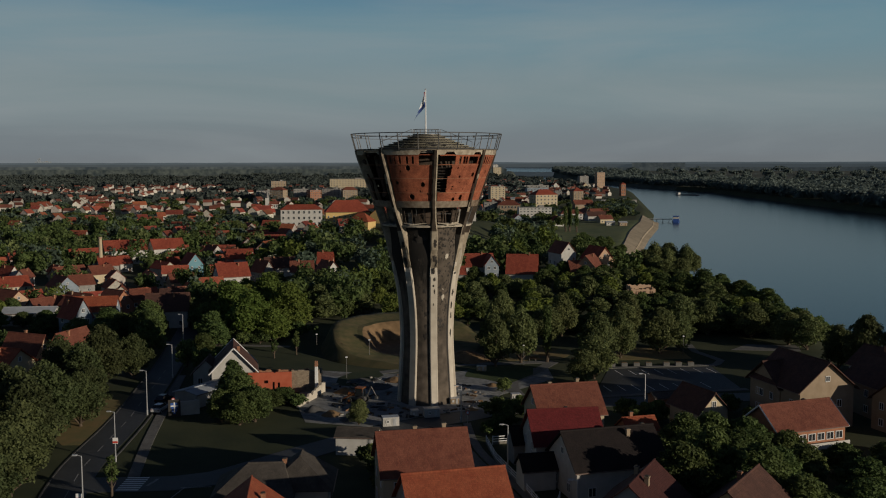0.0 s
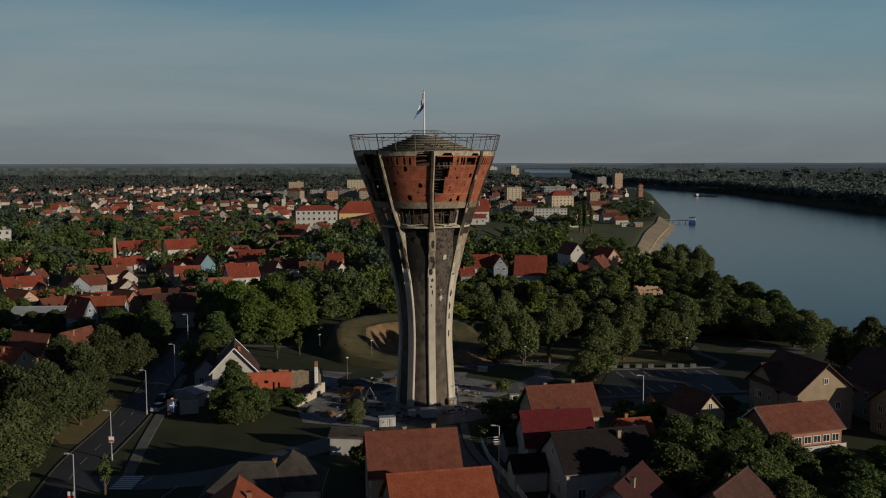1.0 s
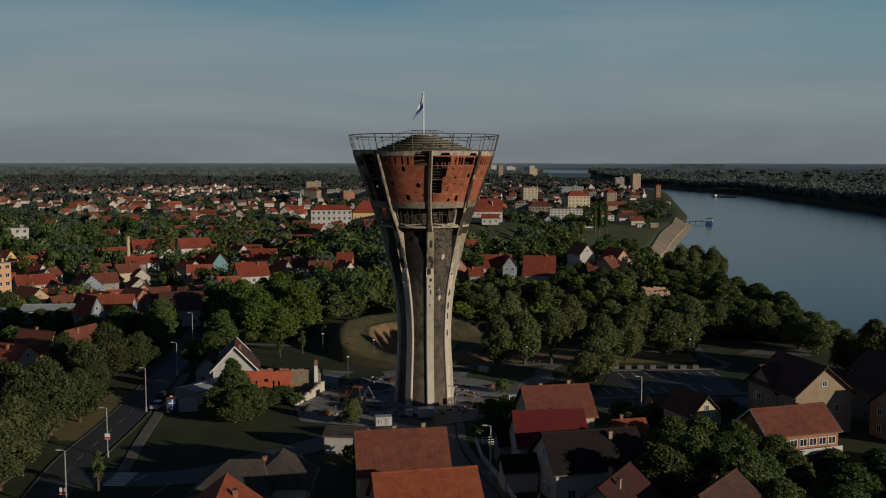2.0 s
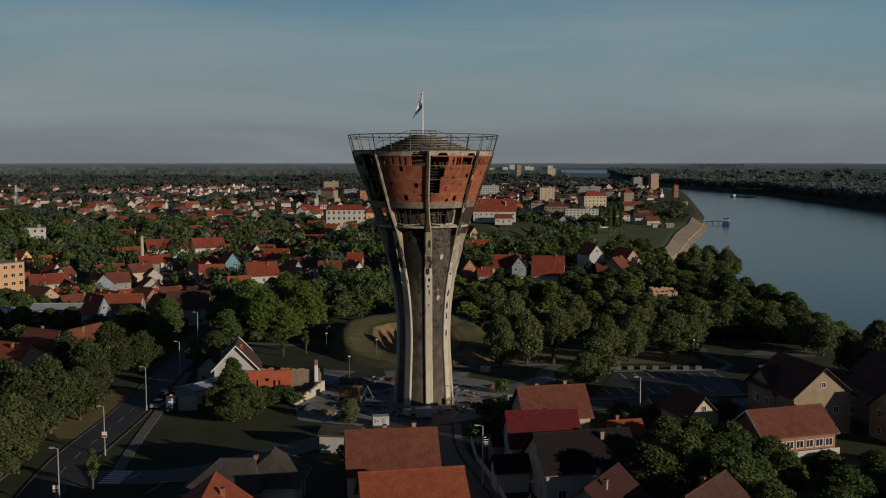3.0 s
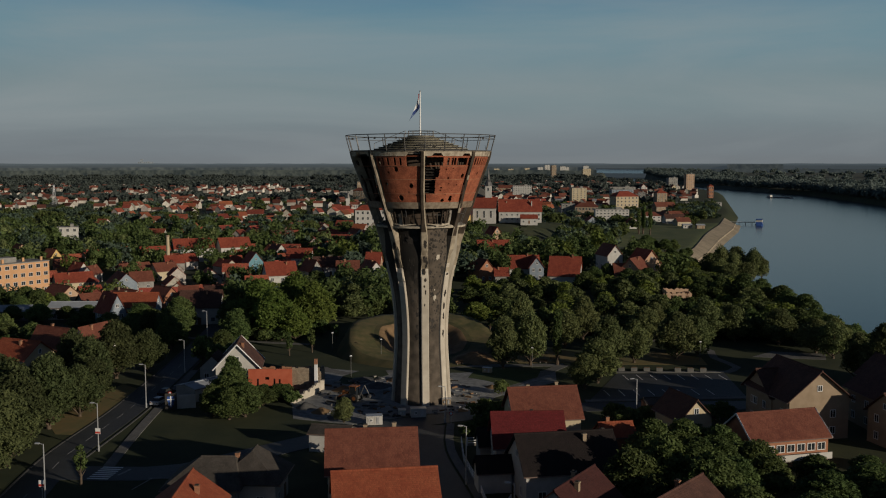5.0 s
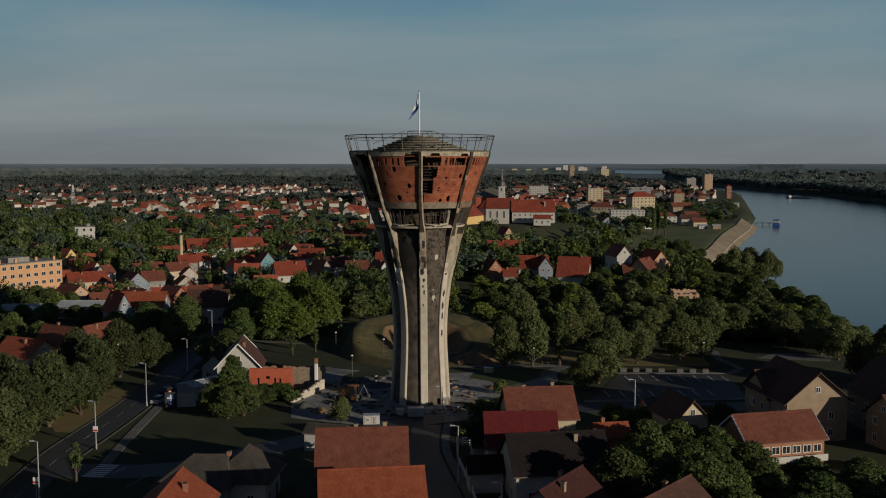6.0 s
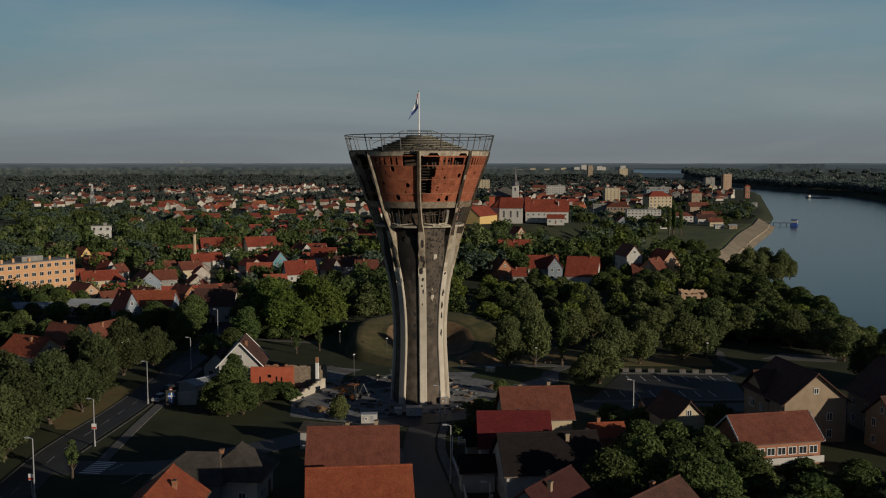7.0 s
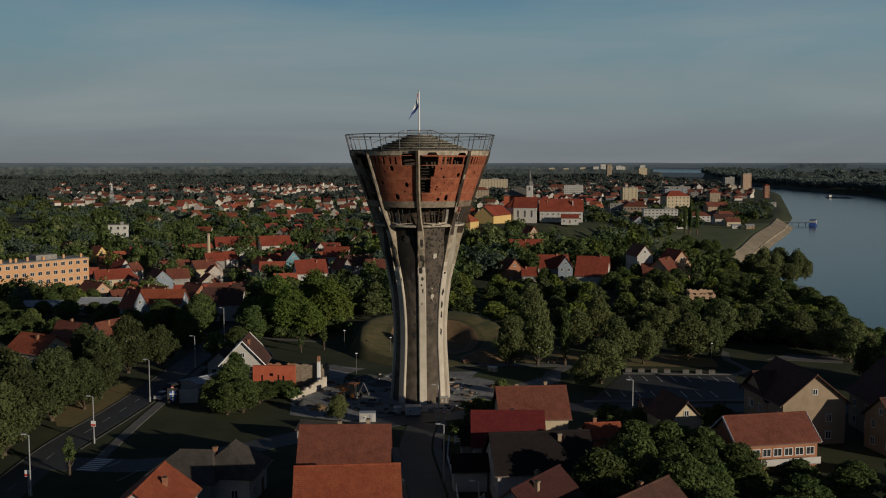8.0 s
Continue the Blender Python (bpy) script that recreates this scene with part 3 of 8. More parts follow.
def window(parent, x, y, z, w, h, face, name="window", glazed=True):
    """A framed window on a wall; face is the outward direction in degrees about z (0 is +x)."""
    key = (round(w, 2), round(h, 2), glazed)
    if key not in WINDOW_MESH:
        pane = None
        if not glazed:
            bm = bmesh.new()
            put_box(bm, 0.01, 0, 0, 0.04, w - 0.06, h - 0.06)
            pane = bpy.data.meshes.new("pane")
            bm.to_mesh(pane)
            bm.free()
            pane.materials.append(M["glass"])
        WINDOW_MESH[key] = (window_mesh(w, h, glazed), pane)
    me, pane = WINDOW_MESH[key]
    ob = new(name, me)
    ob.parent, ob.matrix_local = parent, pose(x, y, z, 0, 0, face)
    if pane:
        p = new("pane", pane)
        p.parent = ob
    return ob


def gable_roof(L, W, eave, ridge, over, thick=0.16):
    """Two tiled slopes that meet at a ridge along x."""
    bm = bmesh.new()
    hw, lx = W / 2 + over, L / 2 + over
    drop = (ridge - eave) / (W / 2) * over
    for s in (-1, 1):
        top = [(-lx, 0, ridge), (lx, 0, ridge), (lx, s * hw, eave - drop), (-lx, s * hw, eave - drop)]
        vs = [bm.verts.new(p) for p in top] + [bm.verts.new((p[0], p[1], p[2] + thick)) for p in top]
        for f in ((0, 1, 2, 3), (4, 5, 6, 7), (0, 1, 5, 4), (1, 2, 6, 5), (2, 3, 7, 6), (3, 0, 4, 7)):
            bm.faces.new([vs[i] for i in f])
    bmesh.ops.recalc_face_normals(bm, faces=bm.faces[:])
    return bm


def hip_roof(L, W, eave, ridge, over, hips=(1, 1), thick=0.14):
    bm = bmesh.new()
    hw, lx = W / 2 + over, L / 2 + over
    a, b = (-lx + hips[0] * hw * 0.9), (lx - hips[1] * hw * 0.9)
    low = [(-lx, -hw, eave), (lx, -hw, eave), (lx, hw, eave), (-lx, hw, eave)]
    v = [bm.verts.new(p) for p in low] + [bm.verts.new((a, 0, ridge + thick)), bm.verts.new((b, 0, ridge + thick))] + [bm.verts.new((p[0], p[1], p[2] + thick)) for p in low]
    for f in ((3, 2, 1, 0), (6, 7, 5, 4), (7, 8, 5), (8, 9, 4, 5), (9, 6, 4), (0, 1, 7, 6), (1, 2, 8, 7), (2, 3, 9, 8), (3, 0, 6, 9)):
        bm.faces.new([v[i] for i in f])
    bmesh.ops.recalc_face_normals(bm, faces=bm.faces[:])
    return bm


def wall_body(L, W, eave, ridge, base=-1.0, gables=True):
    bm = bmesh.new()
    a, b = L / 2, W / 2
    ring = [(-a, -b), (a, -b), (a, b), (-a, b)]
    lo = [bm.verts.new((x, y, base)) for x, y in ring]
    hi = [bm.verts.new((x, y, eave)) for x, y in ring]
    for i in range(4):
        k = (i + 1) % 4
        if not gables or i in (0, 2):
            bm.faces.new((lo[i], lo[k], hi[k], hi[i]))
    if gables:
        for (i, k, x) in ((1, 2, a), (3, 0, -a)):
            t = bm.verts.new((x, 0, ridge - 0.02))
            bm.faces.new((lo[i], lo[k], hi[k], t, hi[i]))
        tl = [v for v in bm.verts if abs(v.co.z - ridge + 0.02) < 1e-4]
        bm.faces.new((hi[0], hi[1], tl[0], tl[1]))
        bm.faces.new((hi[2], hi[3], tl[1], tl[0]))
    else:
        bm.faces.new(hi)
    bm.faces.new(lo[::-1])
    bmesh.ops.recalc_face_normals(bm, faces=bm.faces[:])
    return bm


def house(x, y, rz, L, W, eave, ridge, wall, roof, label, hips=None, over=0.5, chimneys=(), rows=2, windows=True, z=None, category="house", group="", gable_windows=1, name="house", near=False, plain=False):
    """A house: its ridge runs along its own x axis; chimneys are (along, across) places on the roof."""
    ob = thing(name, pose(x, y, ground_z(x, y) if z is None else z, 0, 0, rz), label, category, group)
    HOUSE_SPOTS.append((x, y))
    part("wall", wall_body(L, W, eave, ridge, -1.0, hips is None), WALLS.get(wall, M["brickwall"]), ob)
    rf = part("roof", gable_roof(L, W, eave, ridge, over) if hips is None else hip_roof(L, W, eave, ridge, over, hips), ROOFS[roof], ob)
    if not plain:
        low = eave - (0 if hips else (ridge - eave) / (W / 2) * over)
        for s in (-1, 1):
            rod_part("gutter", (-L / 2 - over, s * (W / 2 + over + 0.05), low), (L / 2 + over, s * (W / 2 + over + 0.05), low), 0.08, M["gutter"], ob, None, 6)
    bm = bmesh.new()
    cut = 0 if hips is None else (W / 2 + over) * 0.9
    put_rod(bm, (-L / 2 - over + cut * (hips[0] if hips else 0), 0, ridge + 0.15), (L / 2 + over - cut * (hips[1] if hips else 0), 0, ridge + 0.15), 0.13, None, 6)
    part("ridge_tiles", bm, ROOFS[roof], rf)
    for cx, cy in chimneys:
        top = ridge - abs(cy) / (W / 2) * (ridge - eave)
        bm = bmesh.new()
        put_box(bm, cx, cy, top + 0.25, 0.5, 0.5, 1.5)
        put_box(bm, cx, cy, top + 1.0, 0.62, 0.62, 0.14)
        ch = part("chimney", bm, WALLS["tan"] if len(chimneys) > 1 else M["brickwall"], ob)
        if not plain:
            box_part("chimney_cap", (cx, cy, top + 1.12), (0.4, 0.4, 0.12), M["dark"], ch)
    if plain:
        for u in (-0.25, 0.25):
            window(ob, u * L, -W / 2 - 0.01, 1.7, 1.6, 1.7, -90)
    elif windows:
        for k in range(rows):
            zz = 1.5 + k * 2.75
            if zz + 0.7 > eave:
                break
            n = max(2, int(L / 3.4))
            for i in range(n):
                u = (i + 0.5) / n * L - L / 2
                for s in (-1, 1):
                    if k == 0 and i == n // 2 and s < 0:
                        box_part("door", (u, s * (W / 2 + 0.03), 1.02), (0.95, 0.1, 2.05), M["wood"], ob, 0, 1, 0.02)
                        continue
                    window(ob, u, s * (W / 2 + 0.01), zz, 1.15, 1.3, 90 * s, "window", not near)
            for s in (-1, 1):
                for v in (-0.23, 0.23):
                    window(ob, s * (L / 2 + 0.01), v * W, zz, 1.0, 1.3, 0 if s > 0 else 180, "window", not near)
        if hips is None and gable_windows and ridge - eave > 2.4:
            for s in (-1, 1):
                window(ob, s * (L / 2 + 0.01), 0, eave + (ridge - eave) * 0.35, 0.9, 1.0, 0 if s > 0 else 180, "window", not near)
    return ob


def block(x, y, rz, L, W, h, wall, label, floors, bays, z=None, roof=None, step=None, group="", category="apartment building"):
    """A block of flats or a public building with a window in each bay of each storey."""
    ob = thing("apartment_building", pose(x, y, ground_z(x, y) if z is None else z, 0, 0, rz), label, category, group)
    HOUSE_SPOTS.append((x, y))
    bm = bmesh.new()
    put_box(bm, 0, 0, h / 2 - 1, L, W, h + 2)
    part("wall", bm, WALLS[wall], ob)
    if roof:
        part("roof", hip_roof(L, W, h, h + W * 0.32, 0.6), ROOFS[roof], ob)
    else:
        bm = bmesh.new()
        put_box(bm, 0, 0, h + 0.15, L + 0.4, W + 0.4, 0.3)
        put_box(bm, L * 0.2, 0, h + 1.2, L * 0.16, W * 0.5, 2.2)
        part("roof", bm, WALLS["grey"], ob)
    fh = h / floors
    for k in range(floors):
        for s in (-1,):
            for i in range(bays):
                window(ob, (i + 0.5) / bays * L - L / 2, s * (W / 2 + 0.01), (k + 0.55) * fh, min(1.9, L / bays * 0.55), fh * 0.48, 90 * s)
        for s in (-1, 1):
            for v in ((-0.25, 0.25) if W < 16 else (-0.33, 0, 0.33)):
                window(ob, s * (L / 2 + 0.01), v * W, (k + 0.55) * fh, 1.5, fh * 0.48, 0 if s > 0 else 180)
    return ob

# ---------------------------------------------------------------- the land, the river, the distance
M["land"] = mat("land", (0.02, 0.03, 0.012), (0.055, 0.06, 0.025), 0.12, 0.95, 0, 0.6, 1.5)
# far land; paler and greyer than near land, partly to stand in for haze
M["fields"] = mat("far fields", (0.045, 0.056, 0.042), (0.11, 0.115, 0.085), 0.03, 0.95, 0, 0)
M["green"] = mat("riverside green", (0.062, 0.085, 0.032), (0.125, 0.135, 0.055), 0.12, 0.95, 0, 0.5, 1.5)
M["water"] = mat("river water", (0.018, 0.03, 0.036), (0.028, 0.04, 0.045), 0.01, 0.17, 0, 0.14, 0.25, 0, 0, 0, 0.5, 0.38)
ground_sheet()
water = raw("water", [(60, -400, WATER), (640, -400, WATER), (640, 5000, WATER), (60, 5000, WATER)], [(0, 1, 2, 3)], M["water"])
tagged(water, "broad calm dark blue river with faint ripples", "river", "", "structure")


def quay():
    """The paved slope between the town and the water."""
    verts, faces = [], []
    rows = 40
    for i in range(rows + 1):
        y = 545 + (1050 - 545) * i / rows
        s = on_line(SHORE, y) - 3
        q = 0.55 + 0.45 * smooth_step(560, 900, y)
        end = 1 - smooth_step(1010, 1050, y)
        for k, (dx, z) in enumerate(((-19 * q, -13.6), (-17 * q, -13.0), (-5.5 * q, -16.7), (-4.6 * q, -16.8), (-4.2 * q, -17.9), (2, -20.6))):
            z = z if k == 5 else z - 3 * (1 - end) * (k > 1)
            verts.append((s + dx, y, z))
        if i:
            a, b = 6 * (i - 1), 6 * i
            faces += [(a + k, a + k + 1, b + k + 1, b + k) for k in range(5)]
    return tagged(raw("quay", verts, faces, M["quay"]), "sloping pale stone quay along the river bank", "quay", "", "structure")


M["quay"] = mat("quay stone", (0.19, 0.155, 0.108), (0.34, 0.28, 0.2), 0.25, 0.9, 0, 0.5, 2)
quay()


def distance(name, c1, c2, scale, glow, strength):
    """A far backdrop: the haze of kilometres of air is put in by colour and a glow."""
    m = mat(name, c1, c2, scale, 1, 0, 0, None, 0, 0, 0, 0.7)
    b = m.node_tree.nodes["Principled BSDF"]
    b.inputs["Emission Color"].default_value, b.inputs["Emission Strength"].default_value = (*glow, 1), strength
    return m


def far_rim(d, a0, a1, top, rough, material, label, category):
    """The edge of a forest or of hills on the plain, far off: a sloping bank of uneven height."""
    verts, faces = [], []
    n = 300
    for i in range(n + 1):
        a = radians(a0 + (a1 - a0) * i / n)
        x, y = d * math.sin(a), d * math.cos(a)
        k = (a1 - a0) / 46
        z = top + rough * (3.2 * noise.noise((i * 0.05 * k, d, 0)) + 1.6 * noise.noise((i * 0.4 * k, d, 1)) + 0.9 * noise.noise((i * 1.7 * k, d, 2)))
        verts += [(x, y, -30), (x, y, z), (x * 1.03, y * 1.03, z - 3)]
        if i:
            k = 3 * (i - 1)
            faces += [(k, k + 3, k + 4, k + 1), (k + 1, k + 4, k + 5, k + 2)]
    return tagged(raw("backdrop", verts, faces, material), label, category, "", "structure")


M["haze"] = distance("hazed far hills", (0.02, 0.024, 0.026), (0.034, 0.04, 0.042), 0.004, (0.06, 0.077, 0.089), 0.85)
M["farwood"] = distance("hazed far forest", (0.008, 0.012, 0.011), (0.075, 0.085, 0.07), 0.07, (0.018, 0.024, 0.027), 0.7)
M["midwood"] = distance("hazed distant forest", (0.01, 0.014, 0.014), (0.075, 0.085, 0.077), 0.05, (0.026, 0.034, 0.04), 0.75)
M["rimwood"] = distance("hazed horizon forest", (0.018, 0.022, 0.023), (0.04, 0.046, 0.047), 0.009, (0.043, 0.055, 0.064), 0.8)
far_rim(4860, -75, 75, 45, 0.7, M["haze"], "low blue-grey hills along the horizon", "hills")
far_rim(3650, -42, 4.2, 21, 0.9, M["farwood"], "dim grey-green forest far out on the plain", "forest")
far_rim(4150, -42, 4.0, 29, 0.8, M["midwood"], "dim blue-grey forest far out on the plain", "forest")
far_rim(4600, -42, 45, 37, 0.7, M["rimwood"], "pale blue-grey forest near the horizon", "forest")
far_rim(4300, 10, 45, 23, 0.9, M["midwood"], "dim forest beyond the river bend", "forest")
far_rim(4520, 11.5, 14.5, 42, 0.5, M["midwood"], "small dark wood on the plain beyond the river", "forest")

# sheet tilted uphill to fit where the far water shows from the camera
reach = raw("water", [(300, 4180, 4.6), (566, 4180, 3.0), (600, 4570, 22.5), (330, 4570, 23.6)], [(0, 1, 2, 3)], M["water"])
tagged(reach, "pale far reach of the river below the horizon", "river", "", "structure")

# ---------------------------------------------------------------- roads, paths, yard
ROAD_A = ((-44, 92), (-48.5, 116), (-52.6, 138), (-54.4, 166), (-58.7, 203), (-63, 232), (-72, 285))
ROAD_B = ((-52, 131), (-42, 131), (-32, 133.5), (-20, 146.5), (-8, 158.5), (4, 166), (14, 172), (30, 176), (70, 181), (110, 184))
ROAD_C = ((1.5, 161), (2.8, 146), (8, 126), (13, 104))
strip("road", ROAD_A, 5.8, 0.05, 0.3, M["asphalt"], "two-lane grey asphalt road lined by lamps", "road")
strip("road", ROAD_B, 6.2, 0.06, 0.3, M["asphalt"], "asphalt street curving past the tower yard", "road")
strip("road", ROAD_C, 5.0, 0.055, 0.3, M["asphalt"], "narrow asphalt side street between houses", "road")
strip("pavement", ((-43.6, 134), (-46.5, 150), (-49.6, 170), (-54, 200)), 1.7, 0.12, 0.3, M["paving"], "narrow pale concrete footpath beside the lawn", "footpath")
strip("pavement", [(x + 3.6, y) for x, y in ROAD_A[2:6]], 0.25, 0.13, 0.3, M["kerb"], "concrete kerb along the road", "kerb")
strip("pavement", [(x - 3.1, y) for x, y in ROAD_A[1:6]], 0.25, 0.13, 0.3, M["kerb"], "concrete kerb along the road", "kerb")
strip("pavement", [(x + 3.4, y + 1) for x, y in ROAD_C], 1.3, 0.13, 0.3, M["paving"], "concrete pavement beside the side street", "pavement")
strip("pavement", [(x - 3.3, y) for x, y in ROAD_C[1:]], 1.1, 0.13, 0.3, M["paving"], "concrete pavement beside the side street", "pavement")


def dash(x, y, rz, L, w, name="road_marking", label="worn white painted road marking", z=0.068):
    return tagged(box_part(name, (0, 0, 0), (L, w, 0.01), M["white"] if name in ("zebra_stripe", "parking_line") else M["marking"], None), label, "road marking", "road markings", "structure"), pose(x, y, z, 0, 0, rz)


def lay(pair):
    pair[0].matrix_world = pair[1]


for i in range(7):
    lay(dash(-42.8 + 0.0 * i, 128.6 + i * 0.85, 0, 3.1, 0.42, "zebra_stripe", "white stripe of a zebra crossing", 0.072))
lay(dash(-40.2, 131.8, 78, 3.0, 0.45))
lay(dash(-33.6, 129.6, 5, 4.2, 0.18))
lay(dash(-35.6, 127, 80, 5, 0.16))
for i in range(13):
    t = 120 + i * 7.0
    x0 = on_line([(y, x) for x, y in ROAD_A], t)
    x1 = on_line([(y, x) for x, y in ROAD_A], t + 1)
    lay(dash(x0 + 0.1, t, math.degrees(math.atan2(1, x1 - x0)), 3.2, 0.14))

slab("yard", ((-27, 178), (-27, 205), (-12, 201), (4, 203), (14, 207), (24, 206), (24, 196), (12, 182), (9, 172.5), (-2, 167), (-12, 160), (-23, 163)), 0.03, 0.3, M["gravel"], "torn-up gravel building yard round the tower", "yard")
slab("car_park", ((30, 181.5), (60, 187), (60, 207.5), (37, 205)), 0.05, 0.3, M["asphalt"], "dark asphalt car park with white bay lines", "car park")
for i in range(8):
    lay(dash(38.5 + i * 2.9, 201.3 + 0.3 * i, 100, 4.8, 0.13, "parking_line", "white painted line of a parking bay"))
    lay(dash(33.5 + i * 2.9, 187.0 + 0.4 * i, 100, 4.8, 0.13, "parking_line", "white painted line of a parking bay"))
strip("pavement", ((29, 180.2), (45, 183), (61, 186)), 1.6, 0.13, 0.3, M["paving"], "pale kerb and pavement edging the car park", "pavement")
strip("pavement", ((37, 206.2), (61, 208.8)), 1.3, 0.13, 0.3, M["paving"], "pale kerb and pavement edging the car park", "pavement")
strip("pavement", ((-27, 205), (-21, 200), (-12, 202.5), (0, 209), (12, 211), (26, 213)), 2.6, 0.05, 0.3, M["paving"], "winding gravel park path", "footpath")
strip("pavement", ((26, 213), (21, 203), (15, 192), (16, 178)), 2.6, 0.045, 0.3, M["paving"], "winding gravel park path", "footpath")
strip("pavement", ((60, 208), (64, 214), (61, 224), (60, 237), (40, 250)), 1.8, 0.04, 0.3, M["paving"], "pale park path over the lawn", "footpath")
strip("pavement", ((-36, 232), (-60, 236), (-74, 240)), 2.0, 0.04, 0.3, M["paving"], "pale park path over the lawn", "footpath")
slab("lawn", ((-20.7, 191), (-20.8, 197.4), (-18.4, 202.4), (-12.8, 204.2), (-11.4, 199.6), (-14.2, 193.9), (-16.9, 189.4)), 0.06, 0.2, M["grass"], "dark grass island in the gravel yard", "lawn")
slab("lawn", ((14.1, 191.1), (20.1, 200.1), (20.8, 206.4), (10.6, 209), (6.6, 205.2), (5.6, 198.4), (9.7, 195.7)), 0.06, 0.2, M["lawn"], "small green lawn inside the path loop", "lawn")
for pts, lab in ((((16, 214), (28, 216), (34, 226), (22, 232), (12, 226)), "sunlit dry grass in the park"), (((36, 214), (58, 216), (58, 224), (40, 236), (34, 226)), "sunlit dry grass in the park"), (((-60, 150), (-57, 150), (-58.5, 182), (-64, 186), (-67, 160)), "worn grass verge below the roadside trees")):
    slab("lawn", pts, 0.03, 0.2, M["drygrass"], lab, "lawn")
slab("pavement", ((70, 226), (86, 224), (88, 231), (76, 233)), 0.05, 0.2, M["paving"], "round paved place in the park", "paved place")


def berm():
    """A ring of earth round a sunken court, higher at its back, open towards the path."""
    cx, cy = -7.5, 231.0

    def ring(name, radii, heights, material, label):
        verts, faces = [], []
        na = 90
        for i, (r, hk) in enumerate(zip(radii, heights)):
            for k in range(na):
                a = 2 * math.pi * k / na
                wob = 1 + 0.05 * noise.noise((math.cos(a) * 2, math.sin(a) * 2, 1.5))
                x, y = cx + 21.0 * r * wob * math.cos(a), cy + 25.5 * r * wob * math.sin(a)
                back = 0.5 + 0.5 * math.sin(a - 0.5)
                gate = 1 - 0.8 * max(0.0, math.cos(a + 0.8)) ** 5 - 0.55 * max(0.0, math.cos(a + 1.7)) ** 8
                top = (1.4 + 3.9 * smooth_step(0.2, 0.9, back)) * max(0.15, gate)
                verts.append((x, y, 0.03 + top * hk + (0.3 * noise.noise((x * 0.25, y * 0.25, 0)) if 0.05 < hk else 0) - (0.4 if hk < 0 else 0)))
        for i in range(len(radii) - 1):
            for k in range(na):
                faces.append((i * na + k, (i + 1) * na + k, (i + 1) * na + (k + 1) % na, i * na + (k + 1) % na))
        ob = raw(name, verts, faces, material, None, "", True)
        if len(radii) > 6:
            ob.data.materials.append(M["bermtop"])
            for n, p in enumerate(ob.data.polygons):
                p.material_index = 1 if n // na in (1, 2, 3) else 0
        tagged(ob, label, "earth bank", "", "structure")

    ring("earth_berm", (0.52, 0.58, 0.68, 0.78, 0.86, 0.9, 0.95, 1.0, 1.03), (0.8, 0.84, 0.9, 0.97, 1.0, 0.86, 0.42, 0.08, -0.1), M["berm"], "ring-shaped grassy earth bank round a sunken court")
    ring("berm_inner_slope", (0.33, 0.37, 0.42, 0.48, 0.52), (-0.1, 0.06, 0.36, 0.7, 0.8), M["soil"], "bare brown inner slope of the earth bank")
    court = []
    for k in range(40):
        a = 2 * math.pi * k / 40
        court.append((cx + 8.2 * math.cos(a), cy + 10.0 * math.sin(a)))
    slab("court", court, 0.05, 0.2, M["soil"], "sunken court with reddish paving inside the bank", "court")


# paler bank top: its sunlit look is put into the colour
M["bermtop"] = mat("sunlit bank top", (0.062, 0.07, 0.026), (0.15, 0.115, 0.052), 0.6, 0.95, 0, 0.6, 4)
M["berm"] = mat("bank grass", (0.036, 0.045, 0.016), (0.098, 0.08, 0.035), 0.35, 0.95, 0, 0.6, 4)
berm()

# ---------------------------------------------------------------- the water tower
TX, TY, TURN_B = -2.1, 179.05, 9.5          # the axis, and the azimuth of the front rib
PROFILE = ((-1.0, 5.75), (0.7, 5.62), (6.1, 5.32), (11.6, 5.05), (16.9, 5.2), (22.3, 5.85), (27.7, 7.05), (32.4, 8.3), (37.4, 10.0), (42.0, 11.6), (46.9, 13.25))


def tower_r(z):
    k = 1
    while k < len(PROFILE) - 2 and z > PROFILE[k][0]:
        k += 1
    k = min(max(k, 1), len(PROFILE) - 2)
    lo = k if z > PROFILE[k][0] else k - 1
    p = [PROFILE[min(max(lo + d, 0), len(PROFILE) - 1)] for d in (-1, 0, 1, 2)]
    t = (z - p[1][0]) / (p[2][0] - p[1][0])
    a, b, c, d = (q[1] for q in p)
    return 0.5 * (2 * b + (c - a) * t + (2 * a - 5 * b + 4 * c - d) * t * t + (3 * b - a - 3 * c + d) * t ** 3)


def polar(az, r, z):
    return (r * math.sin(radians(az)), -r * math.cos(radians(az)), z)


def rib_turn(z):
    """Turn of the ribs, a little further round at the foot, fitted to the camera's view."""
    return 5.5 * (1 - smooth_step(12, 40, z)) - 1.6 * smooth_step(30, 40, z)


def rib_width(z):
    return 1.34 - 0.12 * smooth_step(24, 30, z) - 0.46 * smooth_step(31.5, 35.5, z)


tower = thing("water_tower", pose(TX, TY, 0), "shell-scarred concrete and brick water tower flaring towards its top", "water tower")


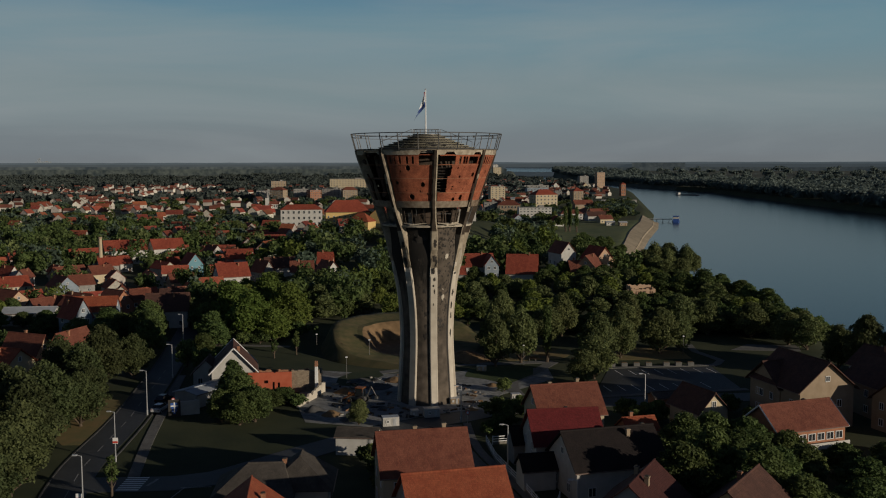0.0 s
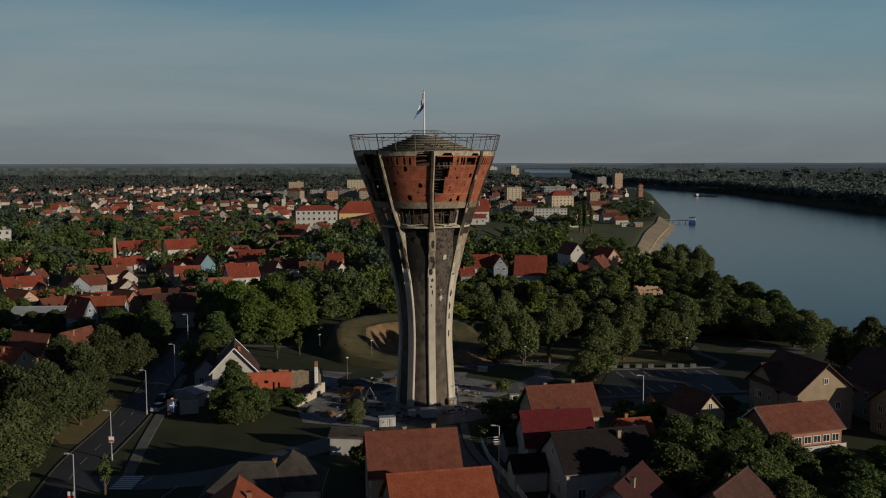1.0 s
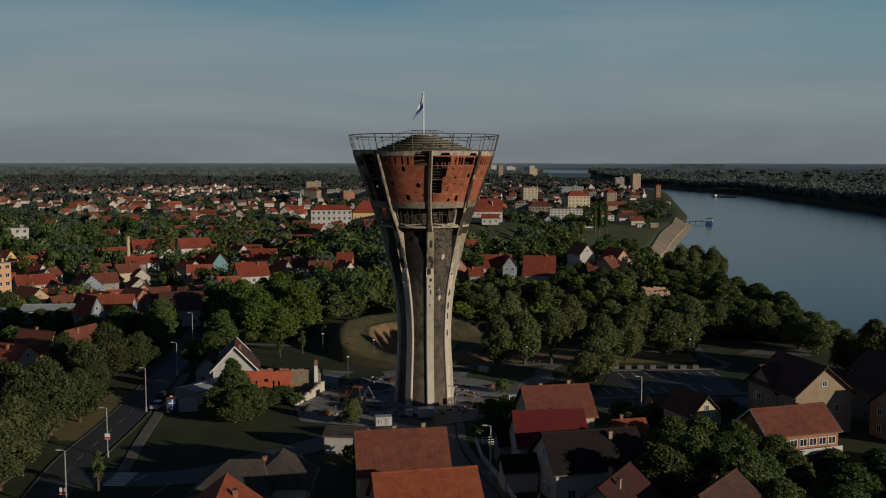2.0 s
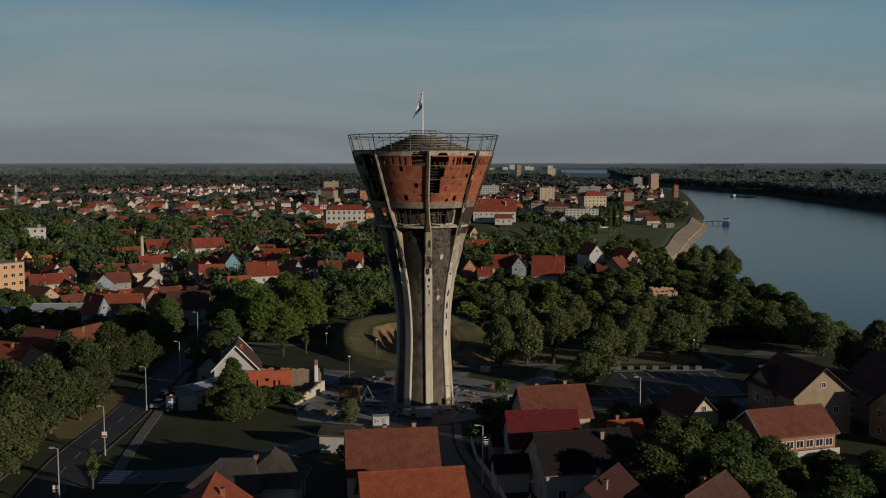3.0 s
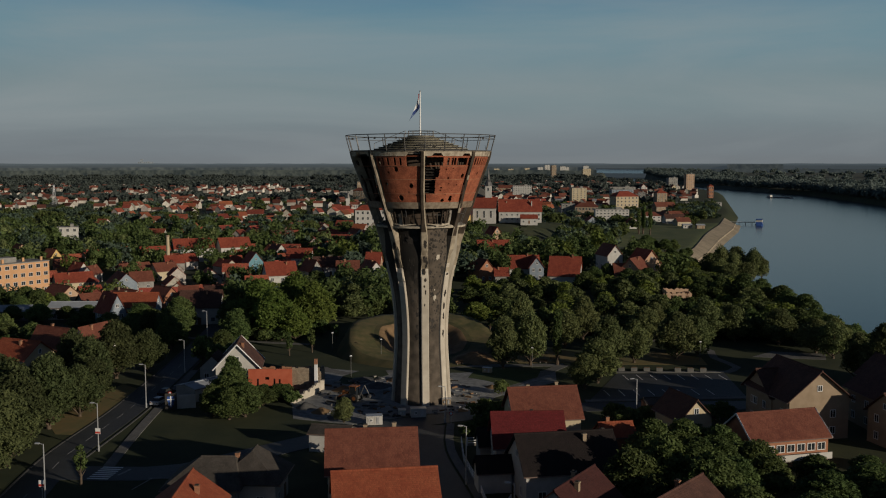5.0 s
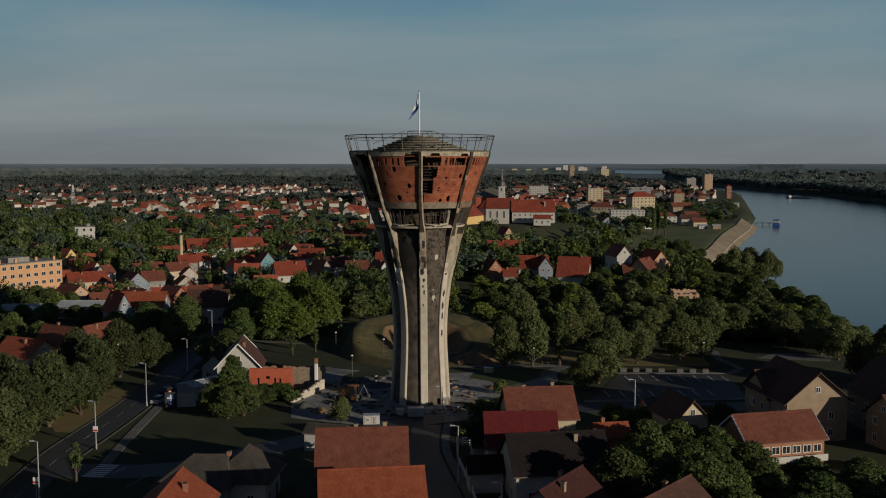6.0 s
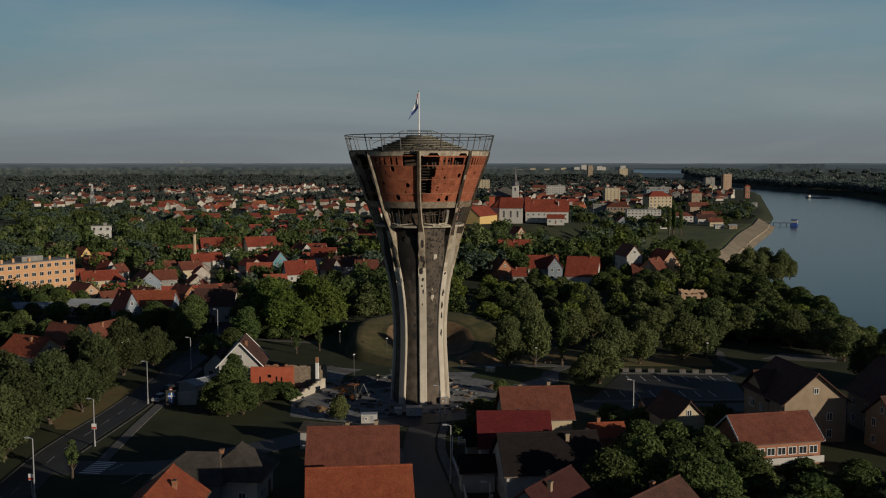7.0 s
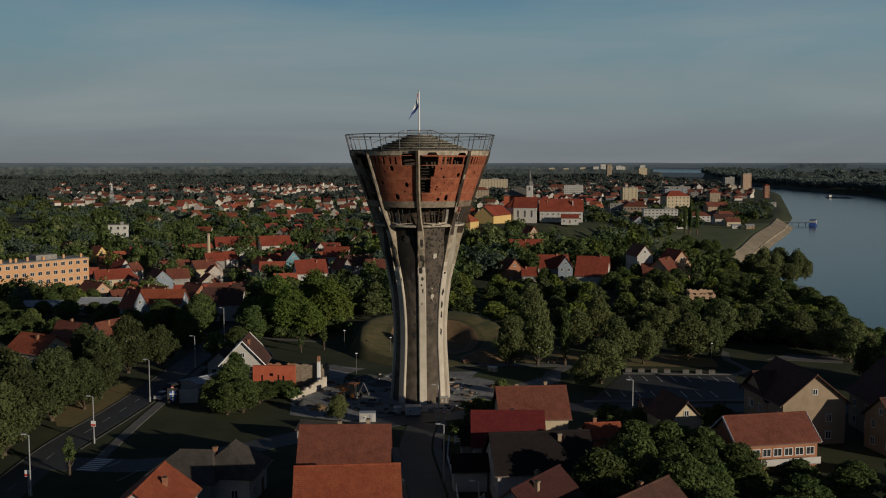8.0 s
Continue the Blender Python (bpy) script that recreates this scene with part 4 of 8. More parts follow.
def tower_rib(az, seed):
    verts, faces = [], []
    zs = [-0.6 + 47.5 * i / 56 for i in range(57)]
    rng = random.Random(seed)
    for i, z in enumerate(zs):
        r, w = tower_r(z), rib_width(z) / 2
        dep = 1.8
        jag = 0.05 * rng.uniform(-1, 1) if z > 8 else 0.0
        bite = 0.35 * smooth_step(0.05, 0.4, noise.noise((seed * 9.1, z * 0.6, 0.3))) if z > 22 else 0.0
        bite *= 1 - 0.9 * smooth_step(29, 31, z)
        edge = 0.1 * smooth_step(30, 35, z)
        b = az + rib_turn(z)
        c, t = Vector(polar(b, 1, 0)), Vector((math.cos(radians(b)), math.sin(radians(b)), 0))
        for rr, ww in ((r - dep, -w), (r - 0.1, -w - 0.02), (r - bite, -w + 0.09 + abs(jag)), (r - bite, w - 0.09 - bite - edge), (r - 0.1 - bite - edge, w + 0.02), (r - dep, w)):
            p = c * rr + t * ww
            verts.append((p.x, p.y, z))
        if i:
            a, b = 6 * (i - 1), 6 * i
            faces += [(a + k, a + k + 1, b + k + 1, b + k) for k in range(5)]
    faces.append(tuple(6 * 56 + k for k in range(6)))
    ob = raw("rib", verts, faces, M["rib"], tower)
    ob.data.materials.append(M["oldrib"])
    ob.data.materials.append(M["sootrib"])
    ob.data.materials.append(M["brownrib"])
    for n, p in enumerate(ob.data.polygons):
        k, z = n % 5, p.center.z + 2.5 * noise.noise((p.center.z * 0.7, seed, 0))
        # dark fronts are staining; paler right edges also put the sunlit side into colour
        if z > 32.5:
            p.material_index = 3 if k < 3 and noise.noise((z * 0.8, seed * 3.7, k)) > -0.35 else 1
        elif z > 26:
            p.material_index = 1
    return ob


RIBS = [tower_rib(TURN_B + 45 * k, k + 1) for k in range(8)]


def scar(parent, az, z, w, h, r_off, seed, name="scar"):
    """A patch where the outer layer has broken away: an uneven shallow plate of rough concrete."""
    rng = random.Random(seed)
    n = 14
    r = tower_r(z)
    verts = []
    for ring, dr in ((1.0, -0.02), (0.86, 0.035)):
        for k in range(n):
            a = 2 * math.pi * k / n
            q = ring * rng.uniform(0.5, 1.25)
            dz = 0.5 * h * math.sin(a) * q
            rr = tower_r(z + dz) + r_off + dr
            verts.append(polar(az + math.degrees(0.5 * w * math.cos(a) * q / r), rr, z + dz))
    verts.append(polar(az, r + r_off + 0.035, z))
    faces = [(k, (k + 1) % n, n + (k + 1) % n, n + k) for k in range(n)] + [(n + k, n + (k + 1) % n, 2 * n) for k in range(n)]
    return raw(name, verts, faces, M["scar"], parent)


def shaft_in(z):
    """How far the shaft lies behind the faces of the ribs."""
    return 0.42 + 0.9 * smooth_step(27, 33, z)


def ring_wall(name, z0, z1, steps, off, material, thick=0.3, seg=96):
    verts, faces = [], []
    for i in range(steps + 1):
        z = z0 + (z1 - z0) * i / steps
        for k in range(seg):
            verts.append(polar(360 * k / seg, tower_r(z) - off(z), z))
    for i in range(steps):
        for k in range(seg):
            faces.append((i * seg + k, i * seg + (k + 1) % seg, (i + 1) * seg + (k + 1) % seg, (i + 1) * seg + k))
    return raw(name, verts, faces, material, tower, "", True)


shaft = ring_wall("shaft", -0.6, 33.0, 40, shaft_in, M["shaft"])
# smooth bay towards the sun; its lit paleness is partly put into the colour
M["panel"] = mat("smooth sunlit panel", (0.25, 0.215, 0.165), (0.4, 0.35, 0.275), 0.5, 0.9, 0, 0.4, 5)
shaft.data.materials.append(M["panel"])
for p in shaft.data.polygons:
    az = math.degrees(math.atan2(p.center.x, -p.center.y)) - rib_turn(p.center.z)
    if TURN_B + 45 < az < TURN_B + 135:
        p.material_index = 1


def disc(name, z, r, thick, material, seg=64, hole=0.0, parent=None):
    bm = bmesh.new()
    put = bmesh.ops.create_cone(bm, cap_ends=True, segments=seg, radius1=r, radius2=r, depth=thick)
    bmesh.ops.translate(bm, verts=put["verts"], vec=(0, 0, z))
    return part(name, bm, material, parent or tower)


def edge_ring(name, z, h, off, out, material, broken=()):
    """A band round the body; broken: stretches of azimuth, from the front rib, where it has fallen away or thinned, with what is left of its height."""
    verts, faces = [], []
    seg = 192
    for k in range(seg):
        az = 360 * k / seg
        left = 1.0
        for b0, b1, keep in broken:
            if b0 < (az - TURN_B + 180) % 360 - 180 < b1:
                left = keep
        low = h * (1 - left)
        for dz, d in ((low, 0), (low, out), (h, out), (h, 0)):
            verts.append(polar(az, tower_r(z + dz) - off + d, z + dz))
        a, b = 4 * k, 4 * ((k + 1) % seg)
        faces += [(a + i, b + i, b + (i + 1) % 4, a + (i + 1) % 4) for i in range(4)]
    return raw(name, verts, faces, material, tower)


WALL_OFF = 0.5
disc("floor_slab", 33.35, tower_r(33.3) - 0.3, 0.4, M["concrete"])
disc("floor_slab", 37.0, tower_r(37) - 1.2, 0.35, M["dark"])
disc("floor_slab", 41.8, tower_r(41.8) - 1.25, 0.3, M["dark"])
disc("floor_slab", 46.6, tower_r(46.6) - 0.95, 0.4, M["concrete"])
disc("tank", 40, 5.6, 13.0, M["drum_dark"], 48)
# wider upper drum is added to keep sky from showing through the slots
disc("tank", 44.3, 9.0, 4.4, M["drum_dark"], 48)
edge_ring("sill_band", 36.75, 1.15, WALL_OFF + 0.2, 0.34, M["sill"])
for zb in (39.35, 41.9, 44.25):
    edge_ring("string_course", zb, 0.07, WALL_OFF + 0.05, 0.1, M["brickwall"])
edge_ring("parapet", 46.05, 0.95, WALL_OFF + 0.25, 0.42, M["parapet"], ((-14, -1, 0.35), (-9, -5, 0.15), (7, 14, 0.45), (33, 41, 0.5), (-70, -52, 0.3)))
edge_ring("drip_edge", 46.9, 0.16, WALL_OFF, 0.32, M["oldrib"])

# openings in the brick: (azimuth, height, half width, half height), azimuth from the front rib
HOLES = {0: ((-24.9, 43.8, 0.42, 0.5), (-32.5, 43.2, 0.2, 0.2), (-37.3, 41.2, 0.32, 0.28), (-12.4, 40.85, 0.43, 0.42), (-23.7, 38.7, 0.55, 0.48), (-7.8, 39.2, 0.15, 0.15), (-15, 39.7, 0.12, 0.2), (-29, 39.9, 0.1, 0.1)),
         1: ((22.4, 42.2, 0.2, 0.2), (37.7, 42.6, 0.37, 0.36), (28.6, 38.5, 0.4, 0.5), (19.5, 38.25, 0.34, 0.3), (16.9, 40.5, 0.2, 0.16), (16.1, 40.0, 0.16, 0.14), (24, 41.2, 0.13, 0.1), (19.3, 43.75, 0.16, 0.14), (33, 41, 0.1, 0.12), (29, 40, 0.1, 0.1), (22, 39.2, 0.1, 0.1), (26, 43.9, 0.1, 0.12)),
         2: ((60, 43, 0.3, 0.3), (75, 40, 0.4, 0.4)), 7: ((-60, 42, 0.5, 0.6), (-75, 40, 0.8, 0.7), (-52, 43.5, 0.4, 0.4), (-66, 44.0, 0.5, 0.35))}


def brick_bay(k):
    """The brick filling between two ribs, with slots, shell holes and broken edges; 0 is the bay before the front rib."""
    rng = random.Random(100 + k)
    a0, nu, nv, z0, z1 = -45 + 45 * k, 84, 72, 37.85, 46.1
    holes = HOLES.get(k)
    if holes is None:
        holes = [(a0 + rng.uniform(6, 39), rng.uniform(38.5, 43.8), rng.uniform(0.15, 0.6), rng.uniform(0.15, 0.6)) for _ in range(9)]
    slots = {0: [5.2, 9.2, 14.0, 20.1, 24.9], 1: [20.1, 24.0, 26.4, 41.5]}.get(k, [4.5 + 4.0 * i for i in range(10)])
    width = 0.42
    gone = set()
    for i in range(nu):
        for j in range(nv):
            az = a0 + 2.2 + 40.6 * (i + 0.5) / nu
            z = z0 + (z1 - z0) * (j + 0.5) / nv
            r = tower_r(z)
            wob = 1 + 0.45 * noise.noise((az * 0.8, z * 2.5, k))
            for ha, hz_, hw, hh in holes:
                du, dv = radians(az - ha) * r / hw, (z - hz_) / hh
                if du * du + dv * dv < wob:
                    gone.add((i, j))
            if 44.45 < z < 45.75:
                for s in slots:
                    if abs(az - a0 - s) * r * 0.01745 < width / 2:
                        gone.add((i, j))
            if k == 0 and az > -16.0 + 0.8 * wob and 44.3 < z < 46.0:
                gone.add((i, j))
            if k == 1:
                edge = 11.2 + 2.2 * wob if z > 42.3 else 9.4 + 1.2 * wob
                if az < edge and 39.5 < z < 44.3 or az < 15.5 and 44.4 < z < 45.9 or 29 < az < 38.7 and 44.5 < z < 45.7:
                    gone.add((i, j))
            # most brick is left out here, which deepens the dark of this bay
            if k == 7 and noise.noise((az * 0.12, z * 0.5, 4)) > -0.3:
                gone.add((i, j))
    verts, faces, index, uvs = [], [], {}, []

    def corner(i, j, inner):
        if (i, j, inner) not in index:
            az, z = a0 + 2.2 + 40.6 * i / nu, z0 + (z1 - z0) * j / nv
            index[i, j, inner] = len(verts)
            verts.append(polar(az + TURN_B, tower_r(z) - WALL_OFF - (0.3 if inner else 0.0), z))
            uvs.append((radians(az) * tower_r(z), z))
        return index[i, j, inner]

    for i in range(nu):
        for j in range(nv):
            if (i, j) in gone:
                continue
            faces.append((corner(i, j, 0), corner(i + 1, j, 0), corner(i + 1, j + 1, 0), corner(i, j + 1, 0)))
            for di, dj, p, q in ((-1, 0, (i, j + 1), (i, j)), (1, 0, (i + 1, j), (i + 1, j + 1)), (0, -1, (i, j), (i + 1, j)), (0, 1, (i + 1, j + 1), (i, j + 1))):
                if (i + di, j + dj) in gone or not (0 <= i + di < nu and 0 <= j + dj < nv):
                    faces.append((corner(*q, 0), corner(*p, 0), corner(*p, 1), corner(*q, 1)))
    ob = raw("brick_panel", verts, faces, M["shadebrick"] if k in (6, 7) else M["brick"], tower, "brick infill darkened as the shaded side, largely fallen" if k in (6, 7) else "red brick infill pierced by shell holes")
    layer = ob.data.uv_layers.new(name="UVMap")
    layer.data.foreach_set("uv", [c for lp in ob.data.loops for c in uvs[lp.vertex_index]])
    return ob


# dark copy of the brick: shade of the side turned from the sun, as colour
M["shadebrick"] = courses(mat("shaded brick", (0.03, 0.022, 0.018), (0.09, 0.045, 0.03), 1.1, 0.9, 0, 0.4, 8), 0.25, 0.075, 0.006, 0.6, "uv")
for bay in range(8):
    brick_bay(bay)

# scars on the shaft and on the ribs: (azimuth, height, width, height of the patch)
for i, (a, z, w, h) in enumerate(((48.6, 25.2, 1.3, 1.5), (21.6, 31.0, 0.5, 0.6), (45.7, 30.8, 0.6, 0.5), (-3.2, 21.4, 0.9, 1.1), (-4.6, 24.1, 1.0, 2.6), (32.5, 15.7, 0.7, 1.6), (-3.3, 12.9, 1.1, 1.3), (-11, 30.4, 1.6, 3.0), (-4, 30.9, 1.4, 2.4),
                                  (3, 15.5, 0.4, 0.7), (-2, 14.8, 0.5, 0.9), (30, 29.6, 0.5, 0.5), (36, 30.6, 0.4, 0.6), (26, 28.4, 0.4, 0.5), (40, 28.4, 0.5, 0.4), (34, 22.5, 0.35, 0.35), (41, 23.2, 0.4, 0.3), (30, 24.0, 0.3, 0.4), (38, 20.7, 0.3, 0.3), (42, 19.6, 0.3, 0.3), (31, 18.8, 0.3, 0.35), (37, 17.7, 0.25, 0.3), (28, 17.0, 0.25, 0.25))):
    scar(tower, a, z, w, h, -shaft_in(z), 40 + i)
for i, (a, z, w, h) in enumerate(((58.5, 20.8, 0.8, 1.4), (59, 18.4, 0.75, 1.5), (59.5, 16.5, 0.7, 1.4), (59.8, 13.3, 0.6, 1.9), (57, 24.5, 0.4, 0.5), (13.9, 23.6, 0.5, 0.9), (12.2, 22.4, 0.4, 0.6), (14.6, 21.3, 0.35, 1.1), (11.6, 25.2, 0.6, 1.2), (13.6, 18.9, 0.3, 0.5), (15.2, 26.6, 0.4, 1.6), (12.6, 27.4, 0.8, 1.2), (12, 30.3, 0.7, 1.6), (-32.5, 26.6, 0.8, 2.4), (-33, 30.0, 0.7, 1.6))):
    scar(tower, a, z, w, h, 0.0, 80 + i)
# two pale breaches in the shaft
for a, z, w, h in ((33.8, 27.75, 0.9, 1.1), (35.8, 20.05, 0.75, 1.2), (34, 21.6, 0.3, 0.4)):
    ob = scar(tower, a, z, w * 0.9, h, 0.03 - shaft_in(z), int(z), "breach")
    ob.data.materials.clear()
    ob.data.materials.append(M["rib"])
# dense pock marks of splinters over the sunny bay and a few on the others
rng = random.Random(21)
for i in range(210):
    z = 33 - 20 * rng.random() ** 1.3
    a = rng.uniform(19, 52) if i % 5 else rng.uniform(-30, 6)
    w = rng.uniform(0.14, 0.36) if i % 6 else rng.uniform(0.5, 0.8)
    scar(tower, a, z, w, w * rng.uniform(0.7, 1.8), -shaft_in(z), 300 + i, "pock_mark")
# remains of the glazed gallery
rng = random.Random(11)
for k in range(8):
    for j, f in enumerate((0.28, 0.52, 0.76)):
        if (k, j) in ((1, 1), (1, 0), (0, 0)):
            continue
        az = TURN_B - 45 + 45 * k + 45 * f
        rod_part("mullion", polar(az, tower_r(33.5) - 1.1, 33.5), polar(az, tower_r(36.8) - 1.1, 36.8), 0.06, M["steel"], tower, None, 6)
    az0, az1 = TURN_B - 43 + 45 * k, TURN_B - 2 + 45 * k
    rod_part("transom", polar(az0, tower_r(35.6) - 1.1, 35.6), polar((az0 + az1) / 2, tower_r(35.6) - 1.0, 35.55), 0.04, M["steel"], tower, None, 6)
    for _ in range(4):
        a = rng.uniform(az0 + 3, az1 - 8)
        r0 = tower_r(33.6) - rng.uniform(0.6, 1.5)
        bm = bmesh.new()
        put_box(bm, 0, 0, 0, rng.uniform(1.2, 2.8), rng.uniform(0.3, 0.7), 0.09, rng.uniform(-15, 15))
        bmesh.ops.transform(bm, matrix=Matrix.Translation(polar(a + 4, r0, 33.6 + rng.uniform(0, 0.25))) @ pose(0, 0, 0, rng.uniform(-14, 14), rng.uniform(-10, 10), a), verts=bm.verts[:])
        part("fallen_slab", bm, M["concrete"], tower)
edge_ring("gallery_edge", 33.15, 0.3, 0.42, 0.2, M["parapet"], ((-32, -22, 0.6), (14, 30, 0.7)))
# broken slabs of the gallery floor hanging over the edge
for a, rr, L, W, tilt, rz in ((17, 0.55, 3.6, 0.9, 7, -6), (25, 0.9, 3.2, 1.1, -9, 10), (33, 0.75, 2.2, 0.8, 11, -14), (-20, 0.8, 3.0, 0.7, -6, 8), (-32, 0.9, 2.0, 0.8, 9, -5), (8, 1.3, 2.2, 0.8, 14, 20)):
    bm = bmesh.new()
    put_box(bm, 0, 0, 0, L, W, 0.16)
    bmesh.ops.bevel(bm, geom=bm.edges[:], offset=0.03, segments=1, affect="EDGES")
    bmesh.ops.transform(bm, matrix=Matrix.Translation(polar(TURN_B + a, tower_r(33.6) - rr, 33.75)) @ pose(0, 0, 0, tilt * 0.5, tilt, TURN_B + a + rz), verts=bm.verts[:])
    part("broken_slab", bm, M["parapet"], tower, "tilted broken concrete slab")
# window posts and torn panels in the gallery
for a, w, h in ((-38, 0.5, 2.9), (-27, 0.14, 3.1), (-20.5, 0.9, 1.8), (-12, 0.16, 3.1), (12, 0.16, 3.0), (24, 0.14, 3.1), (30.5, 0.3, 3.1), (34, 0.2, 2.6)):
    ob = box_part("window_post", (0, 0, 0), (w, 0.16, h), M["brownrib"], tower, 0, 1, 0.02)
    ob.matrix_local = Matrix.Translation(polar(TURN_B + a, tower_r(33.5 + h / 2) - 0.95, 33.4 + h / 2)) @ pose(0, 0, 0, 17, 0, TURN_B + a)
for a0, a1, z in ((-37, -12, 35.2), (24, 35, 34.6), (24, 35, 35.2), (24, 35, 35.8)):
    rod_part("window_bar", polar(TURN_B + a0, tower_r(z) - 0.9, z), polar(TURN_B + a1, tower_r(z) - 0.9, z), 0.06, M["brownrib"], tower, None, 5)
for az, w, h in ((TURN_B - 31, 0.7, 2.2), (TURN_B + 39, 0.9, 2.8)):
    ob = box_part("pier", (0, 0, 0), (w, 0.25, h), M["concrete"], tower, 0, 1, 0.03)
    ob.matrix_local = Matrix.Translation(polar(az, tower_r(34.8) - 1.4, 33.55 + h / 2)) @ pose(0, 0, 0, 14, 0, az)
# slats inside the torn bay
for j in range(9):
    z = 39.6 + j * 0.52
    rod_part("lath", polar(TURN_B + 1.5, tower_r(z) - 1.4, z), polar(TURN_B + 13 + rng.uniform(-3, 3), tower_r(z) - 1.45, z + rng.uniform(-0.06, 0.06)), 0.07, M["scar"], tower, None, 4)
# the stepped roof with its stair and platform
for i in range(9):
    r, z = 9.6 - 7.0 * i / 8, 46.85 + 0.32 * i
    # near-black risers and pale treads put the steps' shade and light into colour
    disc("roof_riser", z + 0.1, r, 0.34, M["dark"], 56)
    disc("roof_tread", z + 0.28, r + 0.22, 0.05, M["roofcopper"], 56)
disc("platform", 49.86, 2.5, 0.16, M["steel"], 32)


def rail_ring(name, z, r, rad, seg=72):
    bm = bmesh.new()
    for k in range(seg):
        put_rod(bm, polar(360 * k / seg, r, z), polar(360 * (k + 1) / seg, r, z), rad, None, 5)
    return part(name, bm, M["steel"], tower)


RAIL_TOP, RAIL_FOOT = (13.9, 49.85), (13.15, 46.95)
rail_ring("top_rail", RAIL_TOP[1], RAIL_TOP[0], 0.085)
rail_ring("mid_rail", 49.25, 13.75, 0.05)
rail_ring("foot_rail", 47.05, RAIL_FOOT[0], 0.07)
for k in range(24):
    az = TURN_B + 360 * k / 24
    rod_part("rail_post", polar(az, RAIL_FOOT[0], RAIL_FOOT[1]), polar(az, RAIL_TOP[0], RAIL_TOP[1]), 0.085, M["steel"], tower, None, 6)
    if k % 5 == 2:
        rod_part("rail_brace", polar(az, RAIL_FOOT[0], RAIL_FOOT[1]), polar(az + 5, 13.4, 48.2), 0.045, M["steel"], tower, None, 5)
for k in range(10):
    az = 36 * k + 10
    rod_part("platform_post", polar(az, 2.4, 49.9), polar(az, 2.4, 50.75), 0.05, M["steel"], tower, None, 5)
bm = bmesh.new()
for k in range(28):
    put_rod(bm, polar(360 * k / 28, 2.4, 50.75), polar(360 * (k + 1) / 28, 2.4, 50.75), 0.05, None, 5)
part("platform_rail", bm, M["steel"], tower)
for s in (-1, 1):
    for f in (0.0, 0.33, 0.66, 1.0):
        rod_part("stair_post", (s * (2.6 + 5.8 * f), -2.2, 49.8 - 2.3 * f), (s * (2.6 + 5.8 * f), -2.2, 50.75 - 2.3 * f), 0.045, M["steel"], tower, None, 5)
    rod_part("stair_rail", (s * 2.6, -2.2, 50.75), (s * 8.4, -2.2, 48.45), 0.05, M["steel"], tower, None, 5)
for az in (-30, -12, 22, 38, 61, -58):
    bm = bmesh.new()
    put_box(bm, 0, 0, 0, 0.32, 0.3, 0.36)
    bmesh.ops.translate(bm, verts=bm.verts[:], vec=polar(az, 13.6, 49.2))
    part("floodlight", bm, M["steel"], tower)
pole = thing("flagpole", pose(TX - 0.1, TY - 0.1, 49.9), "tall white flagpole on the tower roof", "flagpole")
rod_part("mast", (0, 0, 0), (0, 0, 8.1), 0.16, M["white"], pole, 0.09, 10)
bm = bmesh.new()
c = bmesh.ops.create_uvsphere(bm, u_segments=10, v_segments=6, radius=0.16)
bmesh.ops.translate(bm, verts=c["verts"], vec=(0, 0, 8.2))
part("finial", bm, M["galv"], pole)


def flag():
    """A torn cloth hanging slack from the pole, in three bands."""
    cols = (("red", (0.5, 0.06, 0.05)), ("white", (0.75, 0.74, 0.72)), ("blue", (0.04, 0.07, 0.22)))
    ob = thing("flag", pose(TX - 0.1, TY - 0.1, 50), "tattered flag in red, white and blue hanging from the pole", "flag")
    for b, (nm, c) in enumerate(cols):
        verts, faces = [], []
        nu, nv = 12, 5
        for i in range(nu + 1):
            u = i / nu
            for j in range(nv + 1):
                v = (b + j / nv) / 3
                drop = 4.6 * v ** 1.1
                x = -0.12 - u * (0.25 + 1.7 * v ** 1.8) - 0.12 * math.sin(u * 5 + v * 4)
                z = 7.6 - drop * (0.55 + 0.25 * u) - 1.5 * u * v
                yy = 0.14 * math.sin(u * 7 + v * 5)
                verts.append((x, yy - 0.1, z))
        for i in range(nu):
            for j in range(nv):
                if b == 2 and (i + 2 * j) % 7 == 0 and i > 7:
                    continue
                a = i * (nv + 1) + j
                faces.append((a, a + 1, a + nv + 2, a + nv + 1))
        o = raw("band", verts, faces, mat("flag " + nm, c, tuple(q * 0.8 for q in c), 4, 0.9, 0, 0.1), ob, nm + " cloth band", True)
        o.data.update()


flag()

# ---------------------------------------------------------------- houses near the tower
def verges(x, y, L, W, eave, ridge, over):
    """White verge boards along the four sloping edges of the gabled house that stands at x, y."""
    ob = [o for o in scene.objects if o.name.startswith("house") and abs(o.location.x - x) < 0.1 and abs(o.location.y - y) < 0.1][0]
    drop = (ridge - eave) / (W / 2) * over
    for sx in (-1, 1):
        for sy in (-1, 1):
            bm = bmesh.new()
            put_rod(bm, (sx * (L / 2 + over + 0.06), 0, ridge + 0.1), (sx * (L / 2 + over + 0.06), sy * (W / 2 + over), eave - drop + 0.08), 0.13, None, 4)
            part("verge_board", bm, M["white"], ob, "white-painted verge board")
    return ob


N_H = "houses along the streets"
house(-2.3, 122.3, 10.5, 11.2, 9.0, 5.9, 10.0, "cream", "rust", "two-storey cream house with a rust-red tiled roof", None, 0.5, ((-0.8, 0.6), (3.0, 0.3)), 2, True, None, "house", N_H, 1, "house", True)
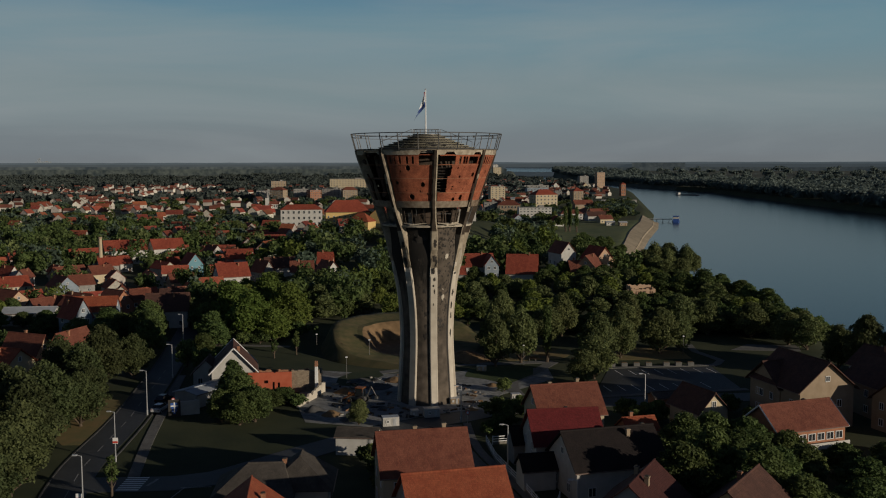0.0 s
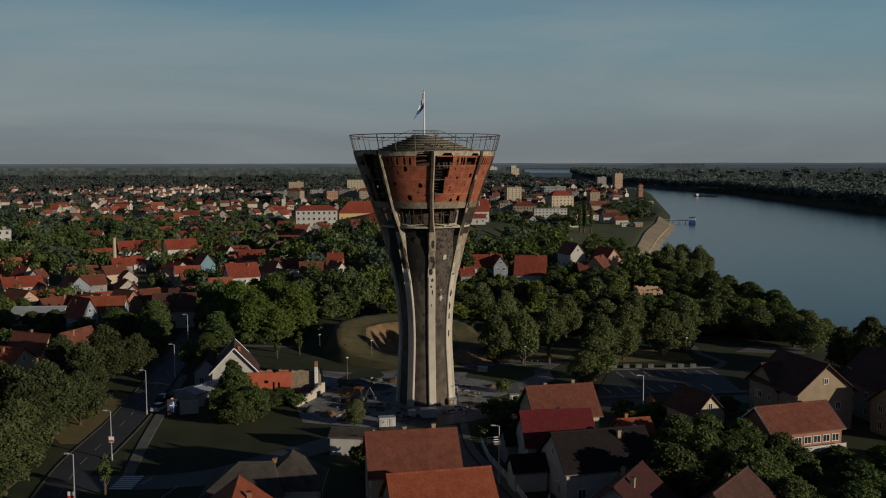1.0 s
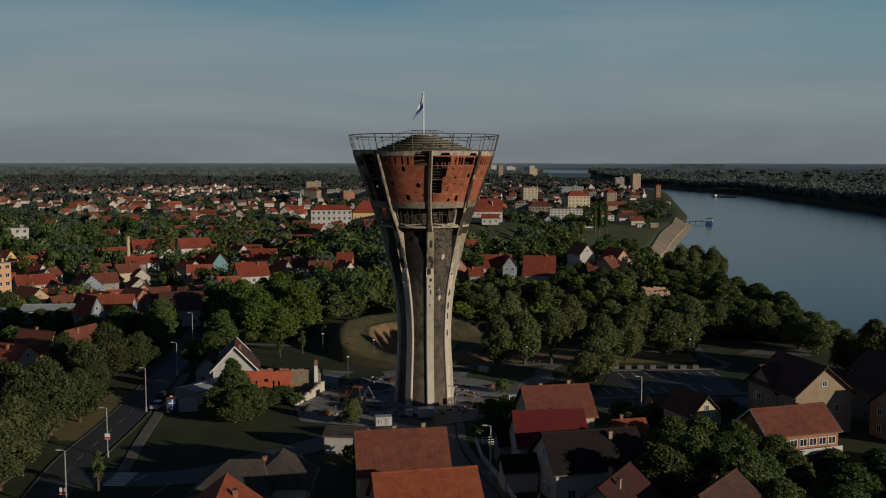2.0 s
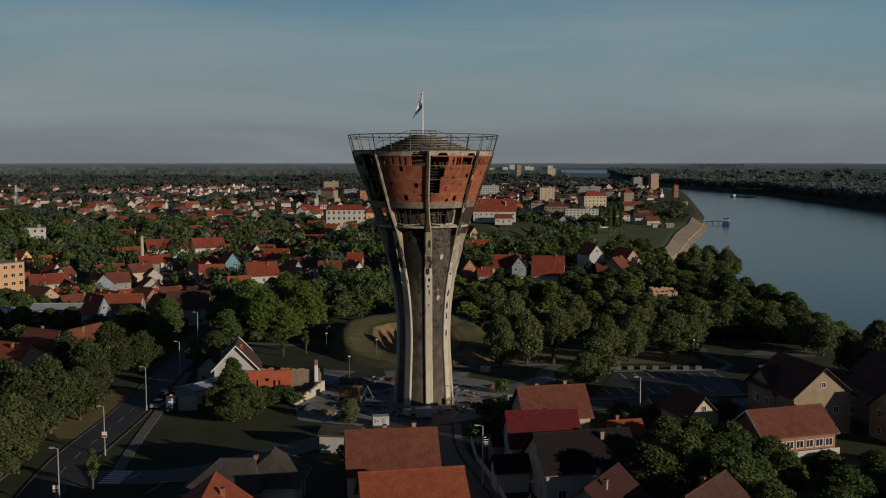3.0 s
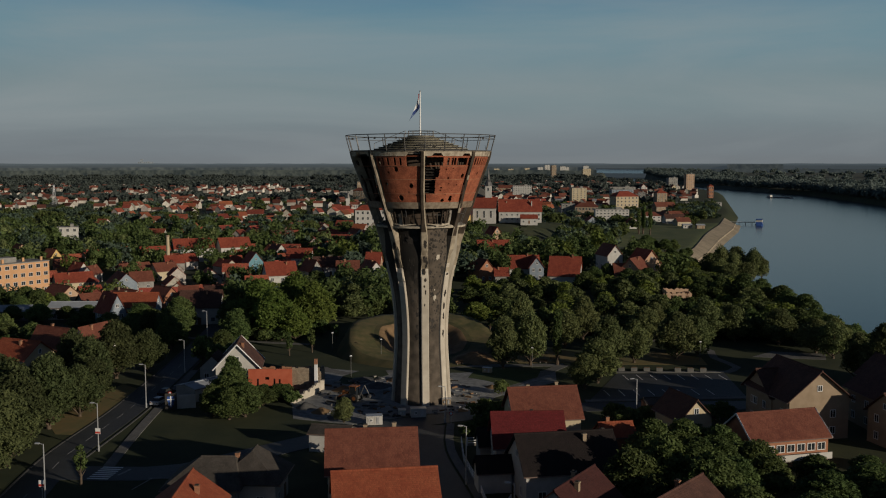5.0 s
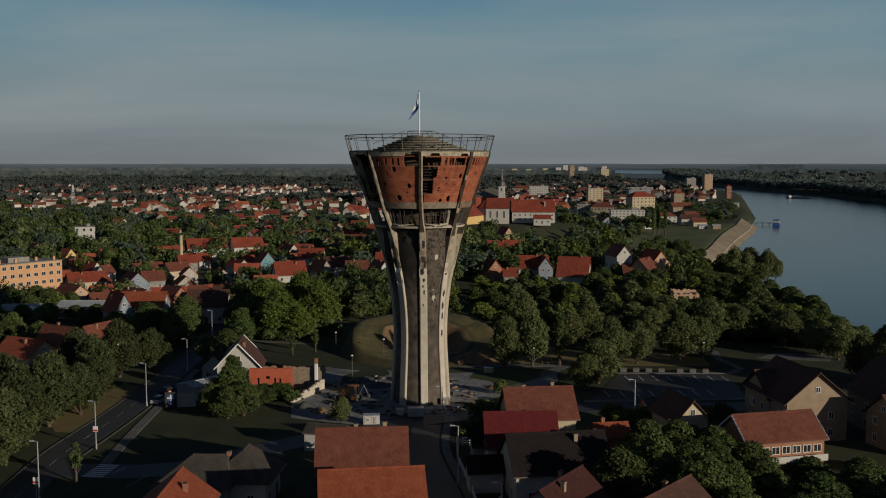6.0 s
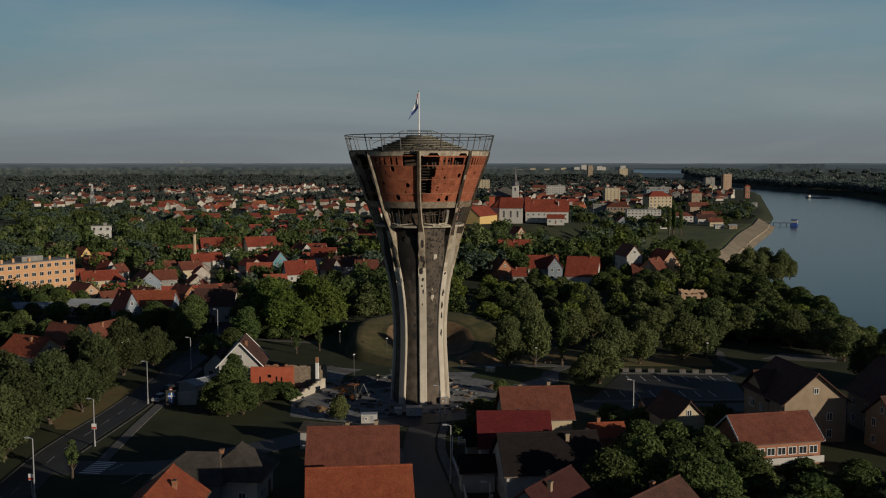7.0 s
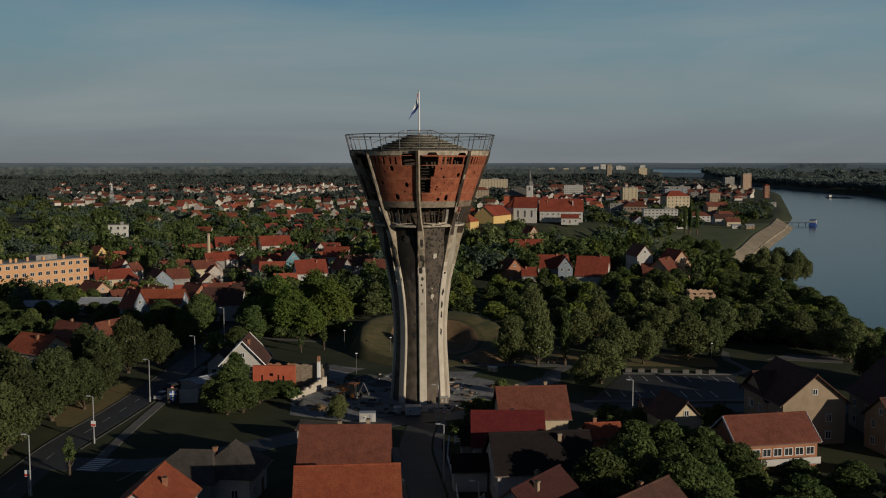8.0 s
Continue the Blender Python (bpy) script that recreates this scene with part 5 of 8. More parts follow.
house(1.6, 107.9, 14, 11.5, 9.6, 5.4, 9.3, "grey", "orange", "grey house under a bright orange tiled roof", None, 0.5, (), 2, True, None, "house", N_H, 1, "house", True)
house(20.4, 153.8, 13, 10.6, 8.6, 4.9, 8.7, "cream", "rust", "white-walled house with a weathered red tiled roof", None, 0.5, ((-2.2, 0.8), (2.4, 0.3)), 2, True, None, "house", N_H, 1, "house", True)
house(18.0, 137.0, 7.5, 9.8, 8.4, 5.2, 8.9, "white", "crimson", "white house with a deep crimson metal-tiled roof", None, 0.45, ((0.8, 1.2),), 2, True, None, "house", N_H, 1, "house", True)
house(23.0, 128.6, 15, 13.0, 9.8, 4.6, 8.4, "white", "dark", "white house with outside stair and dark brown roof", None, 0.45, ((2.5, -1.2), (6, 1.5)), 2, True, None, "house", N_H, 1, "house", True)
house(23.6, 109.0, 62, 10.0, 9.0, 4.8, 8.6, "white", "maroon", "white house with a dark maroon gabled roof and chimneys", None, 0.5, ((-1.5, -1.0), (2.6, 1.4)), 2, True, None, "house", N_H, 1, "house", True)
house(35.5, 109.0, 55, 11.0, 9.0, 4.2, 7.9, "cream", "brown", "house with a brown tiled roof among trees", None, 0.5, ((1, 0.8),), 1, True, None, "house", N_H, 1, "house", True)
house(-23.4, 119.6, 4, 9.0, 8.0, 3.5, 6.5, "grey", "grey", "grey bungalow with a weathered grey-brown hipped roof", (1, 0.4), 0.7, ((3.6, 1.0),), 1, True, None, "house", N_H, 1, "house", True)
house(-17.9, 121.4, 92, 7.6, 7.4, 3.7, 7.0, "white", "grey", "white bungalow wing with a hipped grey roof", (1, 0.6), 0.7, (), 1, True, None, "house", N_H, 1, "house", True)
house(-21.4, 104.6, 97, 10.5, 8.0, 4.9, 7.9, "white", "orange", "white gabled house with an orange tiled roof", None, 0.45, ((0.4, -1.6),), 2, True, None, "house", N_H, 1, "house", True)
house(-41.0, 190.4, 102, 9.6, 8.4, 4.2, 8.6, "white", "brown", "white house with a steep brown roof beside the ruin", None, 0.6, ((-2.5, -1.0),), 2, True, None, "house", N_H, 1, "house", True)
verges(-41.0, 190.4, 9.6, 8.4, 4.2, 8.6, 0.6)
house(-46.4, 191.5, 96, 6.0, 5.0, 3.2, 5.6, "white", "brown", "low white annex with a brown roof", None, 0.4, (), 1, True, None, "house", N_H, 1, "house", True)
house(63.4, 164.0, 106, 12.8, 10.6, 7.0, 11.3, "tan", "brown", "large tan three-storey house with a brown roof", None, 0.7, (), 2, True, None, "house", N_H, 1, "house", True)
house(60.0, 166.4, 14, 5.4, 9.0, 6.4, 9.8, "tan", "brown", "tan house wing with a brown roof", None, 0.7, (), 2, True, None, "house", N_H, 0, "house", True)
house(43.4, 157.2, 112, 8.0, 5.6, 4.4, 7.2, "cream", "brown", "small cream house with a brown gabled roof", None, 0.5, (), 1, True, None, "house", N_H, 1, "house", True)
house(55.5, 146.6, 19.5, 12.6, 8.0, 4.4, 7.4, "orange", "rust", "long orange-brick house with a red roof and white verges", None, 0.4, ((3.0, 1.6),), 1, False, None, "house", N_H, 1, "house", True)
brick_house = verges(55.5, 146.6, 12.6, 8.0, 4.4, 7.4, 0.4)
for i in range(7):
    window(brick_house, -5.2 + 1.72 * i, -4.01, 2.9, 1.35, 1.2, -90, "window", False)
box_part("balcony", (0.6, -4.7, 1.35), (11.0, 1.3, 0.18), M["concrete"], brick_house, 0, 1, 0.03)
box_part("parapet", (0.6, -5.3, 1.85), (11.0, 0.1, 0.9), WALLS["white"], brick_house, 0, 1, 0.02, "white balcony parapet")
house(80.0, 166.0, 100, 13.0, 10.0, 6.2, 9.8, "tan", "brown", "brown-roofed house with a plastered gable", None, 0.6, ((-2.5, 1.0),), 2, True, None, "house", N_H, 1, "house", True)
house(78.5, 156.0, 20, 9.0, 8.0, 5.4, 8.6, "tan", "brown", "brown-roofed house wing behind a garden", None, 0.5, (), 2, True, None, "house", N_H, 1, "house", True)
house(84.0, 178.0, 110, 9.0, 8.0, 6.5, 9.6, "white", "brown", "white house with a brown roof and chimney", None, 0.5, ((-1, 0.5),), 2, True, None, "house", N_H, 1, "house", True)
house(31.8, 150.0, 15, 5.2, 4.4, 2.6, 4.2, "orange", "orange", "small outbuilding with an orange tiled roof", None, 0.3, ((-1.2, 0.2),), 1, False, None, "outbuilding")
house(41.2, 172.0, 12, 4.8, 3.4, 2.3, 2.9, "orange", "grey", "small brick kiosk with a pale sheet roof", None, 0.3, (), 1, False, None, "kiosk")
house(-12.5, 146.0, -6, 6.2, 4.2, 2.9, 3.7, "white", "grey", "pale prefabricated garage with a flat sheet roof", None, 0.25, (), 1, False, None, "garage")
house(13.4, 129.4, 12, 4.6, 3.6, 3.0, 4.6, "white", "dark", "small white shed with a dark roof", None, 0.3, (), 1, False, None, "shed")
house(13.2, 141.5, 12, 5.0, 4.0, 3.2, 5.2, "grey", "dark", "grey shed with a dark roof beside the house", None, 0.3, (), 1, False, None, "shed")
house(-88.5, 192.0, -18, 10.0, 8.6, 4.6, 7.6, "cream", "orange", "house with an orange tiled roof behind trees", None, 0.5, ((1, -1.2),), 1, True, None, "house", N_H, 1, "house", True)


# ---------------------------------------------------------------- ruins and the building site
def ruin_wall(name, x, y, rz, L, h, t, material, label, seed, slots=(), ragged=0.5, fall=0.0):
    """A standing stretch of wall with a broken top and openings."""
    ob = thing(name, pose(x, y, 0, 0, 0, rz), label, "ruined wall")
    rngw = random.Random(seed)
    nu, nv = int(L / 0.2), int(h / 0.12)
    top = [h - fall * (1 - i / nu) - ragged * max(0.0, noise.noise((i * 0.18, seed, 0)) + 0.35) * 1.4 for i in range(nu)]
    bm = bmesh.new()
    for i in range(nu):
        for j in range(nv):
            u, z = (i + 0.5) * L / nu - L / 2, (j + 0.5) * h / nv
            if z > top[i] or any(abs(u - a) < w / 2 and abs(z - c) < d / 2 for a, c, w, d in slots):
                continue
            put_box(bm, u, 0, z, L / nu, t, h / nv)
    bmesh.ops.remove_doubles(bm, verts=bm.verts[:], dist=0.001)
    part("wall", bm, material, ob)
    return ob


ruin_wall("ruined_wall", -32.8, 184.1, 7, 8.6, 4.2, 0.45, WALLS["redwall"], "roofless red-painted wall with narrow window slots", 3, ((-2.4, 1.5, 0.4, 1.6), (-0.6, 2.4, 0.7, 0.6), (0.9, 1.5, 0.4, 1.6), (1.8, 1.5, 0.3, 1.4)), 0.06)
ruin_wall("ruined_wall", -25.9, 185.3, 2, 5.4, 4.4, 0.5, M["oldbrick"], "weathered pale brick end wall of the ruin", 4, (), 0.12)
ruin_wall("ruined_wall", -23.3, 188.0, 94, 5.6, 4.0, 0.45, M["oldbrick"], "weathered pale brick side wall of the ruin", 5, (), 0.8)
ruin_wall("ruined_wall", -32.0, 190.5, 5, 12.0, 3.4, 0.45, M["brickwall"], "rear brick wall of the roofless ruin", 8, (), 0.3)
ruin_wall("ruined_wall", -24.0, 178.6, 72, 12.0, 2.6, 0.4, M["rib"], "broken pale plastered garden wall stepping down", 6, (), 0.5, 1.9)
ruin_wall("ruined_wall", -45.0, 168.4, 18, 4.8, 2.6, 0.35, WALLS["white"], "whitewashed yard wall beside the road", 7, (), 0.2)
house(-43.7, 178.8, 60, 11.0, 5.4, 2.5, 3.0, "white", "sheet", "low white outbuilding with a pale sheet roof", None, 0.3, (), 1, False, None, "outbuilding")
st = thing("brick_chimney", pose(-23.7, 184.6, 0), "free-standing red and white brick chimney of the ruin", "chimney")
box_part("shaft", (0, 0, 2.6), (0.62, 0.62, 5.2), M["white"], st, 0, 0.9, 0.02)
box_part("top", (0, 0, 5.75), (0.6, 0.6, 1.1), M["brickwall"], st, 0, 0.9, 0.02)


def container(x, y, rz, L, W, h, label, wall="white", name="site_container"):
    ob = thing(name, pose(x, y, 0.03, 0, 0, rz), label, "container", "site containers")
    box_part("body", (0, 0, h / 2 + 0.1), (L, W, h), WALLS[wall], ob, 0, 1, 0.05)
    bm = bmesh.new()
    for i in range(int(L / 0.4)):
        u = -L / 2 + 0.3 + i * 0.4
        for s in (-1, 1):
            put_box(bm, u, s * (W / 2 + 0.02), h / 2 + 0.1, 0.12, 0.05, h - 0.35)
    part("corrugation", bm, WALLS[wall], ob)
    for s in (-1, 1):
        box_part("skid", (0, s * W * 0.35, 0.06), (L, 0.18, 0.12), M["steel"], ob)
    box_part("roof", (0, 0, h + 0.14), (L + 0.1, W + 0.1, 0.08), M["galv"], ob, 0, 1, 0.02)
    window(ob, -L * 0.2, -W / 2 - 0.05, h * 0.62, L * 0.2, h * 0.36, -90)
    box_part("door", (L * 0.22, -W / 2 - 0.05, h * 0.5 + 0.08), (L * 0.2, 0.06, h * 0.82), M["galv"], ob, 0, 1, 0.015)
    return ob


container(-8.2, 160.6, 12, 2.8, 1.6, 1.5, "pale open-sided site container beside the street")
container(-1.2, 166.2, 12, 2.7, 1.6, 1.5, "blue-white site cabin in front of the tower", "white")
container(-4.2, 166.8, 12, 1.3, 1.3, 1.0, "small pale site cabinet", "white", "site_cabinet")
container(3.0, 175.5, 8, 1.6, 1.2, 1.0, "yellowish crate at the foot of the tower", "tan", "crate")
container(14.6, 178.3, 10, 1.7, 1.2, 1.1, "small white site box near the hedge", "white", "site_box")
container(9.4, 203.5, -12, 2.0, 1.0, 1.0, "cream utility kiosk by the path", "cream", "utility_kiosk")


def loader(x, y, rz):
    """A wheeled backhoe loader at rest."""
    ob = thing("backhoe_loader", pose(x, y, 0.03, 0, 0, rz), "orange and black backhoe loader parked in the yard", "digger")
    M["loader"] = mat("loader paint", (0.2, 0.07, 0.022), (0.3, 0.11, 0.035), 2, 0.5, 0, 0)
    M["rubber"] = mat("tyre rubber", (0.02, 0.02, 0.02), (0.04, 0.038, 0.036), 4, 0.9, 0, 0.3)
    body = box_part("chassis", (0, 0, 1.0), (3.6, 1.3, 0.7), M["steel"], ob, 0, 0.9, 0.08)
    box_part("hood", (1.1, 0, 1.6), (1.7, 1.1, 0.8), M["loader"], ob, 0, 0.88, 0.1)
    cab = box_part("cab", (-0.5, 0, 2.1), (1.6, 1.5, 1.5), M["glass"], ob, 0, 0.88, 0.06)
    box_part("cab_roof", (-0.5, 0, 2.92), (1.75, 1.6, 0.14), M["loader"], cab, 0, 0.95, 0.05)
    for sx in (-0.72, 0.72):
        for sy in (-0.68, 0.68):
            rod_part("cab_post", (-0.5 + sx, sy, 1.4), (-0.5 + sx * 0.9, sy * 0.9, 2.9), 0.06, M["loader"], cab, None, 6)
    for wx, wr in ((1.3, 0.5), (-1.0, 0.75)):
        for s in (-1, 1):
            w = rod_part("wheel", (wx, s * 0.75, wr), (wx, s * 1.15, wr), wr, M["rubber"], ob, None, 20)
            rod_part("rim", (wx, s * 1.14, wr), (wx, s * 1.18, wr), wr * 0.5, M["loader"], w, None, 14)
    for s in (-1, 1):
        rod_part("lift_arm", (0.5, s * 0.6, 1.8), (2.7, s * 0.6, 0.7), 0.1, M["loader"], ob, None, 6)
    bm = bmesh.new()
    put_box(bm, 2.95, 0, 0.35, 0.1, 2.2, 0.75)
    put_box(bm, 3.2, 0, 0.06, 0.6, 2.2, 0.1)
    for s in (-1, 1):
        put_box(bm, 3.15, s * 1.08, 0.3, 0.5, 0.08, 0.6)
    part("front_bucket", bm, M["steel"], ob)
    rod_part("boom", (-1.7, 0, 1.2), (-2.7, 0, 3.2), 0.16, M["steel"], ob, 0.12, 6)
    rod_part("dipper", (-2.7, 0, 3.2), (-3.7, 0, 1.6), 0.13, M["steel"], ob, 0.09, 6)
    box_part("rear_bucket", (-3.75, 0, 1.25), (0.6, 0.7, 0.55), M["steel"], ob, 0, 0.8, 0.05)


loader(-15.0, 176.6, 160)


def heap(x, y, r, h, material, label, seed, name="earth_mound", category="heap"):
    rngh = random.Random(seed)
    verts, faces = [], []
    n, m_ = 20, 7
    for i in range(m_ + 1):
        q = i / m_
        for k in range(n):
            a = 2 * math.pi * k / n
            rr = r * q * (1 + 0.25 * noise.noise((math.cos(a) * 1.3, math.sin(a) * 1.3, seed)))
            verts.append((rr * math.cos(a), rr * math.sin(a), h * (1 - smooth_step(0, 1, q)) * (1 + 0.3 * noise.noise((rr * math.cos(a), rr * math.sin(a), seed))) - (0.1 if i == m_ else 0)))
        if i:
            faces += [((i - 1) * n + k, i * n + k, i * n + (k + 1) % n, (i - 1) * n + (k + 1) % n) for k in range(n)]
    ob = raw(name, verts, faces, material, None, "", True)
    ob.matrix_world = pose(x, y, 0.04)
    return tagged(ob, label, category, "earth mounds")


for i, (x, y, r, h) in enumerate(((-18, 185, 2.6, 0.9), (-12, 189, 3.2, 0.8), (-9, 195, 2.6, 0.7), (-16, 194, 3.0, 0.6), (-19, 168, 2.2, 0.8), (-15.5, 164.5, 2.0, 0.6), (11, 190, 1.6, 0.5), (-22.5, 171, 2.2, 1.0), (6, 171, 1.4, 0.4), (-10, 172, 1.6, 0.5))):
    heap(x, y, r, h, M["kerb"] if i % 2 else M["soil"], "low heap of dug earth and rubble in the yard", i + 1)
rng = random.Random(21)
for i in range(230):
    a, q = rng.uniform(0, 6.28), rng.uniform(0, 1) ** 0.5
    x, y = -8 + 17 * q * math.cos(a), 181 + 19 * q * math.sin(a)
    if (x < -20 and y < 176) or y < 163 - 0.5 * (x + 12) + 12 * (x > -12) * (x + 12) / 14:
        continue
    if math.hypot(x - TX, y - TY) < 7.2:
        continue
    L = rng.uniform(0.3, 1.7) if i % 7 else rng.uniform(1.8, 3.2)
    ob = box_part("board" if L > 1.2 else "rubble_block", (0, 0, 0), (L, rng.uniform(0.15, 0.5), rng.uniform(0.12, 0.4)), rng.choice((M["concrete"], M["wood"], M["dark"], M["steel"], M["gravel"], M["dark"])), None, 0, 0.92, 0.02)
    ob.matrix_world = pose(x, y, 0.16, rng.uniform(-5, 5), rng.uniform(-5, 5), rng.uniform(0, 180))
    tagged(ob, "loose building debris lying on the gravel yard", "debris", "scattered debris")


def fence(points, h, label, material, step=2.2, name="fence"):
    ob = thing(name, pose(0, 0, 0), label, "fence")
    for (x0, y0), (x1, y1) in zip(points, points[1:]):
        L = math.hypot(x1 - x0, y1 - y0)
        n = max(1, int(L / step))
        for i in range(n + 1):
            x, y = x0 + (x1 - x0) * i / n, y0 + (y1 - y0) * i / n
            box_part("post", (x, y, h / 2), (0.14, 0.14, h), material, ob)
        a = math.degrees(math.atan2(y1 - y0, x1 - x0))
        for zz in (0.35, 0.62, 0.9):
            box_part("rail", ((x0 + x1) / 2, (y0 + y1) / 2, h * zz), (L, 0.06, 0.12), material, ob, a)
        box_part("plinth", ((x0 + x1) / 2, (y0 + y1) / 2, 0.18), (L, 0.2, 0.36), M["concrete"], ob, a)
    return ob


fence(((7.6, 150), (8.6, 141), (11.5, 129), (14, 116)), 1.3, "low garden fence of pale posts on a concrete plinth", M["white"])
fence(((8.6, 149.5), (14.5, 151)), 1.4, "whitewashed garden wall fence by the street corner", M["white"])
fence(((16, 124), (14.5, 118)), 1.2, "low garden fence of pale posts on a concrete plinth", M["white"])


# ---------------------------------------------------------------- lamps, poles, signs, cars
def street_lamp(x, y, h, az, label="tall galvanised street lamp with a flat white head"):
    ob = thing("street_lamp", pose(x, y, ground_z(x, y), 0, 0, az), label, "street lamp", "street lamps")
    rod_part("pole", (0, 0, 0), (0, 0, h), 0.11, M["galv"], ob, 0.07, 8)
    rod_part("base", (0, 0, 0), (0, 0, 0.9), 0.17, M["galv"], ob, None, 8)
    rod_part("arm", (0, 0, h - 0.05), (0.6, 0, h + 0.08), 0.05, M["galv"], ob, None, 6)
    head = box_part("head", (0.85, 0, h + 0.1), (0.75, 0.28, 0.13), M["galv"], ob, 0, 0.8, 0.04)
    box_part("lens", (0.85, 0, h + 0.02), (0.6, 0.22, 0.05), M["lampglass"], head, 0, 1, 0.01)
    return ob


for x, y, h in ((-44.6, 117.2, 8.4), (-48.6, 141.5, 7.6), (-51.8, 168.2, 8.0), (-55.3, 197.7, 7.1), (-62, 232, 8.0)):
    street_lamp(x, y, h, 175)
street_lamp(9.6, 131.0, 8.3, 178)
street_lamp(16.6, 112.5, 6.6, 178)
street_lamp(3.9, 162.6, 6.4, 178, "grey street lamp at the edge of the yard")
street_lamp(37.4, 170.6, 6.6, 178, "grey steel lamp post beside the car park")
for x, y in ((-15.6, 216.5), (-19.0, 197), (19, 209.5), (33, 219), (57, 220), (-28.5, 224), (14, 251)):
    ob = thing("park_lamp", pose(x, y, ground_z(x, y)), "slim dark park lamp with a small white head", "park lamp", "park lamps")
    rod_part("pole", (0, 0, 0), (0, 0, 4.4), 0.07, M["steel"], ob, 0.05, 6)
    box_part("head", (0, 0, 4.5), (0.5, 0.5, 0.22), M["lampglass"], ob, 0, 0.7, 0.05)


def sign(x, y, h, label, shape="round"):
    ob = thing("road_sign", pose(x, y, 0, 0, 0, 0), label, "road sign", "road signs")
    rod_part("post", (0, 0, 0), (0, 0, h), 0.05, M["galv"], ob, None, 6)
    M.setdefault("signred", mat("sign red", (0.5, 0.05, 0.04), (0.55, 0.07, 0.05), 2, 0.5, 0, 0))
    if shape == "round":
        rod_part("plate", (0, -0.06, h), (0, -0.1, h), 0.34, M["signred"], ob, None, 20)
        rod_part("face", (0, -0.1, h), (0, -0.115, h), 0.22, M["white"], ob, None, 20)
    else:
        box_part("plate", (0, -0.07, h - 0.2), (0.8, 0.04, 0.9), M["white"], ob, 0, 1, 0.01)
        box_part("band", (0, -0.1, h - 0.42), (0.78, 0.03, 0.3), M["signred"], ob)
    return ob


sign(-48.45, 141.2, 3.5, "white and red sign panel on a street lamp", "panel")
sign(-45.2, 117.6, 3.2, "white road sign with a red band on the lamp side", "panel")
sign(-46.9, 167.4, 3.0, "pale round hanging shop sign by the wall")
sign(5.0, 161.6, 2.0, "round road sign at the street corner")


def car(x, y, rz, paint, label):
    ob = thing("car", pose(x, y, 0.06, 0, 0, rz), label, "car", "parked cars")
    key = "car paint " + paint
    if key not in M:
        c = {"white": (0.6, 0.6, 0.6), "silver": (0.35, 0.36, 0.37), "dark": (0.03, 0.032, 0.04), "red": (0.3, 0.03, 0.03)}[paint]
        M[key] = mat(key, c, c, 1, 0.28, 0.2, 0, None, 0, 0, 0, 0.5, 0.6)
    M.setdefault("rubber", mat("tyre rubber", (0.02, 0.02, 0.02), (0.04, 0.038, 0.036), 4, 0.9, 0, 0.3))
    bm = bmesh.new()
    side = ((-2.1, 0.35), (-2.1, 0.85), (-1.9, 0.98), (-1.0, 1.0), (1.0, 0.98), (1.95, 0.82), (2.1, 0.6), (2.1, 0.35))
    rings = []
    for s, k in ((-0.86, 1), (0.86, 1)):
        rings.append([bm.verts.new((px, s, pz)) for px, pz in side])
    n = len(side)
    bm.faces.new(rings[0])
    bm.faces.new(rings[1][::-1])
    for i in range(n):
        bm.faces.new((rings[0][i], rings[0][(i + 1) % n], rings[1][(i + 1) % n], rings[1][i]))
    bmesh.ops.recalc_face_normals(bm, faces=bm.faces[:])
    bmesh.ops.bevel(bm, geom=bm.edges[:], offset=0.07, segments=2, affect="EDGES")
    part("body", bm, M[key], ob)
    bm = bmesh.new()
    top = ((-1.75, 0.98, 0.8), (-1.15, 1.44, 0.62), (0.35, 1.46, 0.62), (1.05, 0.98, 0.8))
    lo = [[bm.verts.new((px, s * w, pz)) for px, pz, w in top] for s in (-1, 1)]
    bm.faces.new(lo[0])
    bm.faces.new(lo[1][::-1])
    for i in range(4):
        bm.faces.new((lo[0][i], lo[0][(i + 1) % 4], lo[1][(i + 1) % 4], lo[1][i]))
    bmesh.ops.recalc_face_normals(bm, faces=bm.faces[:])
    glass = part("greenhouse", bm, M["glass"], ob, "dark car glass")
    box_part("roof_panel", (-0.4, 0, 1.47), (1.5, 1.2, 0.05), M[key], ob, 0, 0.95, 0.02)
    for wx in (-1.3, 1.3):
        for s in (-1, 1):
            w = rod_part("wheel", (wx, s * 0.68, 0.3), (wx, s * 0.88, 0.3), 0.31, M["rubber"], ob, None, 18)
            rod_part("rim", (wx, s * 0.87, 0.3), (wx, s * 0.9, 0.3), 0.19, M["galv"], w, None, 12)
    for s in (-1, 1):
        box_part("headlight", (2.06, s * 0.62, 0.68), (0.1, 0.34, 0.16), M["lampglass"], ob, 0, 1, 0.03)
        box_part("tail_light", (-2.1, s * 0.66, 0.78), (0.06, 0.26, 0.16), ROOFS["crimson"], ob, 0, 1, 0.02)
    return ob


car(-50.2, 170.6, 80, "white", "white hatchback parked by the roadside")
car(-51.5, 177.5, 80, "dark", "dark car parked by the roadside wall")
car(-49.5, 113.5, 70, "silver", "silver car standing at the road edge")

# planter boxes and benches along the car park and in the park
for i in range(7):
    x = 38.2 + i * 2.7 + (1.2 if i > 3 else 0)
    ob = thing("planter", pose(x, 207.6 + 0.1 * i, 0), "square pale concrete planter beside the car park", "planter", "planters")
    box_part("box", (0, 0, 0.45), (1.3, 0.9, 0.9), M["paving"], ob, 0, 1.06, 0.05)
    box_part("soil", (0, 0, 0.91), (1.1, 0.7, 0.06), M["soil"], ob)
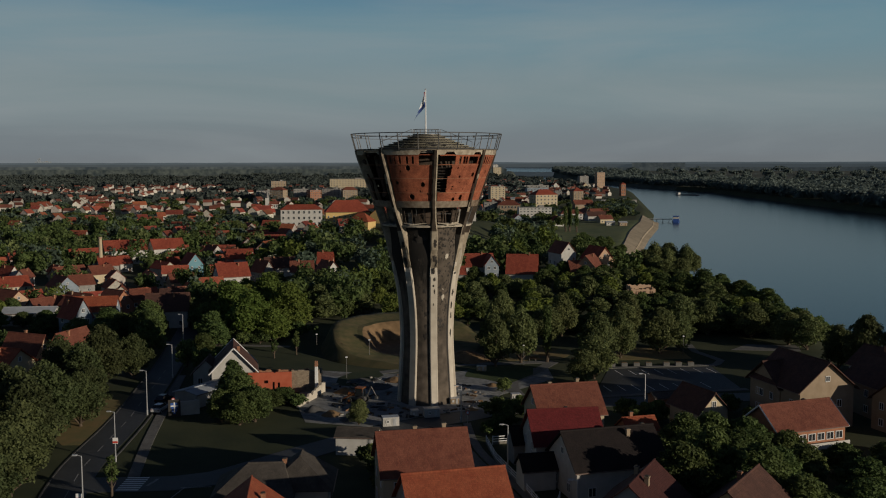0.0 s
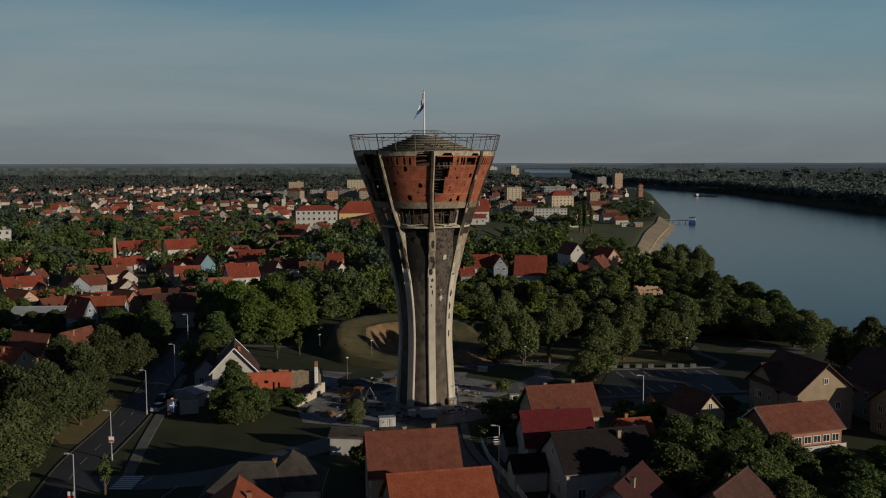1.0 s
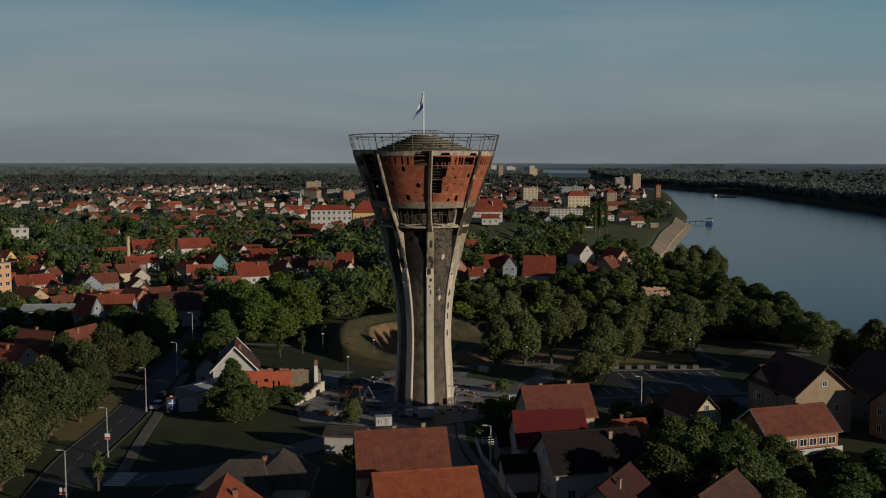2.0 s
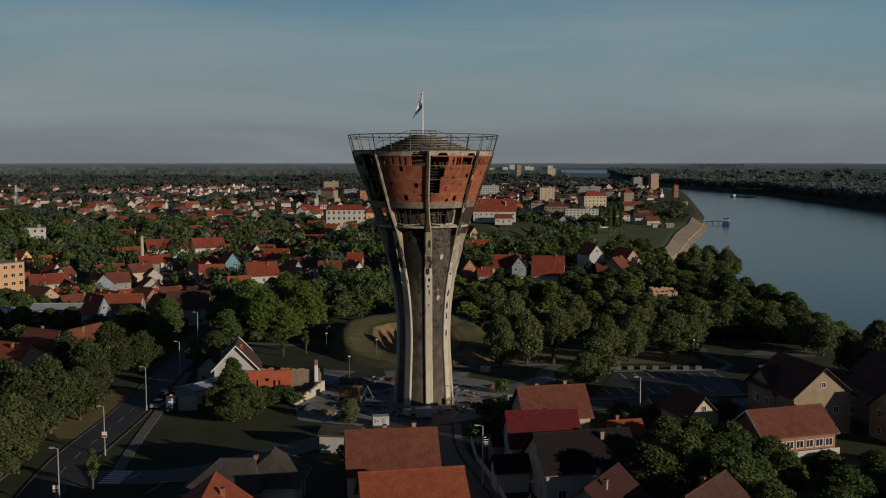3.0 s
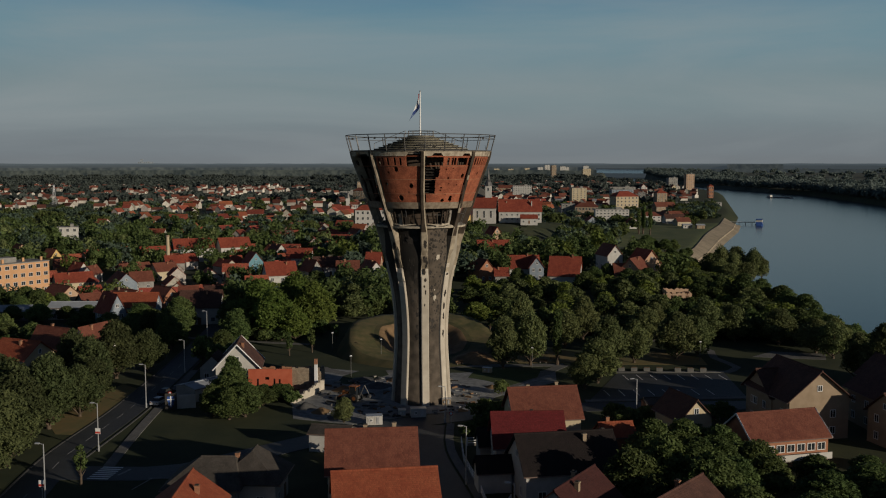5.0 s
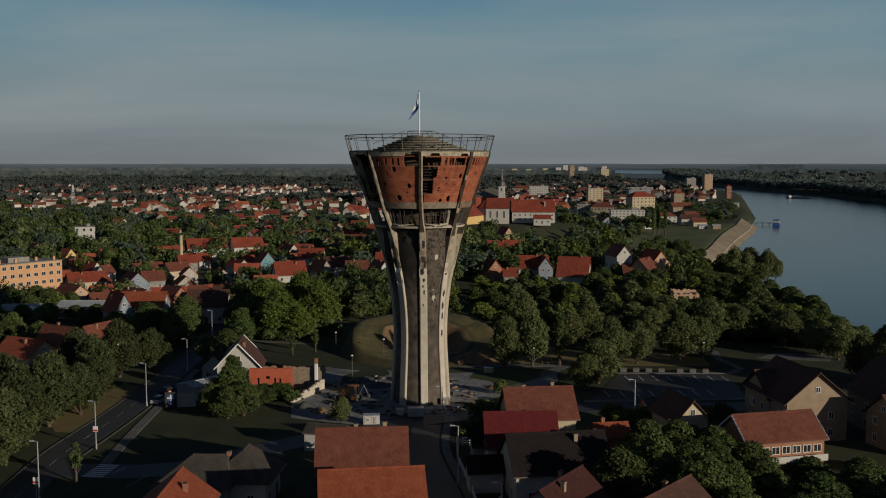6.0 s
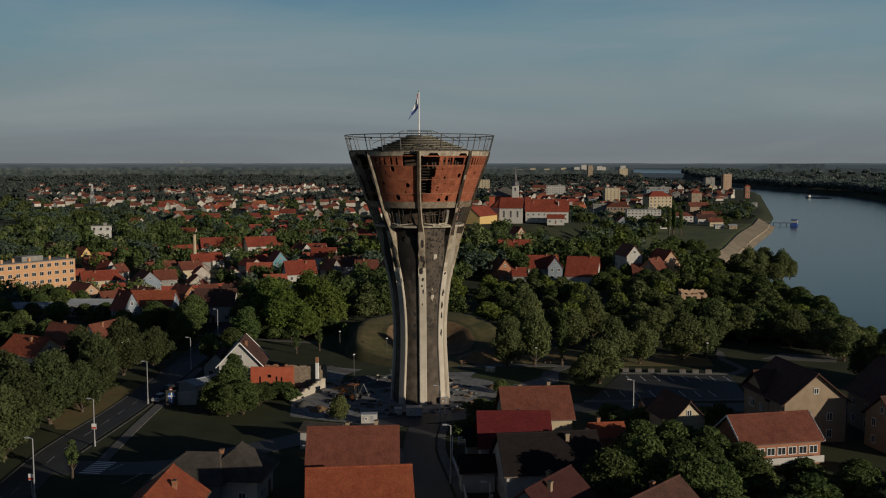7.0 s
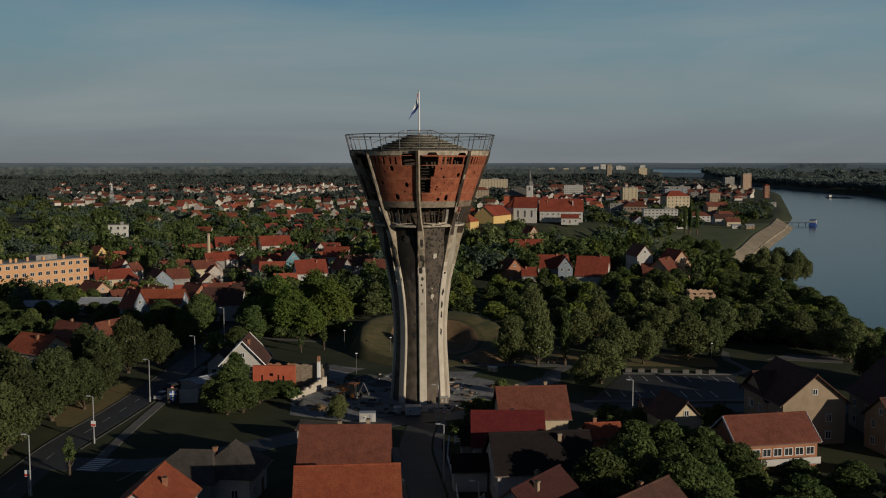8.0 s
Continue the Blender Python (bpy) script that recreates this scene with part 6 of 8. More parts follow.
for x, y, rz in ((14, 214, 20), (21.5, 214.5, -15), (24, 217, 10), (31, 213, 5), (3, 211, 30)):
    ob = thing("park_bench", pose(x, y, 0.03, 0, 0, rz), "simple slatted wooden park bench", "bench", "park benches")
    for k in range(3):
        box_part("seat_slat", (0, -0.18 + 0.18 * k, 0.45), (1.8, 0.14, 0.05), M["wood"], ob)
    for k in range(2):
        box_part("back_slat", (0, 0.32, 0.62 + 0.2 * k), (1.8, 0.05, 0.14), M["wood"], ob)
    for s in (-1, 1):
        box_part("leg", (s * 0.7, 0.05, 0.22), (0.1, 0.5, 0.44), M["concrete"], ob, 0, 1, 0.02)


# painted board with a shield-shaped emblem beside the yard wall
board = thing("painted_board", pose(-46.6, 166.9, 0, 0, 0, 14), "dark painted board with a pale shield emblem beside the wall", "board")
box_part("panel", (0, 0, 1.55), (2.1, 0.12, 3.1), M["dark"], board, 0, 1, 0.02)
bm = bmesh.new()
put_box(bm, 0, -0.075, 2.1, 1.3, 0.03, 0.9)
put_box(bm, 0, -0.075, 1.3, 0.9, 0.03, 0.7)
put_box(bm, 0, -0.075, 0.75, 0.45, 0.03, 0.4)
part("emblem", bm, M["boatblue"], board, "blue shield shape")
bm = bmesh.new()
put_box(bm, 0, -0.1, 1.7, 0.2, 0.03, 1.9)
put_box(bm, 0, -0.1, 2.0, 1.3, 0.03, 0.2)
part("cross", bm, M["white"], board, "white cross bars")
for sx in (-0.85, 0.85):
    box_part("post", (sx, 0.12, 1.5), (0.1, 0.1, 3.0), M["galv"], board)


heap(6.2, 217.0, 6.8, 1.9, M["soil"], "bare brown earth slope beside the park path", 14, "earth_mound", "mound")

# the roofless cottage above the river bank
for x, y, rz, L, h, seed in ((63.0, 292.0, 4, 7.4, 2.6, 31), (59.4, 295.0, 94, 6.0, 3.2, 32), (66.6, 295.2, 94, 6.0, 2.4, 33), (63.2, 298.2, 4, 7.4, 3.0, 34)):
    w = ruin_wall("ruined_wall", x, y, rz, L, h + 2.2, 0.35, WALLS["peach"], "pinkish plastered wall of a ruined cottage without a roof", seed, ((-1.8, 3.2, 0.9, 1.4), (0.4, 3.2, 0.9, 1.4), (2.6, 3.0, 1.0, 1.6)), 0.6)
    w.location.z = ground_z(x, y) - 0.4

# ---------------------------------------------------------------- the town
T_H = "houses of the old town"
house(-176.8, 395.1, 38, 15.5, 9.0, 5.5, 9.1, "cream", "red", "cream-walled town house with a red roof", None, 0.4, ((-2.0, -1.0),), 2, True, None, "house", T_H)
house(-136.0, 303.7, 146, 11.0, 8.0, 6.6, 10.0, "peach", "rust", "gabled peach town house with a small round attic window", None, 0.4, ((-0.6, -0.8),), 2, True, None, "house", T_H)
house(-110.0, 295.0, 150, 10.5, 9.0, 4.8, 8.8, "peach", "rust", "gabled peach town house with a rust-red roof", None, 0.4, ((0.3, -0.5), (3.0, 0.6)), 1, True, None, "house", T_H)
house(-121.0, 297.0, 52, 11.0, 8.0, 4.2, 7.6, "grey", "rust", "low grey town house with a dark rust roof", None, 0.4, ((2.0, -0.5),), 1, True, None, "house", T_H)
house(-101.0, 281.5, 8, 13.0, 9.0, 4.0, 7.6, "bluegrey", "orange", "pale blue town house with a bright orange roof", None, 0.4, ((-3.2, 0.6), (1.5, 0.4)), 1, True, None, "house", T_H)
house(-110.0, 326.5, 143, 10.0, 7.0, 6.2, 9.8, "orange", "rust", "gabled brick town house with unplastered walls", None, 0.4, ((0.0, -0.8),), 2, True, None, "house", T_H)
house(-103.0, 332.0, 20, 6.5, 7.0, 6.4, 9.2, "orange", "rust", "short brick wing of a town house", None, 0.4, (), 2, True, None, "house", T_H)
house(-116.5, 274.0, 6, 14.0, 7.0, 4.0, 5.2, "white", "sheet", "low white workshop with a pale sheet roof", None, 0.4, (), 1, True, None, "workshop", T_H)
house(-133.0, 268.0, 10, 11.0, 7.0, 3.0, 4.2, "grey", "sheet", "low grey shed with a pale sheet roof", None, 0.4, (), 1, True, None, "shed", T_H)
house(-84.0, 316.0, 12, 14.0, 9.0, 3.6, 6.8, "white", "brown", "long shaded white house with a brown roof", None, 0.4, ((1.0, 0.6),), 1, True, None, "house", T_H)
house(-214.8, 465.1, 34, 11.2, 8.0, 4.5, 7.7, "orange", "rust", "orange-walled town house with a rust-red roof", None, 0.4, ((-2.4, -0.2),), 1, True, None, "house", T_H)
house(-197.7, 443.3, 146, 9.0, 5.9, 4.5, 8.5, "white", "red", "gabled white town house with a red roof", None, 0.4, ((1.9, 0.7),), 1, True, None, "house", T_H)
house(-186.4, 433.7, 90, 9.0, 5.6, 4.5, 8, "white", "rust", "gabled white town house with a rust-red roof", None, 0.4, ((1.2, -0.7),), 1, True, None, "house", T_H)
house(-243.9, 507.1, 152, 8.0, 6.9, 5, 9, "yellow", "rust", "gabled yellow town house with a rust-red roof", None, 0.4, ((0.1, -0.5),), 1, True, None, "house", T_H)
house(-280.1, 539.0, 139, 9.0, 7.4, 5, 9, "peach", "rust", "gabled peach town house with a rust-red roof", None, 0.4, ((-1.5, -0.9),), 1, True, None, "house", T_H)
house(-191.7, 523.5, 35, 16.2, 10.0, 5, 9.5, "white", "red", "white-walled town house with a red roof", None, 0.4, ((-2.3, 1.0),), 1, True, None, "house", T_H)
house(-171.1, 445.8, 48, 14.9, 9.0, 4.5, 8, "grey", "rust", "grey-walled town house with a rust-red roof", None, 0.4, ((2.4, 0.7),), 1, True, None, "house", T_H)
house(-157.8, 449.4, 46, 10.9, 9.0, 4.5, 8, "cream", "rust", "cream-walled town house with a rust-red roof", None, 0.4, ((1.6, -0.7),), 1, True, None, "house", T_H)
house(-166.8, 486.6, 30, 9.4, 9.0, 4.5, 8, "grey", "red", "grey-walled town house with a red roof", None, 0.4, ((-0.9, 0.3),), 1, True, None, "house", T_H)
house(-162.2, 496.6, 40, 6.4, 9.0, 4.5, 8, "white", "red", "white-walled town house with a red roof", None, 0.4, ((0.7, 0.9),), 1, True, None, "house", T_H)
house(-149.3, 381.6, 133, 11.0, 8.8, 7, 11, "bluegrey", "rust", "gabled blue-grey town house with a rust-red roof", None, 0.4, ((2.1, -1.0),), 2, True, None, "house", T_H)
house(-146.3, 393.6, 34, 9.0, 9.0, 6.5, 10, "grey", "rust", "grey-walled town house with a rust-red roof", None, 0.4, ((0.5, 0.4),), 2, True, None, "house", T_H)
house(-93.8, 247.4, 139, 8.0, 5.0, 5.5, 10, "bluegrey", "red", "gabled blue-grey town house with a red roof", None, 0.4, ((1.7, 0.9),), 2, True, None, "house", T_H)
house(-153.0, 360.0, 45, 8.3, 9.0, 4.5, 8, "grey", "red", "grey-walled town house with a red roof", None, 0.4, ((1.7, 0.2),), 1, True, None, "house", T_H)
house(-89.6, 207.9, 157, 10.0, 5.0, 4, 7.6, "peach", "rust", "gabled peach town house with a rust-red roof", None, 0.4, ((0.5, -0.2),), 1, True, None, "house", T_H)
house(-80.5, 209.4, 74, 10.0, 5.0, 4.5, 8.1, "white", "rust", "gabled white town house with a rust-red roof", None, 0.4, ((-1.7, -0.5),), 1, True, None, "house", T_H)
house(-74.4, 264.0, 11, 11.1, 10.0, 5, 9, "white", "brown", "white-walled town house with a brown roof", None, 0.4, ((1.7, -1.1),), 1, True, None, "house", T_H)
house(-86.5, 317.6, 30, 5.0, 9.0, 4, 7.5, "grey", "rust", "grey-walled town house with a rust-red roof", None, 0.4, ((-1.1, 0.3),), 1, True, None, "house", T_H)
house(-174.5, 537.4, 27, 22.4, 13.0, 8, 13, "white", "red", "white-walled town house with a red roof", None, 0.4, ((-2.5, 0.1),), 2, True, None, "house", T_H)
house(-154.0, 547.8, 33, 17.8, 12.0, 8, 13, "white", "red", "white-walled town house with a red roof", None, 0.4, ((-0.3, -0.4),), 2, True, None, "house", T_H)
house(-122.2, 478.4, 124, 11.0, 7.9, 6, 11, "cyan", "red", "gabled cyan town house with a red roof", None, 0.4, ((2.7, -0.7),), 2, True, None, "house", T_H)
house(-134.3, 488.9, 27, 5.6, 9.0, 4.5, 8, "orange", "red", "orange-walled town house with a red roof", None, 0.4, ((-0.2, -0.7),), 1, True, None, "house", T_H)
house(-112.6, 422.2, 29, 10.9, 9.0, 4, 7.5, "peach", "rust", "peach-walled town house with a rust-red roof", None, 0.4, ((0.7, -0.5),), 1, True, None, "house", T_H)
house(-124.1, 532.7, 135, 10.0, 8.7, 6, 10.5, "white", "rust", "gabled white town house with a rust-red roof", None, 0.4, ((-0.7, 0.6),), 2, True, None, "house", T_H)
house(-99.9, 487.6, 3, 12.5, 10.0, 6, 10.5, "white", "red", "white-walled town house with a red roof", None, 0.4, ((-1.1, 0.1),), 2, True, None, "house", T_H)
house(-77.8, 362.9, 28, 11.7, 9.0, 6, 10.5, "white", "red", "white-walled town house with a red roof", None, 0.4, ((2.4, -1.0),), 2, True, None, "house", T_H)
house(-62.3, 383.2, 16, 12.8, 9.0, 4, 7.5, "white", "brown", "white-walled town house with a brown roof", None, 0.4, ((-2.8, -0.7),), 1, True, None, "house", T_H)
house(-68.4, 376.2, 132, 9.0, 5.4, 4, 8, "grey", "rust", "gabled grey town house with a rust-red roof", None, 0.4, ((1.2, 0.3),), 1, True, None, "house", T_H)
house(-51.2, 363.6, 10, 8.5, 9.0, 4, 7.5, "white", "rust", "white-walled town house with a rust-red roof", None, 0.4, ((-1.1, -0.4),), 1, True, None, "house", T_H)
house(-45.1, 388.6, 1, 5.9, 9.0, 4.5, 8.5, "peach", "red", "peach-walled town house with a red roof", None, 0.4, ((-1.0, -0.1),), 1, True, None, "house", T_H)
house(-39.9, 349.9, 124, 9.0, 6.6, 5, 9, "white", "rust", "gabled white town house with a rust-red roof", None, 0.4, ((-2.1, 0.5),), 1, True, None, "house", T_H)
house(-141.0, 594.0, 137, 9.0, 7.4, 5, 9, "white", "brown", "gabled white town house with a brown roof", None, 0.4, ((1.8, 1.1),), 1, True, None, "house", T_H)
house(-158.5, 676.8, 24, 15.4, 10.0, 5, 9, "grey", "brown", "grey-walled town house with a brown roof", None, 0.4, ((1.8, 1.1),), 1, True, None, "house", T_H)
house(-184.1, 705.1, 24, 10.2, 9.0, 4, 7.5, "peach", "rust", "peach-walled town house with a rust-red roof", None, 0.4, ((-2.5, -0.5),), 1, True, None, "house", T_H)
house(-199.0, 701.7, 127, 9.0, 6.8, 4, 7.5, "cream", "rust", "gabled cream town house with a rust-red roof", None, 0.4, ((2.1, 0.7),), 1, True, None, "house", T_H)
house(-225.2, 722.7, 30, 12.4, 9.0, 4, 7.5, "peach", "rust", "peach-walled town house with a rust-red roof", None, 0.4, ((-0.6, 1.1),), 1, True, None, "house", T_H)
house(-149.9, 692.6, 128, 9.0, 8.6, 4, 7.5, "white", "brown", "gabled white town house with a brown roof", None, 0.4, ((0.5, 0.8),), 1, True, None, "house", T_H)
house(-152.1, 781.9, 12, 10.3, 9.0, 4, 7, "cream", "rust", "cream-walled town house with a rust-red roof", None, 0.4, ((-1.1, -0.7),), 1, True, None, "house", T_H)
house(2.1, 431.3, 10, 14.2, 11.0, 6, 10.5, "peach", "red", "peach-walled town house with a red roof", None, 0.4, ((-0.4, -0.9),), 2, True, None, "house", T_H)
house(-0.9, 515.1, 122, 8.0, 5.3, 8, 11.5, "peach", "red", "gabled peach town house with a red roof", None, 0.4, ((-0.5, 1.1),), 2, True, -0.4, "house", T_H)
house(-0.1, 366.1, 122, 9.0, 6.1, 5, 8.5, "orange", "rust", "gabled orange town house with a rust-red roof", None, 0.4, ((-0.8, -1.2),), 1, True, None, "house", T_H)
house(7.9, 357.4, 6, 5.0, 7.0, 3.5, 6, "grey", "red", "grey-walled town house with a red roof", None, 0.4, ((-1.1, -0.8),), 1, True, None, "house", T_H)
house(15.9, 375.5, 8, 11.8, 10.0, 4.6, 9, "white", "red", "white-walled town house with a red roof", None, 0.4, ((1.7, -0.3),), 1, True, None, "house", T_H)
house(20.3, 373.3, 99, 11.0, 5.5, 5.5, 9.1, "bluegrey", "red", "gabled blue-grey town house with a red roof", None, 0.4, ((-1.2, -1.0),), 2, True, None, "house", T_H)
house(31.4, 351.2, -8, 11.0, 12.0, 4.4, 10.6, "white", "red", "white-walled town house with a red roof", None, 0.4, ((2.6, -0.2),), 1, True, None, "house", T_H)
house(48.9, 373.7, 110, 11.0, 6.2, 8.4, 12.2, "white", "rust", "gabled white town house with a rust-red roof", None, 0.4, ((-1.6, -1.1),), 2, True, None, "house", T_H)
house(61.5, 367.4, 113, 11.0, 7.5, 6, 10.5, "peach", "red", "gabled peach town house with a red roof", None, 0.4, ((-2.4, -0.8),), 2, True, None, "house", T_H)
house(56.9, 356.1, 63, 10.0, 7.6, 4.4, 8.4, "tan", "rust", "gabled tan town house with a rust-red roof", None, 0.4, ((0.9, -0.8),), 1, True, None, "house", T_H)
house(52.2, 354.7, 4, 6.5, 9.0, 3.5, 6.5, "orange", "rust", "orange-walled town house with a rust-red roof", None, 0.4, ((-1.5, -0.0),), 1, True, None, "house", T_H)
house(109.5, 870.9, 114, 10.0, 10.0, 5, 9, "white", "red", "gabled white town house with a red roof", None, 0.4, ((1.4, -0.2),), 1, True, None, "house", T_H)
house(74.8, 894.5, 106, 10.0, 10.0, 5, 9, "bluegrey", "red", "gabled blue-grey town house with a red roof", None, 0.4, ((2.4, -0.1),), 1, True, None, "house", T_H)
house(158.6, 954.9, 9, 19.4, 12.0, 5, 9, "white", "brown", "white-walled town house with a brown roof", None, 0.4, ((-2.5, -0.2),), 1, True, None, "house", T_H)
house(161.2, 919.7, 16, 13.2, 10.0, 4, 7.5, "cream", "rust", "cream-walled town house with a rust-red roof", None, 0.4, ((-3.1, -0.2),), 1, True, None, "house", T_H)
house(14.9, 679.3, -0, 14.9, 9.0, 4.5, 8, "white", "red", "white-walled town house with a red roof", None, 0.4, ((-1.9, 0.9),), 1, True, -3.0, "house", T_H)
house(269.1, 2184.7, 108, 14.0, 10.0, 7, 12, "white", "red", "gabled white town house with a red roof", None, 0.4, ((2.3, -0.0),), 2, True, None, "house", T_H)
house(328.7, 2130.9, 102, 14.0, 10.0, 7, 12, "cream", "red", "gabled cream town house with a red roof", None, 0.4, ((-3.3, -0.6),), 2, True, None, "house", T_H)
house(60.9, 1426.2, 3, 24.1, 16.0, 5, 6, "white", "sheet", "white-walled town house with a pale sheet roof", None, 0.4, ((-3.1, -0.7),), 1, True, None, "house", T_H)
house(125.1, 1403.2, -5, 32.0, 20.0, 5, 7, "white", "sheet", "white-walled town house with a pale sheet roof", None, 0.4, ((-4.3, 0.9),), 1, True, None, "house", T_H)
house(-6.8, 1508.9, 1, 25.6, 12.0, 5, 9, "grey", "rust", "grey-walled town house with a rust-red roof", None, 0.4, ((-4.6, -1.1),), 1, True, None, "house", T_H)
block(-122, 873, 8, 37.0, 14, 15.5, "white", "white public building under a red tiled roof in the town", 3, 8, None, 'red', None, "large town buildings")
block(3, 1796, 10, 33.6, 14, 14.7, "white", "white block of flats with rows of windows in the town", 6, 6, None, None, None, "large town buildings")
block(87, 1382, 9, 21.0, 18, 23.4, "cream", "cream block of flats with rows of windows in the town", 8, 4, None, None, None, "large town buildings")
block(136, 1220, 19, 30.0, 20, 17.1, "cream", "cream public building under a red tiled roof in the town", 4, 6, None, 'red', None, "large town buildings")
block(102, 998, 3, 33.9, 14, 11.1, "white", "white block of flats with rows of windows in the town", 4, 9, None, None, None, "large town buildings")
block(203, 1389, 12, 14.7, 16, 16.4, "tan", "tan public building under a red tiled roof in the town", 6, 3, None, 'red', None, "large town buildings")
block(181, 1426, -2, 10.1, 14, 15.9, "grey", "grey block of flats with rows of windows in the town", 5, 2, None, None, None, "large town buildings")
block(61, 1081, 3, 15.1, 14, 13.2, "grey", "grey block of flats with rows of windows in the town", 3, 4, None, None, None, "large town buildings")
block(81, 1071, -4, 25.0, 14, 10.6, "tan", "tan public building under a rust tiled roof in the town", 2, 7, None, 'rust', None, "large town buildings")
block(369, 2170, 11, 18.0, 16, 34.7, "peach", "peach-coloured block of flats with rows of windows in the town", 10, 4, None, None, None, "large town buildings")
block(346, 2266, 12, 21.4, 16, 25.4, "grey", "grey block of flats with rows of windows in the town", 8, 4, None, None, None, "large town buildings")
block(222, 3514, 7, 28.8, 24, 30.9, "cream", "cream block of flats with rows of windows in the town", 9, 4, None, None, None, "large town buildings")
block(104, 3512, 9, 16.4, 24, 43.2, "tan", "tan block of flats with rows of windows in the town", 9, 3, None, None, None, "large town buildings")
block(323, 1667, 10, 7.9, 10, 19.8, "orange", "orange public building under a red tiled roof in the town", 3, 2, None, 'red', None, "large town buildings")
block(137, 980, 8, 23.0, 12, 5.8, "white", "white public building under a rust tiled roof in the town", 2, 5, None, 'rust', None, "large town buildings")
block(251, 1319, -10, 47.0, 12, 6.3, "white", "white block of flats with rows of windows in the town", 2, 8, None, None, None, "large town buildings")
block(-13, 1975, 1, 69.2, 18, 8.1, "tan", "tan public building under a rust tiled roof in the town", 2, 8, None, 'rust', None, "large town buildings")
block(94, 1804, -3, 42.2, 18, 7.4, "grey", "grey public building under a rust tiled roof in the town", 2, 6, None, 'rust', None, "large town buildings")
block(51, 2468, -1, 57.7, 18, 7.2, "white", "white block of flats with rows of windows in the town", 2, 6, None, None, None, "large town buildings")
block(115, 1805, 5, 35.9, 18, 9.5, "grey", "grey public building under a rust tiled roof in the town", 3, 5, None, 'rust', None, "large town buildings")
block(206, 1991, 7, 51.4, 20, 10.5, "grey", "grey block of flats with rows of windows in the town", 2, 5, None, None, None, "large town buildings")
block(-319, 1952, 20, 30.1, 16, 20.8, "tan", "tan block of flats with rows of windows in the town", 5, 5, None, None, None, "large town buildings")
block(-1910, 4720, 22, 76, 30, 12, "bluegrey", "long pale grain store far out on the horizon", 2, 8, 40, None, None, "large town buildings")
block(-1928, 4716, 22, 14, 14, 26, "bluegrey", "tall pale silo tower far out on the horizon", 4, 2, 40, None, None, "large town buildings")
for x, y, rz, L, h, wall, floors in ((-262, 1480, 12, 26, 15, "grey", 5), (-236, 1450, -20, 22, 17, "tan", 5), (-205, 1465, 10, 22, 18, "grey", 5), (-182, 1440, 30, 18, 17, "orange", 5), (-158, 1470, -8, 28, 18, "grey", 5), (-130, 1450, 15, 22, 17, "tan", 5)):
    block(x, y, rz, L, 14, h, wall, {"grey": "grey", "tan": "tan", "orange": "orange-brown"}[wall] + " block of flats in the new quarter", floors, 5, None, "rust" if wall == "tan" else None, None, "flats of the new quarter")
block(-178, 2010, 4, 84, 16, 24, "cream", "long pale slab of flats behind the new quarter", 6, 14, None, None, None, "large town buildings")
for x, y, h in ((62, 4050, 26), (92, 4120, 34), (118, 4080, 24), (150, 3900, 32), (168, 4010, 27), (255, 4140, 30), (8, 4080, 22), (-60, 4000, 20), (-120, 4060, 20), (-170, 3950, 18)):
    block(x, y, 8, 22, 18, h, "white" if h > 25 else "cream", "pale far tower block on the skyline of the town", 6, 3, None, None, None, "far tower blocks")
block(6, 1620, 2, 31, 14, 21, "white", "white slab of flats beyond the old town roofs", 6, 8, None, None, None, "large town buildings")
block(177, 1694, 10, 38, 18, 13, "bluegrey", "blue-grey flat-roofed hall in the town", 2, 7, None, None, None, "large town buildings")
house(182, 1196, 20, 26, 12, 6, 11, "tan", "rust", "long tan house with a rust-red roof near the quay", None, 0.5, ((3, 1),), 2, True, None, "house", T_H)
house(170, 1004, 12, 20, 11, 4.5, 9.5, "white", "rust", "low white house with a broad rust-red roof near the quay", None, 0.6, ((3, 1),), 1, True, None, "house", T_H)
house(158, 1016, 100, 16, 10, 4.5, 9, "cream", "rust", "low cream house with a rust-red roof near the quay", None, 0.6, (), 1, True, None, "house", T_H)
house(160, 884, 8, 8, 5, 3, 3.8, "white", "sheet", "small white kiosk with a flat roof on the riverside green", None, 0.5, (), 1, True, None, "kiosk")
house(171, 880, 8, 7, 5, 3, 3.8, "tan", "sheet", "small tan kiosk with a flat roof on the riverside green", None, 0.5, (), 1, True, None, "kiosk")
flats = block(-195.2, 352, 60, 56, 12, 16.4, "apricot", "long peach-coloured block of flats with five rows of windows", 5, 17, -11.0, None, None, "large town buildings")
for i, u in enumerate((-25, -20.5, -17, -13.5, -8, -3.5, -2, 3.5, 9.5, 19, 26)):
    box_part("chimney", (u, -3.5 + 1.4 * (i % 2), 17.4), (0.9, 0.7, 1.7), WALLS["apricot"], flats, 0, 1, 0.03)
HOUSE_SPOTS.extend(((-178, 371), (-182, 364), (-186, 357), (-190, 350), (-172, 362), (-176, 352)))
block(-326, 692, 24, 14.5, 12, 9.6, "white", "small white flat-roofed block behind trees", 2, 3, None, None, None, "large town buildings")


